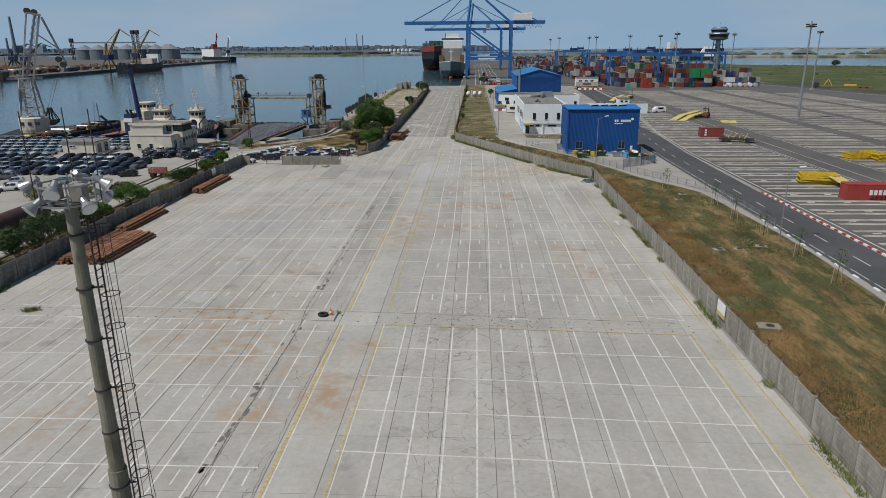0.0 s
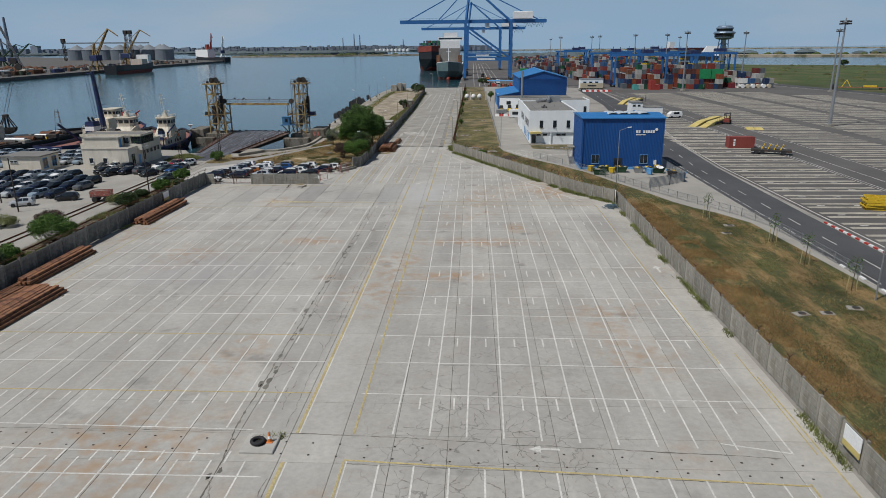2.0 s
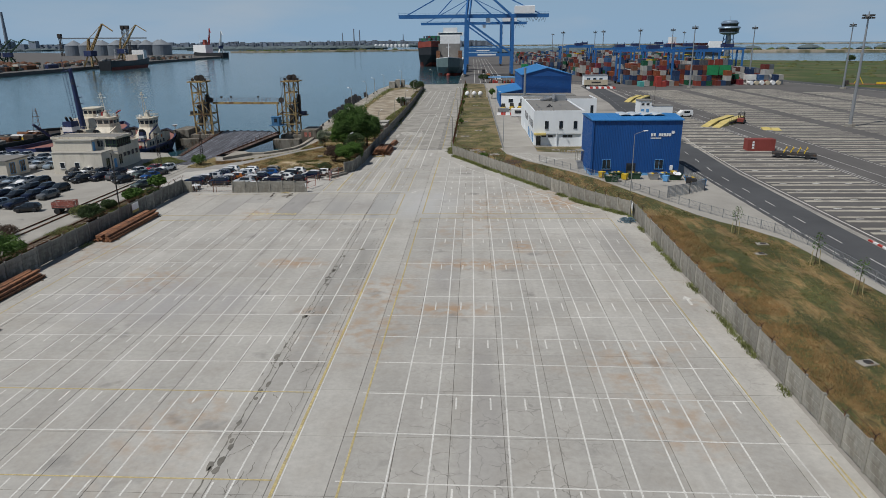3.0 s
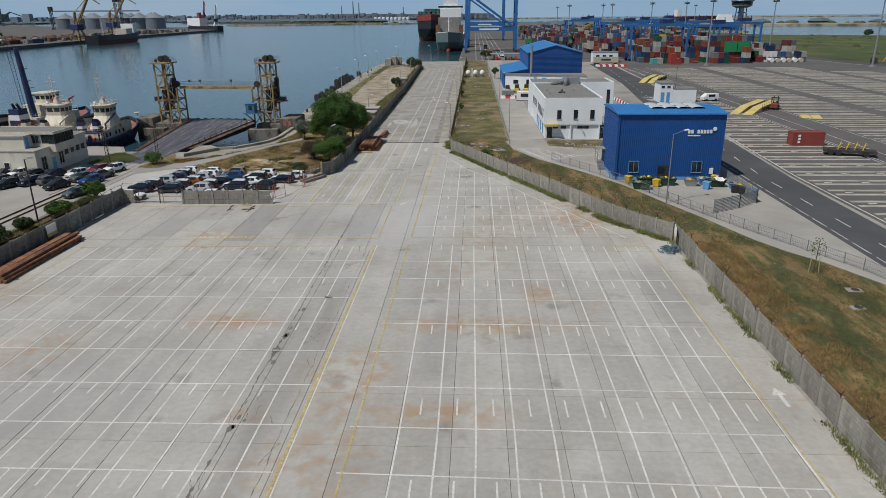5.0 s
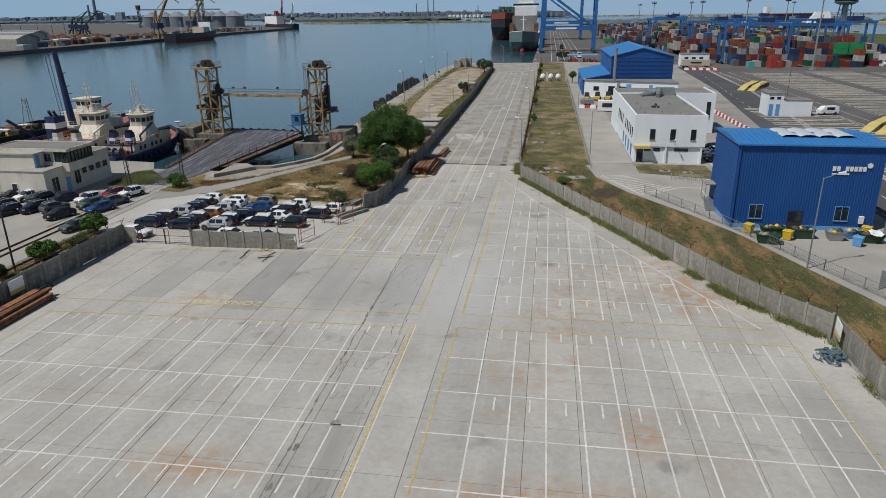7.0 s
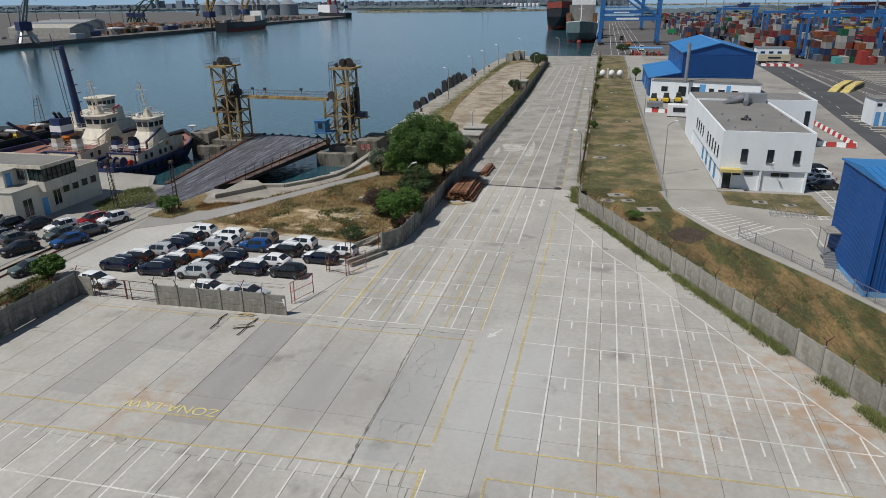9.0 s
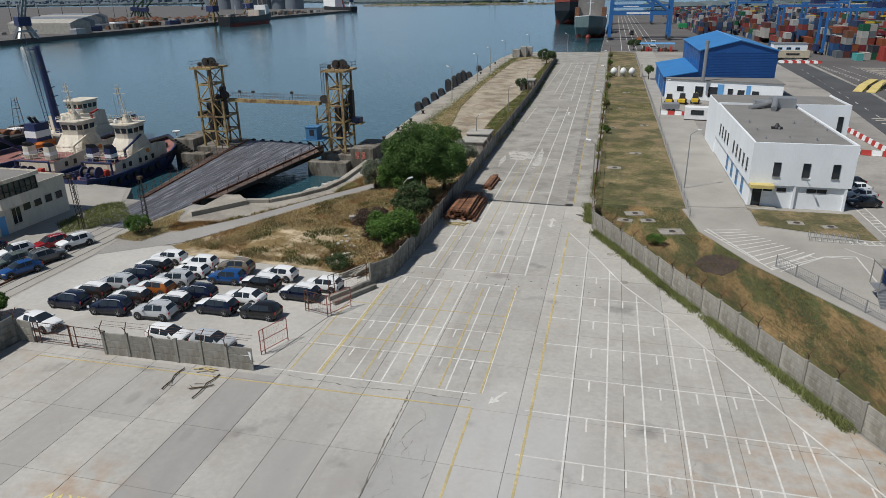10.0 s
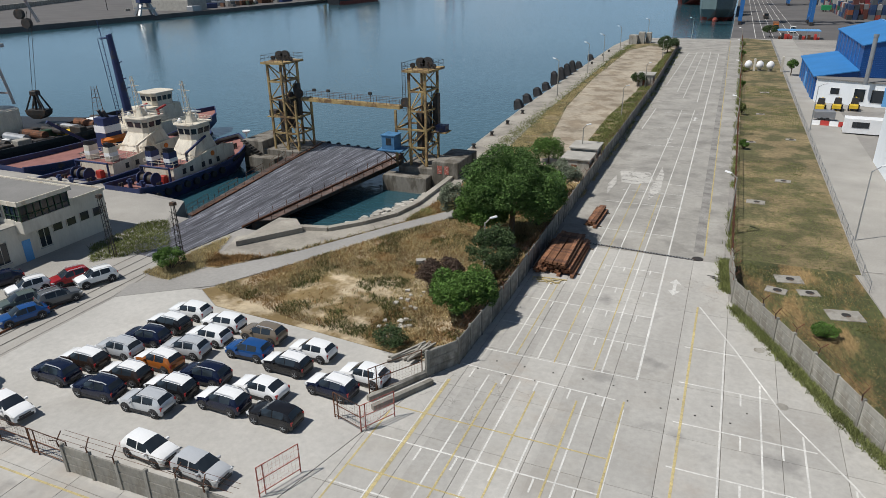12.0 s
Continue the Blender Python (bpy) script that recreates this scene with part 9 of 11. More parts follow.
# old floodlight mast in the yard
fm = thing("yard_mast", "tall tapered concrete floodlight mast with caged ladder", "lamp", m=pose(-1.75, 14.4, 0))
part("lower_shaft", Shape().tube((0, 0, -0.1), (0, 0, 8.7), 0.38, 0.35, 16), M["mast"], fm, "thicker lower concrete shaft", smooth=False)
part("upper_shaft", Shape().tube((0, 0, 8.6), (0, 0, 19.2), 0.29, 0.21, 16), M["mast"], fm, "stained upper concrete shaft")
for z in (8.0, 10.4, 12.2, 14.2, 16.2, 18.2):
    part("clamp", Shape().tube((0, 0, z - 0.03), (0, 0, z + 0.03), 0.30 if z > 8.5 else 0.39, n=14).beam((0.1, 0, z), (0.62, 0.1, z + 0.02), 0.06), M["dark"], fm)
lad = Shape()
for d_ in (-0.2, 0.2):
    lad.beam((0.62, d_, 2), (0.62, d_, 18.8), 0.045)
for k in range(55):
    lad.beam((0.62, -0.2, 2.2 + 0.3 * k), (0.62, 0.2, 2.2 + 0.3 * k), 0.025)
part("ladder", lad, M["dark"], fm, "thin dark steel ladder")
cg = Shape()
for k in range(13):
    z = 3.5 + 1.25 * k
    ring_ = [(0.62 + 0.3 + 0.3 * math.cos(a), 0.32 * math.sin(a), z) for a in [math.pi * 2 * q / 12 for q in range(13)]]
    for p, q in zip(ring_, ring_[1:]):
        cg.beam(p, q, 0.025)
for a in (0.0, 1.1, -1.1):
    cg.beam((0.92 + 0.3 * math.cos(a), 0.32 * math.sin(a), 3.5), (0.92 + 0.3 * math.cos(a), 0.32 * math.sin(a), 18.5), 0.015)
part("ladder_cage", cg, M["dark"], fm)
part("cable", Shape().tube((1.6, 0.1, 0), (0.9, 0.0, 18.6), 0.012, n=5), M["dark"], fm)
for r_, z in ((0.95, 19.35), (0.95, 20.0)):
    pts = [(r_ * math.cos(2 * math.pi * k / 12), r_ * math.sin(2 * math.pi * k / 12), z) for k in range(13)]
    pl = Shape()
    for p, q in zip(pts, pts[1:]):
        pl.beam(p, q, 0.06)
    part("lamp_ring", pl, M["steel"], fm)
for k in range(6):
    a = 2 * math.pi * k / 6
    part("spoke", Shape().beam((0, 0, 19.30), (0.95 * math.cos(a), 0.95 * math.sin(a), 19.35), 0.06), M["steel"], fm)
    part("ring_post", Shape().beam((0.95 * math.cos(a), 0.95 * math.sin(a), 19.25), (0.95 * math.cos(a), 0.95 * math.sin(a), 20.2), 0.04), M["steel"], fm)
for x_, y_, w_ in ((0.35, 0.1, 0.2), (0.05, 0.45, 0.17), (-0.6, 0.3, 0.15)):
    part("ballast_box", Shape().cbox(x_ - w_, y_ - w_, 19.38, x_ + w_, y_ + w_, 19.95, 0.03), M["panel"], fm, "dull grey equipment box")
part("walkway", Shape().tube((0, 0, 19.3), (0, 0, 19.34), 0.62, n=14), M["dark"], fm)
for k in range(8):
    a = 2 * math.pi * k / 8 + 0.2
    z = 19.45 if k % 2 else 20.05
    cx_, cy_ = 1.1 * math.cos(a), 1.1 * math.sin(a)
    d = Vector((math.cos(a), math.sin(a), -0.75)).normalized()
    s = Shape()
    c0 = Vector((cx_, cy_, z))
    s.tube(c0 - d * 0.28, c0, 0.09, 0.12, 10).tube(c0, c0 + d * 0.3, 0.12, 0.27, 14)
    fl = part("floodlight", s, M["steel"], fm, "round grey floodlight")
    part("lens", Shape().tube(c0 + d * 0.302, c0 + d * 0.315, 0.25, n=12), M["lamp_glass"], fl)
for a in (0.4, 1.9, 3.6):
    part("lightning_rod", Shape().tube((math.cos(a), math.sin(a), 19.35), (math.cos(a), math.sin(a), 22.45), 0.02, n=5), M["dark"], fm)


# ---- rusted steel stacks ----
def steel_bars(name, x, y, ang, n, rows, L, w, lab):
    t = thing(name, lab, "steel stack", m=pose(x, y, 0, 0, 0, ang))
    s = Shape().box(-w / 2, 0, 0, w / 2, L, 0.16).box(-w / 2 - 0.06, 0, 0.16, w / 2 + 0.06, L, 0.22).box(-w / 2 - 0.06, 0, -0.04, w / 2 + 0.06, L, 0.0)
    me = fix_normals(s.mesh("steel_bar"))
    me.materials.append(M["rust_lt"])
    for r_ in range(rows):
        for k in range(n - r_):
            part("steel_bar", me, None, t, m=pose((k + r_ * 0.5) * (w + 0.16) + rng.uniform(-0.05, 0.05), rng.uniform(-0.5, 0.5), 0.1 + 0.28 * r_, 0, 0, rng.uniform(-1.2, 1.2)))
    for yy in (0.8, L - 0.8):
        part("timber", Shape().box(-0.5, yy - 0.1, -0.02, n * (w + 0.16) + 0.2, yy + 0.1, 0.06), M["bark"], t)
    return t


steel_bars("steel_stack", -37.2, 65.2, -1, 14, 3, 11.5, 0.28, "stack of long rusty steel sections along a wall")
steel_bars("steel_stack", -37.6, 78.4, 0, 5, 3, 12.2, 0.28, "stack of long rusty steel sections along a wall")
steel_bars("steel_stack", -37.6, 104.4, 0, 6, 3, 13.5, 0.28, "stack of long rusty steel sections along a wall")
steel_bars("rail_pile", -11.3, 171.6, 0, 10, 5, 8.4, 0.26, "high neat stack of rusty steel sections on the quay road")
steel_bars("steel_stack", -9.0, 185.6, -2, 3, 2, 6.4, 0.3, "small heap of rusty steel beams on the quay road")
sk = thing("scrap_sticks", "splintered pale timber pieces on the ground", "scrap")
for k in range(14):
    part("stick", Shape().beam((-9.5 + rng.uniform(-1.6, 1.6), 169.9 + rng.uniform(-0.6, 0.6), 0.05), (-9.5 + rng.uniform(-1.8, 1.8), 169.9 + rng.uniform(-0.7, 0.7), 0.08), 0.08), M["straw"], sk)
def branch(x, y, x2, y2, seed):
    """A dead limb lying on the ground, with short twigs."""
    q = random.Random(seed)
    t = thing("dead_branch", "dark broken branch lying on concrete", "branch")
    pts = [(x + (x2 - x) * k / 5 + q.uniform(-0.12, 0.12), y + (y2 - y) * k / 5, 0.07 + q.uniform(0, 0.05)) for k in range(6)]
    st = Shape()
    for p, r in zip(pts, pts[1:]):
        st.tube(p, r, 0.05, 0.042, 6)
    part("limb", st, M["bark"], t)
    for k in range(4):
        p = pts[1 + k]
        part("twig", Shape().tube(p, (p[0] + q.uniform(-0.9, 0.9), p[1] + q.uniform(-0.5, 0.5), 0.08), 0.022, 0.014, 5), M["bark"], t)


branch(-22.05, 129.9, -22.3, 132.8, 3)
branch(-19.3, 129.3, -19.2, 132.6, 5)
branch(-20.1, 130.3, -18.7, 131.2, 8)
wd = thing("plank_heap", "small heap of pale broken boards beside a wall", "timber")
for k in range(8):
    x, y, a = -20.7 + rng.uniform(-0.7, 0.7), 132.95 + rng.uniform(-0.25, 0.2), rng.uniform(-0.5, 0.5)
    part("board", Shape().beam((x - 0.45 * math.cos(a), y - 0.6 * math.sin(a), 0.04 + 0.015 * k), (x + 0.45 * math.cos(a), y + 0.6 * math.sin(a), 0.05 + 0.015 * k), 0.1, 0.02), M["straw"], wd)


# ---- gates ----
def gate(x, y, ang, L, H, m_, lab):
    g = thing("gate_leaf", lab, "gate", m=pose(x, y, 0, 0, 0, ang))
    f = Shape()
    for xx in (0, L * 0.14, L):
        f.beam((xx, 0, 0.0), (xx, 0, H), 0.06)
    for z in (0.25, H * 0.55, H):
        f.beam((0, 0, z), (L, 0, z), 0.045)
    part("gate_frame", f, M[m_], g)
    w = Shape()
    for k in range(int(L / 0.25)):
        w.beam((0.25 * k, 0, 0.25), (0.25 * k, 0, H), 0.006)
    for k in range(int(H / 0.25)):
        w.beam((0, 0, 0.25 + 0.25 * k), (L, 0, 0.25 + 0.25 * k), 0.006)
    part("wire_infill", w, M[m_], g)
    return g


gate(-17.5, 136.0, 69, 2.8, 2.1, "red_rusty", "open red-painted steel mesh gate leaf")
gate(-15.0, 143.3, 60, 2.6, 2.0, "red_rusty", "open red and white steel mesh gate leaf")
gate(-17.4, 144.0, -16, 2.5, 2.0, "rust", "bent rusty wire fence panel by a gate")
gate(-36.6, 133.8, 0, 3.4, 1.9, "rust", "rusty mesh gate between concrete posts")
gate(-33.1, 133.8, -1, 3.4, 1.9, "rust", "rusty mesh gate between concrete posts")
gate(-16.4, 147.0, 57, 4.4, 2.2, "rust", "rusty wire fence stretch beside scrub")
for p, q in (((-16.2, 146.4), (-13.6, 151.0)), ((-15.4, 145.6), (-12.9, 150.0))):
    s = Shape().beam((*p, 0.2), (*q, 0.2), 0.35, 0.4)
    solid("concrete_kerb_beam", s, M["panel"], "long concrete beam lying by a gate", "beam")

# bins and skips in front of the blue workshop
for k, (x, y, a, m_, lab, sz) in enumerate(((36.3, 142.6, -15, "green", "dark green steel skip heaped with rubbish", (3.2, 1.9, 1.3)), (37.6, 145.3, 5, "green", "dark green steel skip heaped with rubbish", (3.2, 1.9, 1.4)), (40.8, 145.0, 0, "green", "dark green steel skip with white sacks", (3.0, 1.8, 1.4)),
                                           (44.2, 144.6, 0, "steel", "grey wire cage skip", (2.4, 1.7, 1.3)), (46.2, 145.4, 10, "blue_lt", "blue plastic waste bin", (1.6, 1.2, 1.2)), (47.9, 144.2, 0, "green", "green skip under a white sheet", (3.0, 1.8, 1.3)), (49.8, 142.6, -10, "blue_lt", "blue plastic waste bin", (1.7, 1.2, 1.1)))):
    s_ = thing("skip", lab, "skip", "rubbish skips", m=pose(x, y, 0, 0, 0, a))
    L_, W_, H_ = (q * 0.8 for q in sz)
    b = Shape().loft([[(-L_ / 2 + 0.3, -W_ / 2 + 0.15, 0.05), (L_ / 2 - 0.3, -W_ / 2 + 0.15, 0.05), (L_ / 2 - 0.3, W_ / 2 - 0.15, 0.05), (-L_ / 2 + 0.3, W_ / 2 - 0.15, 0.05)], [(-L_ / 2, -W_ / 2, H_), (L_ / 2, -W_ / 2, H_), (L_ / 2, W_ / 2, H_), (-L_ / 2, W_ / 2, H_)]])
    part("tub", b, M[m_], s_)
    rim_ = Shape()
    for (ax, ay), (bx, by) in (((-1, -1), (1, -1)), ((1, -1), (1, 1)), ((1, 1), (-1, 1)), ((-1, 1), (-1, -1))):
        rim_.beam((ax * L_ / 2, ay * W_ / 2, H_), (bx * L_ / 2, by * W_ / 2, H_), 0.1)
    part("rim", rim_, M[m_], s_)
    for q in range(7):
        c = (rng.uniform(-0.4, 0.4) * L_, rng.uniform(-0.35, 0.35) * W_)
        mm = (M["black"], M["panel"], M["bark"], M["black"], M["yellow"])[rng.randrange(5)]
        part("rubbish_sack", Shape().turned((c[0], c[1], H_ - 0.25), [(0.24, 0), (0.34, 0.2), (0.2, 0.4), (0.05, 0.5)], 7), mm, s_)
solid("white_sheet", Shape().loft([[(47.4, 143.3, 1.2), (47.9, 143.1, 1.05), (48.5, 143.1, 1.05), (48.8, 143.3, 1.25)], [(47.5, 144.3, 1.35), (47.9, 144.4, 1.5), (48.4, 144.3, 1.35), (48.7, 144.4, 1.4)]], closed=False, caps=False), M["white"], "crumpled white sheet over a skip", "sheet")
for x, y, m_ in ((45.9, 142.6, "blue_lt"), (38.9, 144.0, "yellow"), (48.4, 146.6, "yellow"), (50.4, 140.9, "yellow"), (51.0, 140.0, "pale_yellow"), (49.2, 140.4, "black"), (50.0, 139.6, "black"), (51.2, 139.0, "blue_lt"), (35.2, 146.2, "yellow")):
    b = thing("waste_bin", f"{ {'blue_lt': 'blue', 'yellow': 'yellow', 'pale_yellow': 'pale yellow', 'black': 'black'}[m_] } plastic waste bin beside skips", "bin", "waste bins", m=pose(x, y, 0, 0, 0, rng.uniform(0, 90)))
    part("tub", Shape().loft([[(-0.35, -0.4, 0.08), (0.35, -0.4, 0.08), (0.35, 0.4, 0.08), (-0.35, 0.4, 0.08)], [(-0.45, -0.5, 1.05), (0.45, -0.5, 1.05), (0.45, 0.5, 1.05), (-0.45, 0.5, 1.05)]]), M[m_], b)
    part("lid", Shape().cbox(-0.48, -0.53, 1.05, 0.48, 0.53, 1.15, 0.04), M[m_], b)
for p, q in (((42.6, 129.6), (46.9, 132.3)), ((46.9, 132.3), (50.2, 134.9)), ((50.2, 134.9), (50.2, 146.4))):
    f = thing("slat_screen", "grey horizontal-slat metal screen fence", "fence")
    for k in range(9):
        part("slat", Shape().beam((*p, 0.2 + 0.2 * k), (*q, 0.2 + 0.2 * k), 0.03, 0.14), M["steel"], f)
    n_ = max(2, round(math.hypot(q[0] - p[0], q[1] - p[1]) / 2))
    for k in range(n_ + 1):
        part("post", Shape().beam((p[0] + (q[0] - p[0]) * k / n_, p[1] + (q[1] - p[1]) * k / n_, 0), (p[0] + (q[0] - p[0]) * k / n_, p[1] + (q[1] - p[1]) * k / n_, 2.0), 0.09), M["steel"], f)

# heap of blue rope net at the corner of the yard
net = Shape()
for k in range(60):
    a, r_ = rng.random() * 6.28, rng.uniform(0.2, 1.1)
    c = (33.1 + r_ * math.cos(a), 115.0 + r_ * math.sin(a), 0.15 + 0.5 * (1.1 - r_) * rng.random())
    b_ = rng.random() * 6.28
    pts = [(c[0] + 0.4 * math.cos(b_ + q), c[1] + 0.4 * math.sin(b_ + q), c[2] + 0.1 * math.sin(2 * q)) for q in (0, 0.9, 1.8, 2.7)]
    for p, q in zip(pts, pts[1:]):
        net.tube(p, q, 0.05, n=5)
solid("rope_heap", net, mat("blue_grey_rope", (0.10, 0.155, 0.19), 0.9, big=2, fine=10), "tangled heap of blue-grey rope by a wall", "rope")
for x, y, ang, lab in ((34.05, 117.0, 80, "white and yellow sign board on a concrete wall"), (34.3, 49.1, 90, "white and yellow sign board on a concrete wall"), (-38.2, 116.8, -90, "white and yellow sign board on a concrete wall")):
    sgn = thing("wall_sign", lab, "sign", m=pose(x, y, 0.5, 0, 0, ang))
    part("board", Shape().box(-0.9, -0.03, 0.75, 0.9, 0.03, 1.7), M["white"], sgn)
    part("band", Shape().box(-0.9, -0.035, 0.35, 0.9, 0.035, 0.745), M["pale_yellow"], sgn)
solid("white_notice", Shape().box(-17.9, 133.7, 0.9, -17.0, 133.78, 1.6), M["white"], "white notice board on a concrete wall", "sign")

# manhole with tyre and cone in the yard, other covers
mh = thing("manhole", "open manhole in a raised concrete slab marked by a tyre", "manhole")
part("slab", Shape().cbox(-3.0, 48.95, -0.02, -0.85, 51.1, 0.16, 0.04), M["lot_pale"], mh)
# Flat black disc on the slab gives the dark of the open hole
part("pit", Shape().tube((-2.0, 50.0, 0.161), (-2.0, 50.0, 0.17), 0.5, n=14), M["black"], mh)
ring_ = Shape().loft([[(-2.1 + (0.38 + 0.12 * math.cos(b)) * math.cos(a), 50.0 + (0.38 + 0.12 * math.cos(b)) * math.sin(a), 0.28 + 0.12 * math.sin(b)) for b in [math.pi * 2 * q / 8 for q in range(8)]] for a in [math.pi * 2 * k / 16 for k in range(17)]], caps=False)
solid("tyre", ring_, M["rubber"], "old black tyre lying on a manhole slab", "tyre", smooth=True)
cone = thing("traffic_cone", "orange and white traffic cone on a manhole slab", "cone", m=pose(-1.35, 50.1, 0.16))
part("base", Shape().cbox(-0.2, -0.2, 0, 0.2, 0.2, 0.05, 0.02), M["orange"], cone)
part("cone", Shape().turned((0, 0, 0.05), [(0.15, 0), (0.03, 0.65)], 12), M["orange"], cone)
part("band", Shape().turned((0, 0, 0.25), [(0.118, 0), (0.09, 0.18)], 12), M["white"], cone)
solid("tyre", Shape().loft([[(12.3 + 0.14 * math.sin(b), 162.6 + (0.38 + 0.14 * math.cos(b)) * math.cos(a), 0.5 + (0.38 + 0.14 * math.cos(b)) * math.sin(a)) for b in [math.pi * 2 * q / 8 for q in range(8)]] for a in [math.pi * 2 * k / 16 for k in range(17)]], caps=False), M["rubber"], "old tyre leaning near a concrete wall", "tyre", smooth=True)
for x, y, s_ in ((11.8, 178.4, 1.2), (15.8, 172.2, 1.4), (10.6, 175.4, 0.9), (13.3, 175.8, 0.9), (38.6, 48.9, 1.0), (42.3, 72.4, 0.7), (44.8, 72.6, 0.6), (48.0, 73.9, 0.7), (9.2, 202, 1.1), (12.8, 213, 1.0), (8.8, 236, 0.8), (15.2, 240, 0.8), (10.8, 262, 0.8), (47.2, 104.2, 0.7), (45.4, 100.2, 0.6), (30.5, 178.4, 0.9), (34.0, 177.6, 0.8), (12.2, 290, 1.0)):
    mhc = thing("manhole_cover", "round dark manhole cover in a pale concrete slab on grass", "manhole", "manholes in the grass", m=pose(x, y, 0.02, 0, 0, rng.uniform(-15, 15)))
    part("slab", Shape().cbox(-s_, -s_ * 0.7, -0.1, s_, s_ * 0.7, 0.1, 0.04), M["concrete"], mhc)
    part("cover", Shape().tube((0.1, 0, 0.1), (0.1, 0, 0.12), 0.38, n=14), M["dark"], mhc)
for x, y in ((10.3, 156.3), (9.0, 163.6), (-19.5, 115.2), (-2.2, 101.5)):
    solid("iron_cover", Shape().tube((x, y, 0.0), (x, y, 0.012), 0.40, n=14), M["concrete"], "flat round iron cover in concrete", "manhole")
gr = Shape()
for k in range(16):
    gr.box(4.6 + 0.11 * k * 2.2, 176.6 - 0.3 * k * 0.9, 0.0, 4.7 + 0.11 * k * 2.2 + 0.6, 176.75 - 0.3 * k * 0.9, 0.02)
solid("drain_grating", gr, M["dark"], "iron drain grating strip beside a road", "drain")

# quay fenders
for k in range(10):
    y = (253.7, 261, 270.4, 279.1, 288.6, 297.1, 304.8, 312.1, 322, 342)[k]
    x = -37.6 - (y - 253) * 0.02
    big = k in (4, 5, 6, 7)
    t = thing("rubber_fender", "large black rubber fender block on the quay edge", "fender", "quay fenders", m=pose(x, y, 0.02))
    hh = 3.1 if big else 1.7
    part("block", Shape().loft([[(-0.8, -1.1, -0.6), (0.9, -1.1, 0), (0.9, 1.1, 0), (-0.8, 1.1, -0.6)], [(-0.8, -0.8, hh * 0.8), (0.3, -0.8, hh * 0.8), (0.3, 0.8, hh * 0.8), (-0.8, 0.8, hh * 0.8)], [(-0.7, -0.5, hh), (-0.1, -0.5, hh), (-0.1, 0.5, hh), (-0.7, 0.5, hh)]]), M["rubber"], t)
    for q in range(3):
        part("rib", Shape().tube((-0.9, -0.75 + 0.75 * q, 0.0), (-0.9, -0.75 + 0.75 * q, hh - 0.3), 0.16, n=8), M["rubber"], t)
for y in (216, 226, 236, 247, 330, 352, 365):
    b = thing("bollard", "rusty mooring bollard on the quay edge", "bollard", "quay bollards", m=pose(-34.2 - (y - 216) * 0.022, y, 0.02))
    part("stem", Shape().turned((0, 0, 0), [(0.45, 0), (0.28, 0.15), (0.25, 0.5), (0.42, 0.6), (0.38, 0.75)], 12), M["dark"], b)
pe = thing("pier_head_block", "ruined concrete blocks at the pier head", "block")
for x, y, w_, h_ in ((-33.5, 398, 1.6, 3.4), (-30.6, 400, 1.2, 4.4), (-28.2, 403, 1.0, 4.0)):
    part("block", Shape().cbox(x - w_, y - 1.6, 0, x + w_, y + 1.6, h_, 0.15), M["concrete"], pe)

# white tanks in the grass strip
for x in (8.6, 11.6, 14.4):
    t = thing("gas_tank", "white egg-shaped tank on a stand in a grass strip", "tank", "white tanks", m=pose(x, 329, 0))
    part("tank", Shape().turned((0, 0, 0.5), [(0.3, 0), (0.95, 0.6), (1.1, 1.2), (0.8, 2.0), (0.2, 2.4)], 14), M["white"], t, smooth=True)
    part("stand", Shape().box(-0.5, -0.5, 0, 0.5, 0.5, 0.6), M["concrete"], t)
for x, h_ in ((10.2, 3.4), (17.4, 4.2)):
    solid("brick_post", Shape().cbox(x - 0.3, 328.6, 0, x + 0.3, 329.4, h_, 0.05), M["cream"], "tall pale masonry post between tanks", "post")

# vehicles and equipment by the warehouse
for k, (x, y) in enumerate(((22.2, 270.5), (25.4, 272.0), (28.6, 273.0))):
    m_ = thing("loader", "yellow wheeled handling machine", "machine", "yellow machines", m=pose(x, y, 0, 0, 0, 80))
    part("chassis", Shape().cbox(-1.6, -0.8, 0.5, 1.6, 0.8, 1.3, 0.1), M["yellow"], m_)
    part("cab", Shape().loft([[(-0.5, -0.7, 1.3), (0.7, -0.7, 1.3), (0.7, 0.7, 1.3), (-0.5, 0.7, 1.3)], [(-0.4, -0.6, 2.5), (0.5, -0.6, 2.5), (0.5, 0.6, 2.5), (-0.4, 0.6, 2.5)]]), M["black"], m_)
    part("boom", Shape().beam((0.8, 0, 1.4), (2.4, 0, 2.2), 0.3), M["yellow"], m_)
    for xx in (-1.0, 1.0):
        for yy in (-0.85, 0.85):
            part("wheel", Shape().tube((xx, yy - 0.15, 0.5), (xx, yy + 0.15, 0.5), 0.5, n=12), M["rubber"], m_)
cab2 = thing("site_cabin", "white site cabin with window strip beside barriers", "cabin", m=pose(27.0, 249.5, 0, 0, 0, -4))
part("box", Shape().cbox(-3, -1.3, 0.2, 3, 1.3, 2.8, 0.08), M["white"], cab2)
window(cab2, -0.5, -1.31, 1.2, 2.6, 1.0, "s", M["black"], 4, sill=False)
part("skid", Shape().box(-3, -1.1, 0, 3, -0.9, 0.2).box(-3, 0.9, 0, 3, 1.1, 0.2), M["dark"], cab2)
tk = thing("trailer", "grey covered trailer beside barriers", "trailer", m=pose(21.8, 259.5, 0, 0, 0, 6))
part("box", Shape().cbox(-1.8, -1.0, 0.6, 1.8, 1.0, 2.0, 0.15), M["steel"], tk)
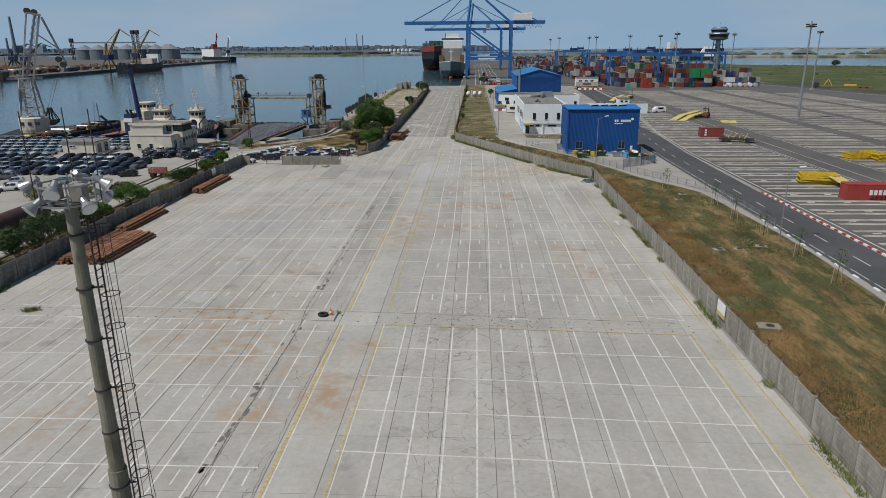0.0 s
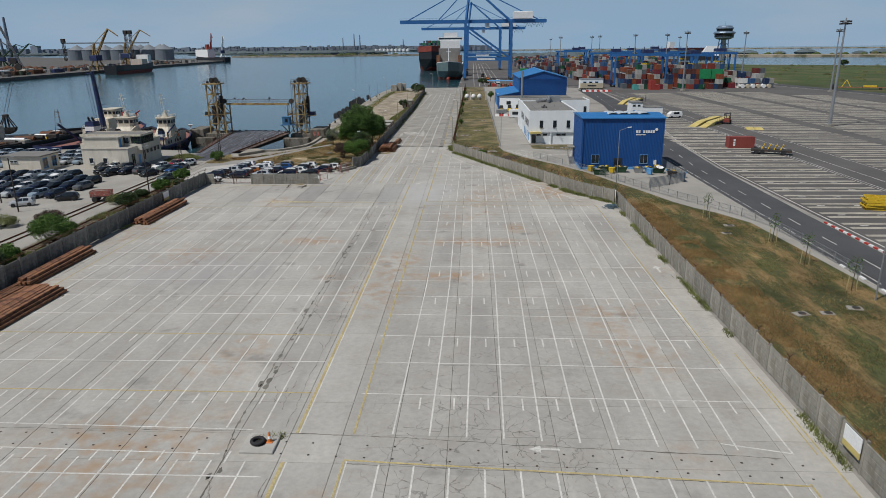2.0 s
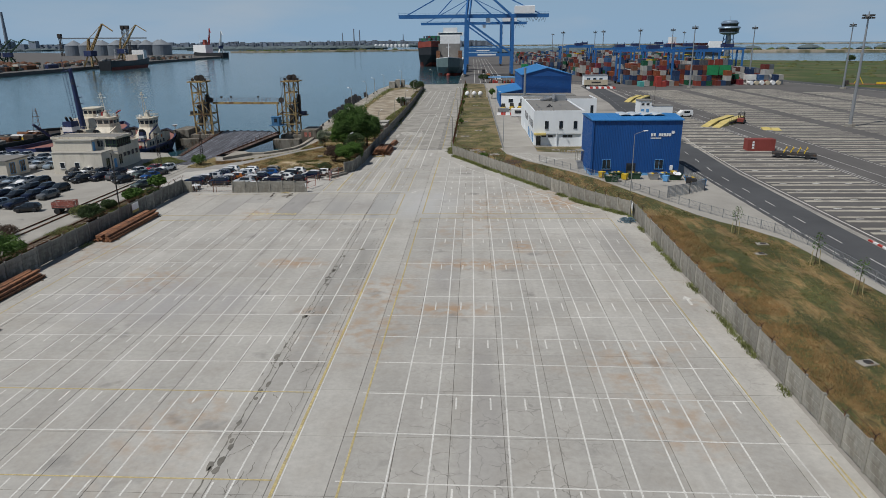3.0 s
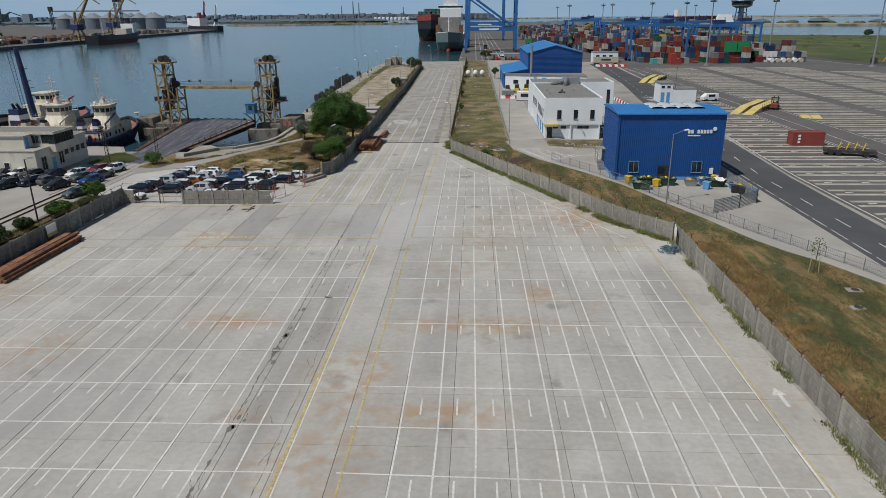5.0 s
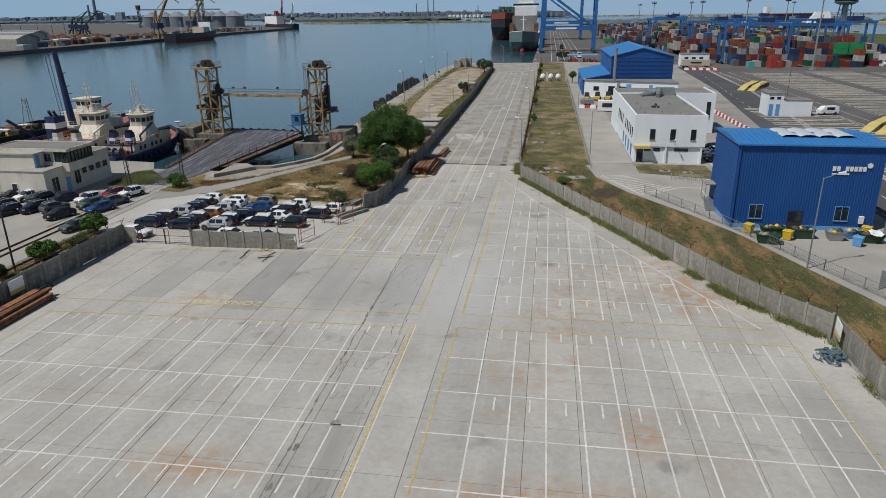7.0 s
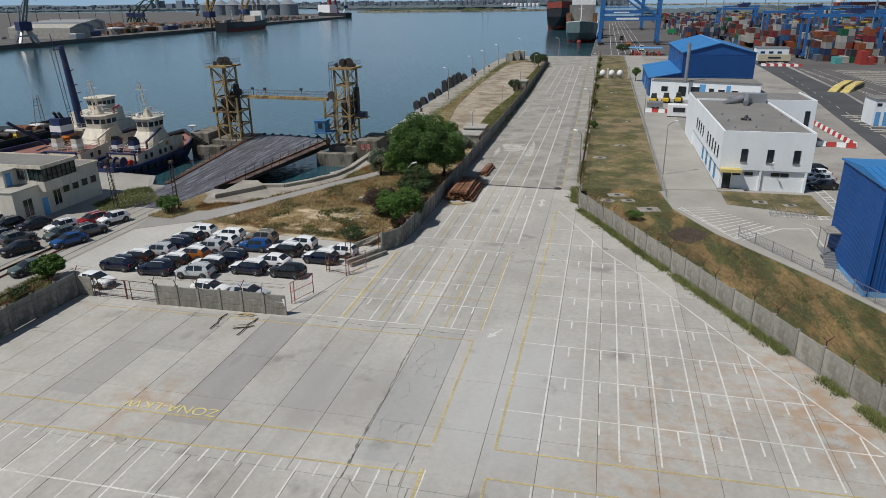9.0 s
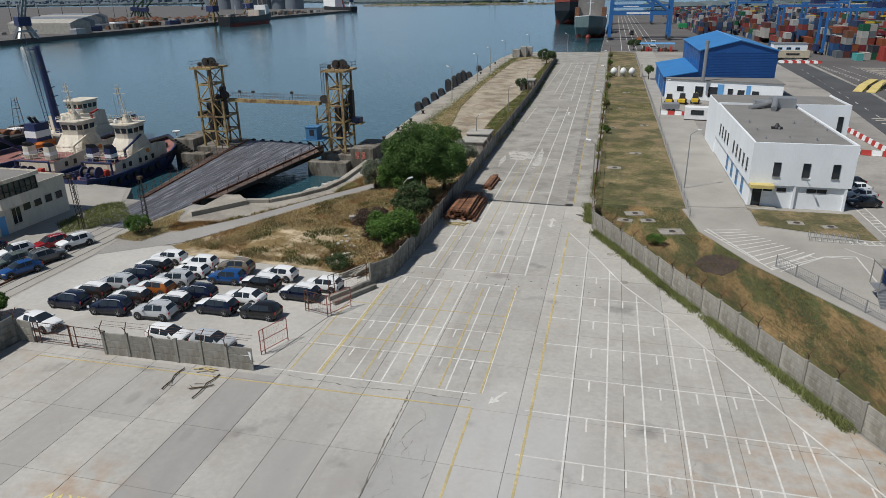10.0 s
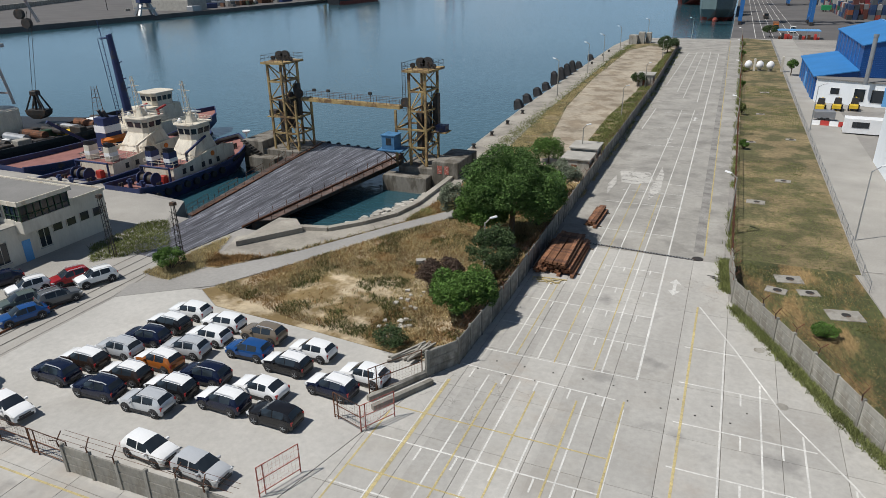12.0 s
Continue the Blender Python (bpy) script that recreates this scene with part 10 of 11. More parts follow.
for xx in (-0.5, 0.5):
    part("wheel", Shape().tube((xx, -1.1, 0.4), (xx, 1.1, 0.4), 0.4, n=10), M["rubber"], tk)
dp = thing("equipment_shelter", "open shelter with stored dark machinery on the quay", "shelter", m=pose(26, 436, 0))
part("roof", Shape().cbox(-6, -3, 3.2, 10, 5, 3.5, 0.1), M["blue_lt"], dp)
for xx in (-5.5, 0, 5, 9.5):
    part("post", Shape().beam((xx, -2.8, 0), (xx, -2.8, 3.2), 0.2), M["steel"], dp)
for k in range(14):
    part("machine", Shape().cbox(-5.5 + 1.1 * k, -3.6 + rng.uniform(-1, 1), 0, -4.6 + 1.1 * k, -1.8, rng.uniform(0.8, 2.4), 0.1), (M["dark"], M["dark"], M["rust"], M["red"], M["steel"])[rng.randrange(5)], dp)
for x, y, c_, lab in ((21, 475, "orange", "orange"), (27.5, 462, "white", "white"), (19.0, 560, "dark", "dark")):
    v = thing("terminal_tractor", f"{lab} terminal tractor driving lane on the quay apron", "truck", "terminal tractors", m=pose(x, y, 0))
    part("cab", Shape().loft([[(-1.2, 0, 0.6), (1.2, 0, 0.6), (1.2, 2.2, 0.6), (-1.2, 2.2, 0.6)], [(-1.1, 0.2, 3.0), (1.1, 0.2, 3.0), (1.1, 2.0, 3.0), (-1.1, 2.0, 3.0)]]), M[c_], v)
    part("windscreen", Shape().box(-0.95, -0.02, 1.7, 0.95, 0.16, 2.7), M["glass"], v)
    part("trailer", Shape().box(-1.2, 2.3, 0.9, 1.2, 14, 1.3), M["rust"], v)
    if c_ == "orange":
        part("load", Shape().cbox(-1.2, 3.0, 1.3, 1.2, 9.5, 3.6, 0.1), M["rust_lt"], v)
    for yy in (0.6, 3.4, 12.6):
        part("wheel", Shape().tube((-1.2, yy, 0.5), (1.2, yy, 0.5), 0.5, n=10), M["rubber"], v)
gt = thing("green_truck", "green box truck with white cab by the stacks", "truck", m=pose(54, 640, 0))
part("box", Shape().cbox(0, 0, 1.0, 12, 2.5, 4.0, 0.1), green_box, gt)
part("cab", Shape().cbox(12.2, 0.1, 0.7, 14.6, 2.4, 3.4, 0.3), M["white"], gt)
for xx in (1.5, 3, 13.2):
    part("wheel", Shape().tube((xx, 0, 0.5), (xx, 2.5, 0.5), 0.5, n=10), M["rubber"], gt)

# yellow ramps and frames on the container ground
for x, y, a, L_ in ((84.0, 225, 52, 22), (78.0, 306, 62, 20)):
    r_ = thing("loading_ramp", "long pale yellow steel loading ramp on the ground", "ramp", m=pose(x, y, 0, 0, 0, a))
    for dy in (-1.6, 1.6):
        part("track", Shape().loft([[(xx, dy - 1.1, 0), (xx, dy + 1.1, 0), (xx, dy + 1.1, z), (xx, dy - 1.1, z)] for xx, z in ((-L_ * 0.35, 0.1), (0, 1.2), (L_ * 0.65, 1.5))]), M["pale_yellow"], r_)
    part("frame", Shape().box(0, -2.9, 0.3, L_ * 0.65, 2.9, 0.9), M["dark"], r_)
    lr = Shape()
    for k in range(9):
        for dy in (-2.8, 2.8):
            lr.beam((k * L_ * 0.07, dy, 1.2), (k * L_ * 0.07, dy, 2.0), 0.06)
    part("guard", lr, M["dark"], r_)


def yellow_frames(x, y, n, ang, lab):
    t = thing("lashing_frames", lab, "frame", m=pose(x, y, 0, 0, 0, ang))
    for k in range(n):
        s = Shape()
        z0 = 0.1 + 0.42 * k
        for xx in (-3, -1.5, 0, 1.5, 3):
            s.beam((xx, -1.2, z0), (xx, 1.2, z0), 0.14)
        for yy in (-1.2, 0, 1.2):
            s.beam((-3, yy, z0), (3, yy, z0), 0.16, 0.3)
        part("frame", s, M["yellow"], t, m=pose(rng.uniform(-0.2, 0.2), rng.uniform(-0.2, 0.2), 0, 0, 0, rng.uniform(-4, 4)))


yellow_frames(74.0, 114.0, 5, -12, "stack of yellow steel spreader frames on the ground")
yellow_frames(95.6, 141.0, 4, 15, "yellow steel spreader frames on the ground")
yellow_frames(99.4, 141.2, 4, 95, "yellow steel spreader frames standing on the ground")
pr = thing("yellow_ramp", "bent pale yellow steel ramp plate", "ramp", m=pose(76.6, 111.5, 0, 0, 0, -70))
part("plate", Shape().loft([[(x, -1.2, z), (x, 1.2, z), (x, 1.2, z - 0.15), (x, -1.2, z - 0.15)] for x, z in ((-2.8, 1.6), (-1.4, 1.7), (0.4, 1.2), (3.4, 0.2))]), M["pale_yellow"], pr)
part("stand", Shape().box(-2.7, -1.0, 0, -2.4, 1.0, 1.45), M["yellow"], pr)
lb = thing("low_trailer", "dark low trailer carrying yellow frames", "trailer", m=pose(79.4, 167.4, 0, 0, 0, -22))
part("bed", Shape().cbox(-4.2, -1.2, 0.6, 4.2, 1.2, 1.1, 0.05), M["dark"], lb)
for xx in (-3, -1.8, 2.6):
    part("wheel", Shape().tube((xx, -1.3, 0.5), (xx, 1.3, 0.5), 0.5, n=12), M["rubber"], lb)
yf = Shape()
for k in range(4):
    yf.beam((-2 + 1.3 * k, -1, 1.1), (-1.4 + 1.3 * k, 1, 2.2), 0.12).beam((-2 + 1.3 * k, 1, 1.1), (-1.4 + 1.3 * k, -1, 2.2), 0.12)
part("load", yf, M["yellow"], lb)
for x, y in ((92.8, 213.4), (94.9, 212.2)):
    solid("yellow_plate", Shape().loft([[(x - 1.1, y - 1, 0.05), (x + 1.1, y - 1, 0.05), (x + 1.1, y + 1, 0.6), (x - 1.1, y + 1, 0.6)], [(x - 1.1, y - 1, -0.02), (x + 1.1, y - 1, -0.02), (x + 1.1, y + 1, 0.0), (x - 1.1, y + 1, 0.0)]]), M["pale_yellow"], "pale yellow ramp plate lying on paving", "ramp")
fk = thing("forklift", "dark red and black forklift truck on open paving", "forklift", m=pose(91.5, 228.5, 0, 0, 0, 60))
part("body", Shape().cbox(-1.4, -0.9, 0.5, 1.2, 0.9, 1.6, 0.15), M["hull_red"], fk)
part("cab", Shape().beam((-0.8, -0.8, 1.6), (-0.8, -0.8, 3.0), 0.12).beam((-0.8, 0.8, 1.6), (-0.8, 0.8, 3.0), 0.12).beam((0.8, -0.8, 1.6), (0.8, -0.8, 3.0), 0.12).beam((0.8, 0.8, 1.6), (0.8, 0.8, 3.0), 0.12).box(-0.9, -0.9, 3.0, 0.9, 0.9, 3.15), M["black"], fk)
part("mast", Shape().beam((1.4, -0.5, 0.1), (1.4, -0.5, 3.4), 0.16).beam((1.4, 0.5, 0.1), (1.4, 0.5, 3.4), 0.16), M["dark"], fk)
for xx in (-0.9, 0.9):
    for yy in (-0.95, 0.95):
        part("wheel", Shape().tube((xx, yy - 0.2, 0.5), (xx, yy + 0.2, 0.5), 0.5, n=12), M["rubber"], fk)
vn = thing("white_van", "white van with dark windows beside a cabin", "van", m=pose(80.5, 247, 0, 0, 0, 15))
part("body", Shape().loft([[(-2.4, -0.95, 0.4), (2.3, -0.95, 0.4), (2.3, 0.95, 0.4), (-2.4, 0.95, 0.4)], [(-2.4, -0.95, 1.2), (2.4, -0.95, 1.2), (2.4, 0.95, 1.2), (-2.4, 0.95, 1.2)], [(-1.4, -0.85, 2.1), (2.3, -0.85, 2.1), (2.3, 0.85, 2.1), (-1.4, 0.85, 2.1)]]), M["white"], vn)
part("pane", Shape().box(-0.9, -0.97, 1.25, 1.2, -0.9, 1.9).box(2.36, -0.7, 1.25, 2.42, 0.7, 1.9), M["glass"], vn)
for xx in (-1.5, 1.5):
    part("wheel", Shape().tube((xx, -0.97, 0.36), (xx, 0.97, 0.36), 0.36, n=12), M["rubber"], vn)
fl = thing("flatbed_trailer", "red flatbed trailers with yellow tackle beside a field", "trailer", m=pose(206, 386, 0, 0, 0, -20))
part("bed", Shape().box(0, -1.2, 0.9, 26, 1.2, 1.3), M["rust_lt"], fl)
part("cab", Shape().cbox(-3, -1.2, 0.5, -0.4, 1.2, 3.0, 0.2), M["dark"], fl)
part("tackle", Shape().beam((2, -1, 1.3), (4, 0, 5), 0.3).beam((6, -1, 1.3), (4, 0, 5), 0.3).box(12, -1, 1.3, 18, 1, 2.2), M["yellow"], fl)
for xx in (-1.8, 20, 23):
    part("wheel", Shape().tube((xx, -1.3, 0.5), (xx, 1.3, 0.5), 0.5, n=10), M["rubber"], fl)
bks = thing("bicycle_stand", "grey bicycle stand on a forecourt", "stand", m=pose(30.6, 172.6, 0, 0, 0, -5))
for k in range(9):
    part("hoop", Shape().beam((0.6 * k, 0, 0), (0.6 * k, 0, 0.8), 0.05).beam((0.6 * k, 0, 0.8), (0.6 * k, 0.9, 0.8), 0.05).beam((0.6 * k, 0.9, 0.8), (0.6 * k, 0.9, 0), 0.05), M["steel"], bks)
part("rail", Shape().beam((-0.3, -0.4, 0.5), (5.2, -0.4, 0.5), 0.06), M["steel"], bks)

# railway
rl = thing("railway_track", "rusty railway tracks on dirty ballast", "track", kind="structure")
sl = fix_normals(Shape().cbox(-1.25, -0.12, -0.1, 1.25, 0.12, 0.05, 0.02).mesh("sleeper"))
for cx in (-41.6, -44.6, -50.2):
    for dx in (-0.72, 0.72):
        part("rail", Shape().box(cx + dx - 0.035, -20, 0.0, cx + dx + 0.035, 136 if cx > -46 else 150, 0.17), M["rust"], rl)
    for k in range(95):
        if cx > -46:
            part("sleeper", sl, M["bark"], rl, m=pose(cx, 60 + 0.8 * k, 0))
em = Shape()
for dx in (-0.72, 0.72, 2.3, 3.7):
    em.line(-49.4 + dx - 2.0, 138, -51.2 + dx, 168, 0.1, 0.0)
solid("street_rails", em, M["dark"], "sunken rails in concrete paving", "track", kind="structure")
wag = thing("tank_wagon", "dark brown railway tank wagon on a siding", "wagon", m=pose(-50.2, 70, 0))
part("tank", Shape().loft([[(1.35 * s_ * math.cos(a), y, 2.4 + 1.35 * s_ * math.sin(a)) for a in [2 * math.pi * q / 18 for q in range(18)]] for y, s_ in ((-0.3, 0.6), (0, 0.92), (0.4, 1.0), (12.6, 1.0), (13, 0.92), (13.3, 0.6))]), mat("dark_tank", (0.07, 0.035, 0.03), 0.6, var=0.3, big=0.5, fine=4), wag, smooth=True)
part("underframe", Shape().box(-1.1, -0.6, 0.75, 1.1, 13.6, 1.05), M["dark"], wag)
for y in (1.5, 3.2, 9.8, 11.5):
    part("wheel", Shape().tube((-0.8, y, 0.62), (0.8, y, 0.62), 0.46, n=14), M["dark"], wag)
tt = thing("drop_side_trailer", "small faded red drop-side trailer beside railway tracks", "trailer", m=pose(-50.6, 119.6, 0, 0, 0, 10))
part("bed", Shape().box(-1.6, -0.9, 0.8, 1.6, 0.9, 0.92), M["dark"], tt)
for z in (0.98, 1.2, 1.42, 1.64):
    for yy in (-0.9, 0.87):
        part("side_board", Shape().box(-1.6, yy, z, 1.6, yy + 0.04, z + 0.16), M["red_rusty"], tt)
    for xx in (-1.6, 1.56):
        part("end_board", Shape().box(xx, -0.86, z, xx + 0.04, 0.87, z + 0.16), M["red_rusty"], tt)
for xx in (-0.9, 0.9):
    part("wheel", Shape().tube((xx, -1.0, 0.45), (xx, 1.0, 0.45), 0.45, n=10), M["rubber"], tt)
solid("blue_sheet", Shape().loft([[(-62.2, 100.2, 0.1), (-60.8, 99.8, 0.5), (-59.6, 100.4, 0.1)], [(-62.0, 102.2, 0.1), (-60.6, 102.4, 0.7), (-59.4, 102.0, 0.2)]], closed=False, caps=False), M["blue_lt"], "crumpled blue plastic sheet on the ground", "sheet")


# ---- trees, bushes, weeds ----
def leaf_cloud(clumps, n, size, seed, flat_=0.75):
    """Many small leaf quads scattered over clumps (centre, radius)."""
    r = random.Random(seed)
    vs, fs = [], []
    wts = [c[3] ** 2 for c in clumps]
    for k in range(n):
        cx, cy, cz, cr = r.choices(clumps, wts)[0]
        d = Vector((r.gauss(0, 1), r.gauss(0, 1), r.gauss(0, 1))).normalized()
        rad = cr * (0.55 + 0.45 * r.random() ** 0.5) * r.choice((1.0, 1.0, 1.0, 1.12))
        p = Vector((cx, cy, cz)) + Vector((d.x * rad, d.y * rad, d.z * rad * flat_))
        s = size * r.uniform(0.6, 1.4)
        u = Vector((r.gauss(0, 1), r.gauss(0, 1), r.gauss(0, 0.6))).normalized()
        w = u.cross(d + Vector((r.gauss(0, 0.9), r.gauss(0, 0.9), r.gauss(0, 0.9))))
        if w.length < 0.1:
            continue
        w.normalize()
        b = len(vs)
        vs += [tuple(p - u * s), tuple(p + w * s * 0.5), tuple(p + u * s), tuple(p - w * s * 0.5)]
        fs.append((b, b + 1, b + 2, b + 3))
    s = Shape()
    s.v, s.f = vs, fs
    return s


def tree(x, y, h, r, leaf, lab, n=5000, size=0.2, seed=1, trunk=True, category="tree", name="tree", low=0.35):
    t = thing(name, lab, category, m=pose(x, y, 0))
    q = random.Random(seed)
    clumps = []
    zc, rz = h * (0.5 + low * 0.4), h * (0.5 - low * 0.4)
    for k in range(int(16 + r * 7)):
        d = Vector((q.gauss(0, 1), q.gauss(0, 1), abs(q.gauss(0, 1)) - 0.35)).normalized()
        cr = q.uniform(0.16, 0.34) * r
        f = q.uniform(0.72, 1.0) ** 0.5
        clumps.append((d.x * (r - cr) * f, d.y * (r - cr) * f, max(cr * 0.7, zc + d.z * (rz - cr * 0.7) * f), cr))
    clumps.append((0, 0, zc, r * 0.55))
    s = Shape()
    if trunk:
        s.tube((0, 0, -0.2), (0.1, 0.05, h * 0.35), 0.05 * h * 0.7, 0.05 * h * 0.45, 8)
    tk = part("trunk", s if trunk else Shape().tube((0, 0, -0.1), (0, 0, h * 0.3), 0.06, 0.04, 6), M["bark"], t)
    lim = Shape()
    for c in clumps[: 14]:
        lim.tube((0.05, 0.02, h * (0.3 if trunk else 0.02)), (c[0], c[1], c[2]), 0.02 * h * 0.6 if trunk else 0.04, 0.015, 5)
    part("limb", lim, M["bark"], t)
    part("crown", leaf_cloud(clumps, int(n * 1.9), size * 0.58, seed + 7, 0.85), M[leaf], t)
    return t


tree(-15.8, 178.2, 11.2, 6.0, "leaf_mid", "broad green tree with dense crown beside a wall", 42000, 0.20, 3, low=0.12)
tree(-18.6, 176.2, 7.0, 3.2, "leaf", "green tree merging with a larger crown", 9000, 0.20, 4, low=0.1)
tree(-14.4, 184.0, 7.4, 3.6, "leaf", "green tree merging with a larger crown by a wall", 8000, 0.20, 14, low=0.1)
tree(-14.3, 159.8, 5.2, 3.1, "leaf", "round bright green bushy tree behind a wall", 13000, 0.18, 5, low=0.08)
tree(-17.9, 163.4, 3.8, 2.6, "leaf_brown", "purple-brown bush beside a green tree", 5000, 0.17, 6, low=0.06)
tree(-14.5, 168.4, 5.6, 2.8, "leaf_dk", "dark green bush behind a wall", 5000, 0.18, 8, low=0.06)
tree(-14.3, 196.0, 5.0, 2.6, "leaf_grey", "silvery grey-green shrub by a wall", 4500, 0.17, 9, low=0.1)
tree(-24.6, 183.4, 4.6, 2.2, "leaf_grey", "silvery grey-green shrub by a lane", 3500, 0.17, 19, low=0.05)
tree(-20.2, 211.5, 4.2, 2.9, "leaf", "green bush beside a shed", 4500, 0.18, 10, low=0.06)
tree(-17.2, 290.0, 3.8, 2.2, "leaf_dk", "dark bush beside a small shelter", 2500, 0.2, 11, low=0.06)
tree(-17.5, 368.0, 6.0, 4.0, "leaf_dk", "dark green tree near the pier end", 4500, 0.26, 12, low=0.1)
tree(-45.6, 158.6, 2.6, 1.7, "leaf", "small green bush beside a lattice post", 3000, 0.13, 13, low=0.05, trunk=False, category="bush", name="bush")
tree(-18.1, 153.6, 1.7, 1.6, "leaf_dk", "low dark green bush in dry scrub", 1800, 0.12, 15, low=0.05, trunk=False, category="bush", name="bush")
for k, (x, y, h, r) in enumerate(((-42.4, 66, 4.4, 3.0), (-43.0, 72.5, 4.6, 3.4), (-42.2, 79.5, 4.2, 3.0), (-42.6, 84.0, 3.2, 2.2), (-43.2, 94.5, 4.0, 3.1), (-43.6, 114.6, 2.6, 1.9), (-44.6, 121.0, 1.8, 1.3), (-44.0, 127.4, 2.2, 1.8), (-42.6, 131.5, 1.4, 1.1), (-42.4, 58, 4.4, 3.2), (-44.2, 136.6, 2.6, 1.7))):
    tree(x, y, h, r, "leaf" if k in (3, 4, 7, 9, 10) else "leaf_dk", "green bush growing between a wall and railway tracks", 5200, 0.18, 30 + k, low=0.05, trunk=False, category="bush", name="bush")
for k, (x, y) in enumerate(((-46.5, 117), (-51, 106), (-56, 103), (-63, 100))):
    tree(x, y, 1.6, 2.2, "leaf_brown" if k == 1 else "weeds", "low weedy growth beside railway tracks", 1800, 0.16, 60 + k, low=0.05, trunk=False, category="bush", name="bush")
# young trees on the verge, nearly bare
for k, (x, y) in enumerate(((45.5, 108.6), (49.8, 96.4), (49.5, 87.2), (50.2, 78.7), (50.5, 69.6), (50.4, 60.6), (50.8, 52), (50.8, 44))):
    t = thing("young_tree", "slender young tree with thin leaves tied to stakes", "tree", "young trees on the verge", m=pose(x, y, 0.03))
    part("trunk", Shape().tube((0, 0, 0), (0.1, 0, 3.6), 0.05, 0.02, 6), M["bark"], t)
    for dx in (-0.5, 0.5):
        part("stake", Shape().beam((dx, 0, 0), (dx * 0.8, 0, 1.7), 0.06), M["straw"], t)
    part("crown", leaf_cloud([(0.05, 0, 2.8, 0.75), (0.2, 0.1, 3.4, 0.5), (-0.1, 0, 2.2, 0.5)], 170, 0.085, 80 + k), M["leaf"], t)
tree(19.4, 322, 4.6, 1.7, "leaf", "small green tree beside a masonry post", 1800, 0.2, 90)
tree(17.5, 440, 5.0, 3.6, "leaf_dk", "round dark green tree at the end of a grass strip", 3000, 0.28, 91)
for k in range(6):
    tree(6.9 + rng.uniform(-0.3, 0.9), 226 + 34 * k + rng.uniform(-8, 8), rng.uniform(1.4, 2.6), rng.uniform(0.7, 1.3), "weeds" if k % 2 else "leaf", "leafy growth on a mesh fence", 900, 0.2, 100 + k, trunk=False, category="bush", name="bush", low=0.05)
tree(13.8, 167.5, 1.3, 1.2, "leaf", "small green bush behind a concrete wall", 1500, 0.12, 120, trunk=False, category="bush", name="bush", low=0.05)


def tufts(name, spots, n, lo, hi, material, lab, seed, lean=0.55):
    """Grass blades scattered along lines or over plots."""
    r = random.Random(seed)
    vs, fs = [], []
    for k in range(n):
        x, y = spots(r)
        if x is None:
            continue
        for q in range(4):
            a = r.random() * 6.283
            h = r.uniform(lo, hi)
            w = 0.02 + 0.035 * h
            ox, oy = r.gauss(0, 0.13), r.gauss(0, 0.13)
            b = len(vs)
            vs += [(x + ox - w * math.cos(a), y + oy - w * math.sin(a), 0.0), (x + ox + w * math.cos(a), y + oy + w * math.sin(a), 0.0), (x + ox + r.gauss(0, lean) * h, y + oy + r.gauss(0, lean) * h, h)]
            fs.append((b, b + 1, b + 2))
    s = Shape()
    s.v, s.f = vs, fs
    return tagged(part(name, s.mesh(name), M[material]), lab, "grass", kind="stuff")


def on_line(pts, spread, gap=0.0):
    def f(r):
        k = r.randrange(len(pts) - 1)
        u = r.random()
        (ax, ay), (bx, by) = pts[k], pts[k + 1]
        x, y = ax + (bx - ax) * u, ay + (by - ay) * u
        if noise.noise((x * 0.25, y * 0.25, 3.1)) < gap:
            return None, None
        return x + r.gauss(0, spread), y + r.gauss(0, spread)
    return f


def in_poly(poly, gap=-1.0, scale=0.12):
    xs, ys = [p[0] for p in poly], [p[1] for p in poly]

    def f(r):
        for _ in range(30):
            x, y = r.uniform(min(xs), max(xs)), r.uniform(min(ys), max(ys))
            if inside((x, y), poly) and noise.noise((x * scale, y * scale, 8.2)) > gap:
                return x, y
        return None, None
    return f


tufts("wall_weeds", on_line([(34.0, 20), (34.0, 118)], 0.12, 0.12), 2600, 0.1, 0.45, "weeds", "weeds along the foot of a concrete wall", 1)
tufts("wall_weeds", on_line([(33.6, 118.6), (28.4, 126.0), (26.4, 130.4), (20.8, 142.2), (14.2, 155.4), (10.7, 163.0), (6.5, 171.4), (6.0, 181)], 0.24, -0.25), 8500, 0.1, 0.5, "weeds", "green weeds along the foot of a diagonal wall", 2)
tufts("wall_weeds", on_line([(-37.8, 40), (-37.8, 133)], 0.15, 0.1), 1500, 0.1, 0.4, "weeds", "weeds along the foot of a dark wall", 3)
tufts("wall_weeds", on_line([(-12.6, 153), (-11.9, 200), (-12.2, 281)], 0.12, 0.1), 2000, 0.1, 0.35, "straw", "dry weeds along a wall", 4)
tufts("fence_weeds", on_line([(6.5, 180), (6.6, 300), (6.7, 425)], 0.2, -0.1), 3200, 0.2, 0.8, "weeds", "tall weeds along a mesh fence", 5)
M["verge_green"] = mat("dull_green_grass", (0.088, 0.098, 0.030), 0.95, var=0.3, big=0.3, fine=3, bump=0.0, tint=0.4, island=True)
VERGE = [(35.2, 20), (46.5, 20), (52.0, 55), (52.4, 80), (51.0, 98), (50.3, 105.8), (47.6, 111.6), (45.3, 114.8), (43.3, 118.8), (40.3, 127.4), (37.4, 135), (33.8, 144.8), (29.8, 152.3), (22.6, 163.8), (18.6, 173), (17.4, 181), (7.2, 181), (7.2, 172), (14.9, 156), (21.6, 142.8), (27.3, 131), (35, 119)]
tufts("verge_grass", in_poly(VERGE, 0.05), 7000, 0.05, 0.13, "straw", "short dry straw-coloured grass on a verge", 6)
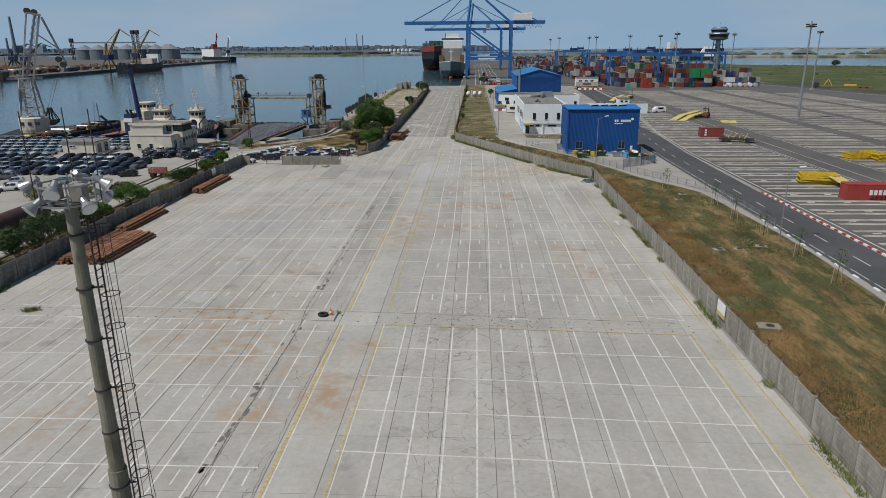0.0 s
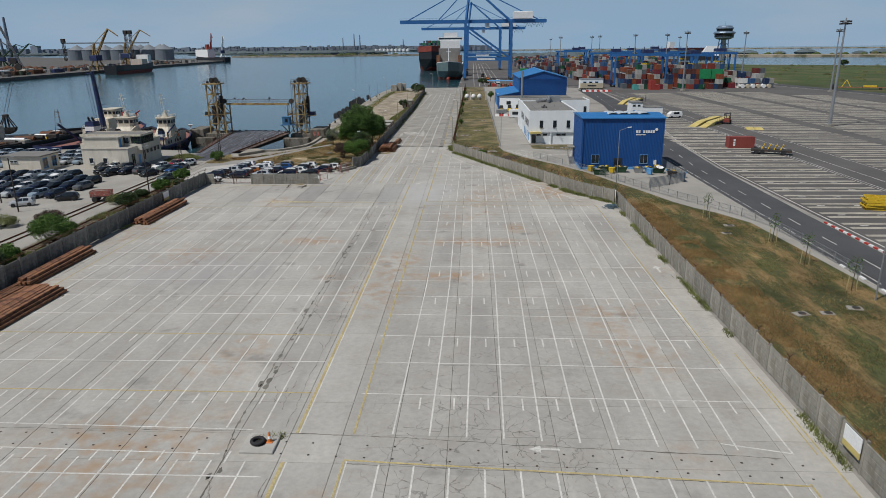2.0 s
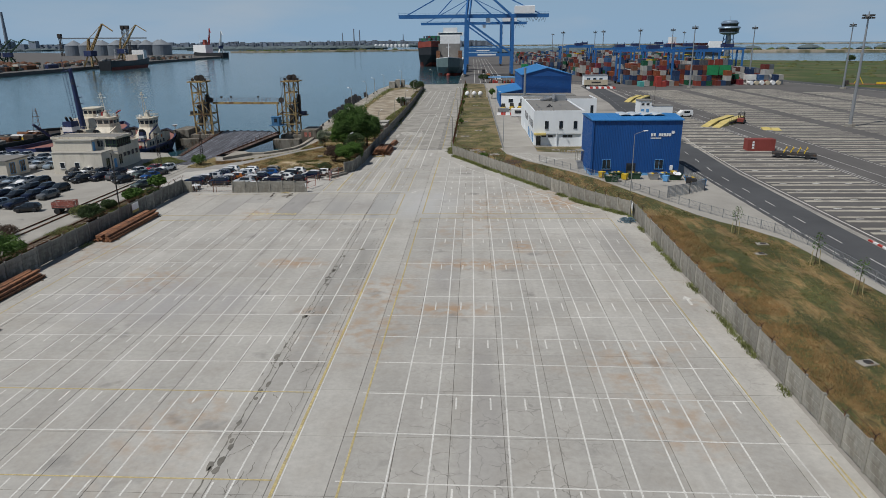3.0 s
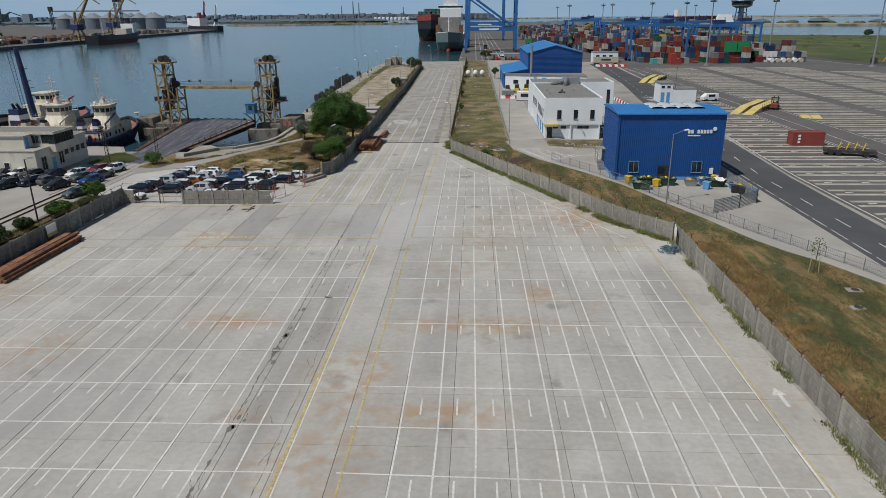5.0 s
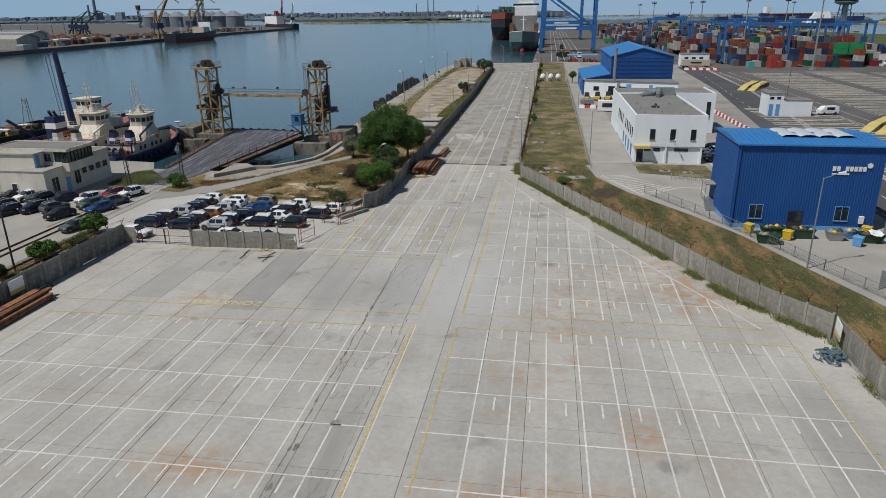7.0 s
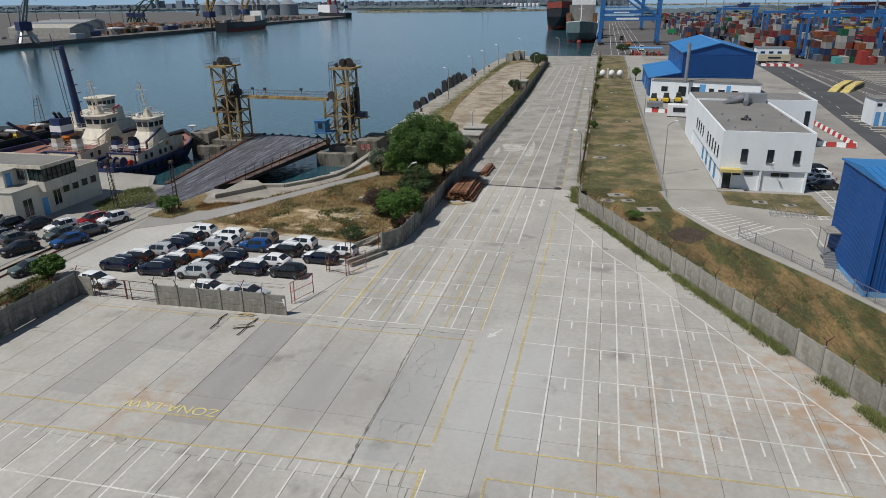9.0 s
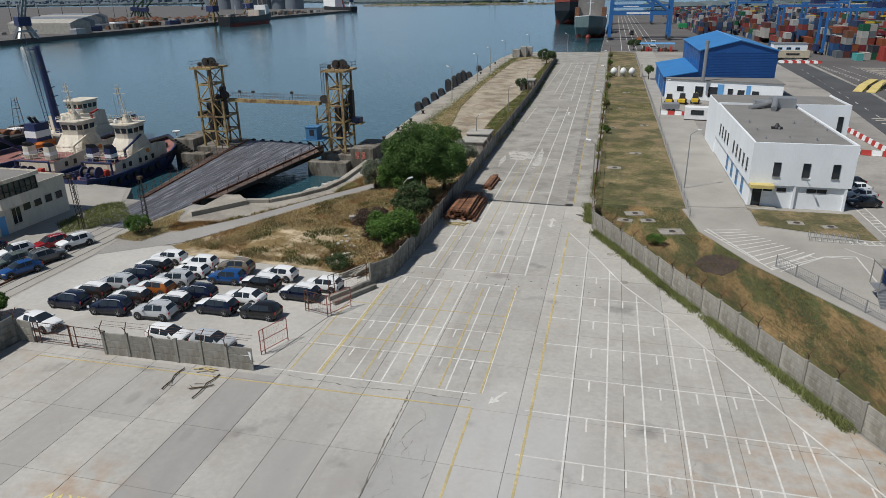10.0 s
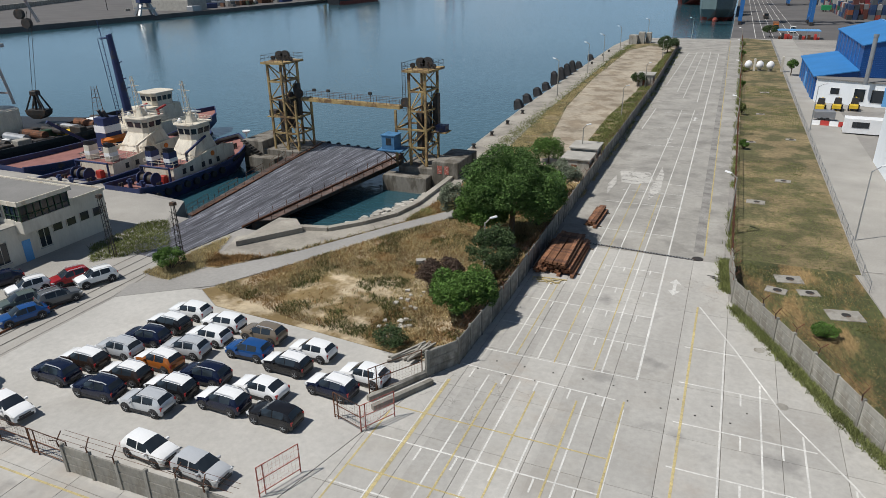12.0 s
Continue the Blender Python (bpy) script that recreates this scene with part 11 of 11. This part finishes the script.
tufts("verge_grass", in_poly(VERGE, -0.3, 0.16), 20000, 0.04, 0.16, "rusty_grass", "short rust-brown grass on a verge", 23)
tufts("verge_grass", in_poly([(41, 20), (46.5, 20), (52.0, 55), (52.4, 80), (50.4, 98), (49.8, 106), (45, 115), (40.5, 124), (38.5, 118)], 0.0, 0.2), 9000, 0.04, 0.16, "verge_green", "short dull green grass patches on a verge", 7)
tufts("verge_grass", in_poly(VERGE, 0.16, 0.22), 8000, 0.06, 0.22, "verge_green", "short green grass tufts on a verge", 27)
tufts("verge_grass", in_poly([(35.3, 20), (40.5, 20), (41, 80), (40, 118), (35.3, 118)], -0.3, 0.3), 20000, 0.06, 0.24, "rusty_grass", "tall orange-brown dry grass behind a wall", 28)
SCRUB = [(-14.4, 153.2), (-13, 154), (-12.8, 204), (-28, 207), (-26.2, 187.8), (-24.5, 183.0), (-29.2, 175.6), (-34.4, 165.2), (-38.8, 157.0), (-27, 154.2)]



def clear_of(f, x, y, rx, ry):
    """Keeps a bare patch free of growth."""
    def g(r):
        px, py = f(r)
        if px is not None and ((px - x) / rx) ** 2 + ((py - y) / ry) ** 2 < 1 and r.random() < 0.92:
            return None, None
        return px, py
    return g


tufts("scrub_grass", clear_of(in_poly(SCRUB, -0.15, 0.2), -26.2, 159.6, 5.0, 4.0), 22000, 0.08, 0.34, "straw", "dry straw-coloured grass on scrub ground", 8)
tufts("scrub_grass", clear_of(in_poly(SCRUB, -0.05, 0.13), -26.2, 159.6, 5.4, 4.4), 15000, 0.08, 0.30, "rusty_grass", "rust-brown dry grass on scrub ground", 21)
tufts("scrub_grass", clear_of(in_poly(SCRUB, 0.16, 0.3), -26.5, 159.5, 3.0, 2.6), 7000, 0.1, 0.4, "verge_green", "green weeds on scrub ground", 9)
BANK = [(-45.2, 163.5), (-43, 160.8), (-41.6, 161.0), (-36.0, 168.4), (-30.3, 178.6), (-25.7, 186.2), (-27.0, 190), (-28.4, 204), (-28.5, 189.7), (-29.5, 180.0), (-33.3, 173.2), (-38.2, 164.8)]
tufts("bank_grass", in_poly(BANK, -0.1), 5000, 0.1, 0.4, "rusty_grass", "rust-brown dry grass on a bank above a basin", 10)
tufts("bank_grass", in_poly(BANK, -0.05, 0.2), 3000, 0.1, 0.4, "straw", "dry grass on a bank above a basin", 22)
tufts("bank_grass", in_poly(BANK, 0.0, 0.2), 2500, 0.15, 0.5, "weeds", "green weeds on a bank", 11)
tufts("quay_grass", on_line([(-30.4, 212), (-31.0, 255), (-33.2, 345), (-33.6, 392)], 0.9, -0.4), 6000, 0.08, 0.3, "weeds", "dry grass strip along the quay edge", 12)
tufts("quay_grass", in_poly([(-13.4, 224), (-17.0, 226), (-17.6, 250), (-16.4, 281), (-17.4, 330), (-17.4, 370), (-15.6, 370), (-13.2, 281)], -0.2, 0.3), 7000, 0.1, 0.5, "weeds", "green weeds behind a pier wall", 31)
tufts("quay_grass", in_poly([(-28.4, 213), (-21.6, 215), (-25, 232), (-28.4, 258), (-31, 300), (-31.6, 345), (-33, 345), (-30.8, 255)], -0.2, 0.3), 8000, 0.08, 0.3, "straw", "dry grass on a pier", 32)
tufts("quay_grass", on_line([(-13.6, 215), (-13.5, 281), (-15.8, 380)], 0.9, -0.25), 6000, 0.15, 0.6, "weeds", "weeds behind a pier wall", 13)
tufts("dock_grass", in_poly([(-58.5, 160), (-55, 157), (-50, 163), (-57, 170), (-59, 168)], -0.2), 2500, 0.1, 0.4, "weeds", "grass beside the dock office", 14)
tufts("dock_grass", in_poly([(-47.6, 157), (-44, 156.6), (-43, 160.4), (-46, 168)], -0.3), 2500, 0.1, 0.45, "straw", "dry grass beside the ramp", 15)
tufts("rail_grass", in_poly([(-46, 40), (-39, 40), (-39, 133), (-41.5, 134), (-46, 138)], 0.0), 9000, 0.1, 0.5, "weeds", "weeds on railway ballast", 16)
tufts("strip_grass", in_poly([(7, 182), (18, 182), (17.6, 300), (8, 300)], 0.0, 0.06), 12000, 0.05, 0.16, "weeds", "short grass in a strip", 17)
tufts("yard_weeds", on_line([(-33.2, 50.4), (-30.6, 50.9)], 0.22), 260, 0.1, 0.4, "weeds", "clump of weeds in a concrete yard", 18)
tufts("yard_weeds", on_line([(-3.4, 50.4), (-0.8, 50.9)], 0.15), 240, 0.08, 0.3, "weeds", "weeds round a manhole slab", 19)
logs = thing("timber_heap", "heap of old grey timber beams in scrub", "timber")
for k in range(14):
    part("beam", Shape().beam((-16.4 + rng.uniform(-1, 1), 151.6 + rng.uniform(-0.4, 0.6), 0.1 + 0.03 * k), (-15.0 + rng.uniform(-1, 1), 154.2 + rng.uniform(-0.6, 0.6), 0.12 + 0.03 * k), 0.16), M["concrete"], logs)
rocks = Shape()
for k in range(46):
    cx_, cy_ = ((-18.9, 157.0), (-20.0, 161.4), (-19.2, 156.0))[k % 3]
    x, y, s_ = cx_ + rng.gauss(0, 0.7), cy_ + rng.gauss(0, 1.0), rng.uniform(0.08, 0.34)
    a = rng.random() * 6
    vs = [(x + s_ * math.cos(a + q * 1.57) * rng.uniform(0.6, 1.2), y + s_ * math.sin(a + q * 1.57) * rng.uniform(0.6, 1.2), h_ * rng.uniform(0.7, 1.2)) for h_ in (-0.05, s_ * 0.7) for q in range(4)]
    rocks.add(vs, [(3, 2, 1, 0), (4, 5, 6, 7), (0, 1, 5, 4), (1, 2, 6, 5), (2, 3, 7, 6), (3, 0, 4, 7)])
rocks.obox((-22.5, 169.1, 0.25), (1.0, 0.7, 0.5), 25)
solid("rubble_heap", rocks, M["stone"], "pale broken rubble in dry scrub", "stones", kind="stuff")


# ---- across the water ----
def silo(x, y, r, h):
    t = thing("grain_silo", "grey corrugated steel grain silo across the harbour", "silo", "grain silos", m=pose(x, y, 1.0))
    part("drum", Shape().turned((0, 0, 0), [(r, 0), (r, h)], 24), M["silo"], t)
    part("roof", Shape().turned((0, 0, h), [(r * 1.03, 0), (r * 0.15, r * 0.5), (r * 0.1, r * 0.55)], 24), mat("pale_silo_roof", (0.46, 0.48, 0.5), 0.5, 0.2, bump=0.0) if "silo_roof" not in M else M["silo_roof"], t, "pale conical roof")


M["silo_roof"] = mat("pale_silo_roof", (0.25, 0.275, 0.30), 0.5, 0.2, var=0.1, big=0.05, fine=0.5, bump=0.0)
for k in range(7):
    u = k / 6
    silo(-668 - 225 * u, 1500 + 50 * u, 20, 22)
for k in range(4):
    silo(-700 - 52 * k, 1552 + 12 * k, 20, 22)
for x, y, h in ((-742, 1485, 62), (-733, 1487, 62), (-880, 1480, 46)):
    t = thing("grain_elevator", "dark steel grain elevator tower above silos", "tower", m=pose(x, y, 1))
    s = Shape()
    for a, b in ((-2, -2), (2, -2), (2, 2), (-2, 2)):
        s.beam((a, b, 0), (a, b, h), 0.8)
    for k in range(int(h / 5)):
        s.beam((-2, -2, 5 * k), (2, -2, 5 * k + 5), 0.5).beam((2, -2, 5 * k), (-2, -2, 5 * k + 5), 0.5)
    part("frame", s, M["dark"], t)
    part("head", Shape().box(-3.5, -3.5, h - 8, 3.5, 3.5, h), M["dark"], t)
part_bridge = thing("conveyor_bridge", "long grey conveyor bridge over silos", "conveyor")
part("gallery", Shape().beam((-890, 1490, 38), (-690, 1480, 37), 2.6), M["silo"], part_bridge)


def quay_jib_crane(x, y, col, h=46, ang=0, lab="yellow harbour jib crane across the water"):
    t = thing("jib_crane", lab, "crane", "far harbour cranes", m=pose(x, y, 1, 0, 0, ang))
    for a, b in ((-6, -6), (6, -6), (6, 6), (-6, 6)):
        part("leg", Shape().beam((a, b, 0), (a * 0.4, b * 0.4, h * 0.36), 1.6), M[col], t)
    for b in (-6, 6):
        part("portal_tie", Shape().beam((-6, b, 5), (6, b, 5), 1.0), M[col], t)
    part("house", Shape().cbox(-4, -5, h * 0.36, 4, 6, h * 0.36 + 6, 0.3), M["hull_blue"], t)
    j = Shape()
    for dx in (-1.4, 1.4):
        j.beam((dx, 2, h * 0.42), (dx * 0.4, -24, h * 1.45), 1.2).beam((dx, 4, h * 0.42), (dx * 0.6, 0, h * 0.95), 1.2)
    j.beam((0, 0, h * 0.95), (0, -24, h * 1.45), 0.5).beam((0, -24, h * 1.45), (0, -38, h * 1.2), 1.0)
    for k in range(7):
        u = k / 7
        j.beam((-1.2, 2 - 26 * u, h * (0.42 + 1.03 * u)), (1.2, 2 - 26 * (u + 0.1), h * (0.42 + 1.03 * (u + 0.1))), 0.5)
    part("jib", j, M[col], t)


quay_jib_crane(-416, 775, "gantry", 31, 70)
quay_jib_crane(-460, 930, "gantry", 33, 85)
quay_jib_crane(-395, 500, "steel", 24, 60, "grey harbour jib crane across the water")
quay_jib_crane(-700, 1020, "green", 22, 100, "dark green harbour crane far off")
quay_jib_crane(-640, 960, "green", 22, 100, "dark green harbour crane far off")
quay_jib_crane(-640, 1700, "red", 40, 30, "far red harbour crane")
quay_jib_crane(-560, 1560, "white", 34, 30, "far white harbour crane")
cs = vessel("cargo_ship", "black cargo ship with red bottom at the far quay", pose(-380, 735, -2.2, 0, 0, 6), 118, 17, 9, -1, M["hull_black"], M["deck_red"], bow=0.16, sheer=3, wall=1.0)
part("bottom", Shape().loft([[(r[1][0] * 1.015, r[2][1] + 1, 3.4), (r[2][0] * 1.02, r[2][1], -1), (r[3][0] * 1.02, r[3][1], -1), (r[4][0] * 1.015, r[3][1] + 1, 3.4)] for r in hull(118, 17, 9, -1, 0.16, sheer=3)], closed=False, caps=False), M["hull_red"], cs)
box_part(cs, "house", -7, 96, 8, 7, 106, 20, M["white"], 0.2, "white stern house")
box_part(cs, "cargo", -6.5, 76, 8.5, 6.5, 94, 15, M["cream"], 0.0)
for y in (30, 58):
    lattice_mast(cs, 0, y, 8.5, 22, 1.4, M["white"])
ws = vessel("white_ship", "white motor ship at the end of the far quay", pose(-468, 1335, -2.2, 0, 0, 50), 120, 17, 9, -1, M["hull_black"], M["deck_red"], bow=0.16, sheer=3, wall=1.0)
box_part(ws, "house", -8, 60, 8.5, 8, 110, 24, M["white"], 0.4, "white superstructure")
box_part(ws, "funnel", -3, 70, 24, 3, 78, 34, M["hull_red"], 0.3)
lattice_mast(ws, 0, 96, 24, 44, 2.0, M["white"])
for k, (x, y, m_, L_) in enumerate(((-424, 600, "hull_blue", 16), (-432, 660, "rust", 18), (-440, 700, "rust", 16), (-436, 730, "hull_blue", 18), (-452, 640, "steel", 22), (-404, 560, "steel", 10), (-470, 690, "white", 18), (-476, 740, "cream", 16))):
    solid("cargo_block", Shape().cbox(x - 3, y - L_ / 2, 0.98, x + 3, y + L_ / 2, 5.0, 0.4), M[m_], "stacked goods and wagons on the far quay", "goods")
for k in range(6):
    x, y = -470 - 26 * k, 560 + 36 * k
    solid("far_shed", Shape().loft([[(x, y, 1), (x + 60, y, 1), (x + 60, y + 22, 1), (x, y + 22, 1)], [(x, y, 9), (x + 60, y, 9), (x + 60, y + 22, 9), (x, y + 22, 9)], [(x, y + 10, 12), (x + 60, y + 10, 12), (x + 60, y + 12, 12), (x, y + 12, 12)]]), M[("roof_lt", "silo", "steel")[k % 3]], "long low shed on the far quay", "shed")
pile_ = Shape()
for k in range(90):
    x, y = -470 - rng.random() * 170, 760 + rng.random() * 200
    s_ = rng.uniform(1.5, 5)
    pile_.turned((x, y, 0.9), [(s_ * 1.4, 0), (s_ * 0.9, s_ * 0.5), (s_ * 0.2, s_ * 0.8)], 7)
solid("scrap_heaps", pile_, M["rust"], "dark scrap and goods heaps on the far quay", "goods", kind="stuff")
wall_ = Shape().beam((-520, 420, 3), (-860, 900, 3), 2.0, 4.5)
solid("far_quay_wall", wall_, M["concrete"], "long grey wall behind the far quay", "wall", kind="structure")
lp = Shape()
for k in range(9):
    x, y = -500 - 28 * k, 560 + 62 * k
    lp.tube((x, y, 1), (x, y, 24), 0.35, 0.2, 6).box(x - 1.2, y - 0.3, 23.6, x + 1.2, y + 0.3, 24.2)
solid("far_quay_poles", lp, M["dark"], "row of lamp poles on the far quay", "poles", kind="stuff")

# far town, woods and moles
ridge = Shape()
tops = [(-4600 + 58 * k, 26 + 9 * noise.noise((k * 0.11, 2.0, 0)) + 5 * noise.noise((k * 0.6, 5.0, 0))) for k in range(82)]
for (xa, za), (xb, zb) in zip(tops, tops[1:]):
    ya, yb = [4120 if q > -1500 else 3500 + (q + 4600) * 0.2 for q in (xa, xb)]
    ridge.loft([[(xa, ya, 0), (xa, ya + 60, za), (xa, ya + 400, za)], [(xb, yb, 0), (xb, yb + 60, zb), (xb, yb + 400, zb)]], closed=False, caps=False)
solid("far_ridge", ridge, M["haze_tinted_wood"], "low wooded plateau behind the far town", "hill", kind="structure")
town = Shape()
for k in range(900):
    a = rng.random()
    x = -3600 + 3680 * a
    y = 2900 + 900 * (1 - abs(a - 0.75)) + rng.uniform(0, 500)
    if x > -1500:
        y = 3560 + rng.uniform(0, 520)
    w_, h_ = rng.uniform(8, 26), rng.choice((0, 0, 1, 1, 2, 5, 10))
    town.box(x, y, 0, x + w_, y + 20, 13 + h_ + (y - 3500) * 0.02)
solid("far_town", town, M["far"], "haze-tinted grey-blue town skyline on the far shore", "town", kind="stuff")
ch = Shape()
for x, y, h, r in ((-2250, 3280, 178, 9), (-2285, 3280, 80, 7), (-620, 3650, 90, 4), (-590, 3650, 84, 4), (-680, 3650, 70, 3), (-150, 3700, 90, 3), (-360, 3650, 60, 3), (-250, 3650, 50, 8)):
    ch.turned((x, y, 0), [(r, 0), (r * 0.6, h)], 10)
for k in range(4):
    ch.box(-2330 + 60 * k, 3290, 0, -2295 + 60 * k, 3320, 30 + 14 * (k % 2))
solid("far_chimneys", ch, M["far"], "haze-tinted chimneys and plant above the far town", "chimneys", kind="stuff")
tanks = Shape()
for k in range(9):
    tanks.turned((-480 + 20 * k, 3480, 0), [(8, 0), (8, 11), (2, 13)], 12)
solid("far_tanks", tanks, M["white"], "row of white storage tanks on the far shore", "tanks", kind="stuff")
wood = Shape()
for k in range(900):
    u = rng.random()
    if u < 0.55:
        x = -4400 + 4450 * rng.random()
        y = 2330 + (x + 4600) * 0.30 + rng.uniform(-10, 260) if x < -1400 else 3290 + (x + 1400) * 0.33 + rng.uniform(0, 160)
    elif u < 0.7:
        x, y = rng.uniform(-1080, -340), 0
        y = 2665 + abs(x + 700) * 0.1 + rng.uniform(-20, 30)
    else:
        x = rng.uniform(80, 1000)
        y = 1660 - (x - 280) * 0.44 + rng.uniform(0, 60) if x > 280 else 1250 + rng.uniform(0, 300)
        if x > 420 and rng.random() < 0.8:
            continue
    s_ = rng.uniform(6, 14)
    wood.turned((x, y, 0), [(s_ * 1.6, 0), (s_ * 1.8, s_ * 0.3), (s_ * 1.2, s_ * 0.62), (s_ * 0.3, s_ * 0.8)], 7)
solid("far_woods", wood, M["haze_tinted_wood"], "dark haze-tinted woods on the far shore", "woods", kind="stuff")
bush_ = Shape()
for k in range(240):
    u = rng.random()
    x, y = (-680 + 620 * u, 2030 + 30 * u + rng.uniform(-12, 25)) if k < 90 else (300 + 1700 * u, 1560 - 700 * u + 160 * u * u + rng.uniform(-30, 30))
    s_ = rng.uniform(1.5, 5)
    bush_.turned((x, y, 1.4), [(s_ * 1.6, 0), (s_ * 1.5, s_ * 0.4), (s_ * 0.4, s_ * 0.9)], 7)
solid("spit_bushes", bush_, M["field"], "scattered low bushes on sandy spits", "bushes", kind="stuff")
fbush = Shape()
for k in range(420):
    x, y = rng.uniform(215, 900), rng.uniform(200, 780)
    if y > 820 - (x - 300) * 0.42 or y < 500 - (x - 200) * 0.9:
        continue
    s_ = rng.uniform(0.6, 1.8)
    fbush.turned((x, y, 0), [(s_ * 1.8, 0), (s_ * 1.5, s_ * 0.5), (s_ * 0.3, s_ * 0.9)], 7)
tree(395, 742, 7.0, 4.5, "leaf_dk", "lone dark green bush on a wild field", 2200, 0.6, 141, low=0.05, trunk=False, category="bush", name="bush")
solid("field_bushes", fbush, mat("field_bush", (0.075, 0.085, 0.03), 0.95, var=0.3, big=0.05, fine=0.5, tint=0.4, island=True), "tussocks and low bushes on a wild field", "bushes", kind="stuff")
rs = thing("red_bulk_ship", "far red bulk ship on the sea", "ship", m=pose(640, 2300, -2.2, 0, 0, -80))
part("hull", Shape().loft([[(w, y, z) for w, z in ((-a, 12), (-a * 0.8, -1), (a * 0.8, -1), (a, 12))] for y, a in ((0, 14), (30, 18), (170, 18), (200, 3))]), M["hull_red"], rs)
part("house", Shape().box(-12, 6, 12, 12, 22, 32), M["white"], rs)
fs_ = thing("white_ferry", "far white vessel behind the stacks", "ship", m=pose(430, 1180, -2.2, 0, 0, 80))
part("hull", Shape().box(-8, 0, -1, 8, 70, 6), M["hull_black"], fs_)
part("house", Shape().loft([[(-7, 6, 6), (7, 6, 6), (7, 40, 6), (-7, 40, 6)], [(-6, 12, 22), (6, 12, 22), (6, 30, 22), (-6, 30, 22)]]), M["white"], fs_)
bg = thing("river_barge", "low dark barge lying in the harbour", "barge", m=pose(-500, 2330, -2.2, 0, 0, -80))
part("hull", Shape().box(-6, 0, -1, 6, 120, 3.5), M["hull_black"], bg)

clutter = Shape()
for k in range(260):
    u = rng.random()
    x, y = -405 - 75 * u + rng.uniform(-75, -12), 560 + 700 * u + rng.uniform(-20, 20)
    w_, d_, h_ = rng.uniform(1.5, 6), rng.uniform(2, 9), rng.uniform(1, 4.5)
    clutter.box(x, y, 0.98, x + w_, y + d_, 1 + h_)
solid("far_quay_goods", clutter, island_colours("far_goods_paint", [(0.10, 0.10, 0.10), (0.16, 0.09, 0.06), (0.28, 0.27, 0.25), (0.06, 0.07, 0.08), (0.07, 0.09, 0.06), (0.40, 0.40, 0.38), (0.12, 0.12, 0.11)]), "crowded goods and machines on the far quay", "goods", kind="stuff")


# ---- yard slabs, piece by piece ----
XJ = [3.15 + 3.46 * k for k in range(-13, 11)]
YJ = [51.3] + [55.35 + 5.94 * k for k in range(0, 22)]
YJ = [48.2 - 5.95 * k for k in range(18, -1, -1)] + YJ
rest = Shape()
slab_me = {}


def cut_to(quad, outline):
    """The part of the outline that lies inside one slab."""
    poly = list(outline)
    for k in range(4):
        (ax, ay), (bx, by) = quad[k], quad[(k + 1) % 4]
        side = [(bx - ax) * (py - ay) - (by - ay) * (px - ax) for px, py in poly]
        cut = []
        for q in range(len(poly)):
            p0, p1, s0, s1 = poly[q], poly[(q + 1) % len(poly)], side[q], side[(q + 1) % len(poly)]
            if s0 >= 0:
                cut.append(p0)
            if (s0 >= 0) != (s1 >= 0):
                t_ = s0 / (s0 - s1)
                cut.append((p0[0] + (p1[0] - p0[0]) * t_, p0[1] + (p1[1] - p0[1]) * t_))
        poly = cut
        if len(poly) < 3:
            return []
    return poly


for i in range(len(XJ) - 1):
    for j in range(len(YJ) - 1):
        # the lorry ground was cast on its own grid
        off = [-0.6 if YJ[j] > 114 and -30 < xj < 1 else 0.0 for xj in (XJ[i], XJ[i + 1])]
        x0, x1, y0, y1 = XJ[i] + off[0] + 0.014, XJ[i + 1] + off[1] - 0.014, YJ[j] + 0.014, YJ[j + 1] - 0.014
        quad = [(x0, y0), (x1, y0), (x1, y1), (x0, y1)]
        ins = [inside(p, YARD) for p in quad]
        z = -rng.random() * 0.006
        if all(ins):
            if 18 < y0 < 119 and -18 < x0 < 31:
                size = (round(x1 - x0, 2), round(y1 - y0, 2))
                if size not in slab_me:
                    slab_me[size] = fix_normals(Shape().cbox(-size[0] / 2, -size[1] / 2, -0.1, size[0] / 2, size[1] / 2, 0.0, 0.012).mesh("slab"))
                part("slab", slab_me[size], M["yard"], yard, m=pose((x0 + x1) / 2, (y0 + y1) / 2, z, 0, 0, 180 * rng.randrange(2)))
            else:
                rest.cbox(x0, y0, -0.1, x1, y1, z, 0.012)
        else:
            poly = cut_to(quad, YARD)
            if len(poly) >= 3:
                rest.prism(poly, -0.1, z)
tagged(part("slab_field", rest, M["yard"], yard), kind="stuff")
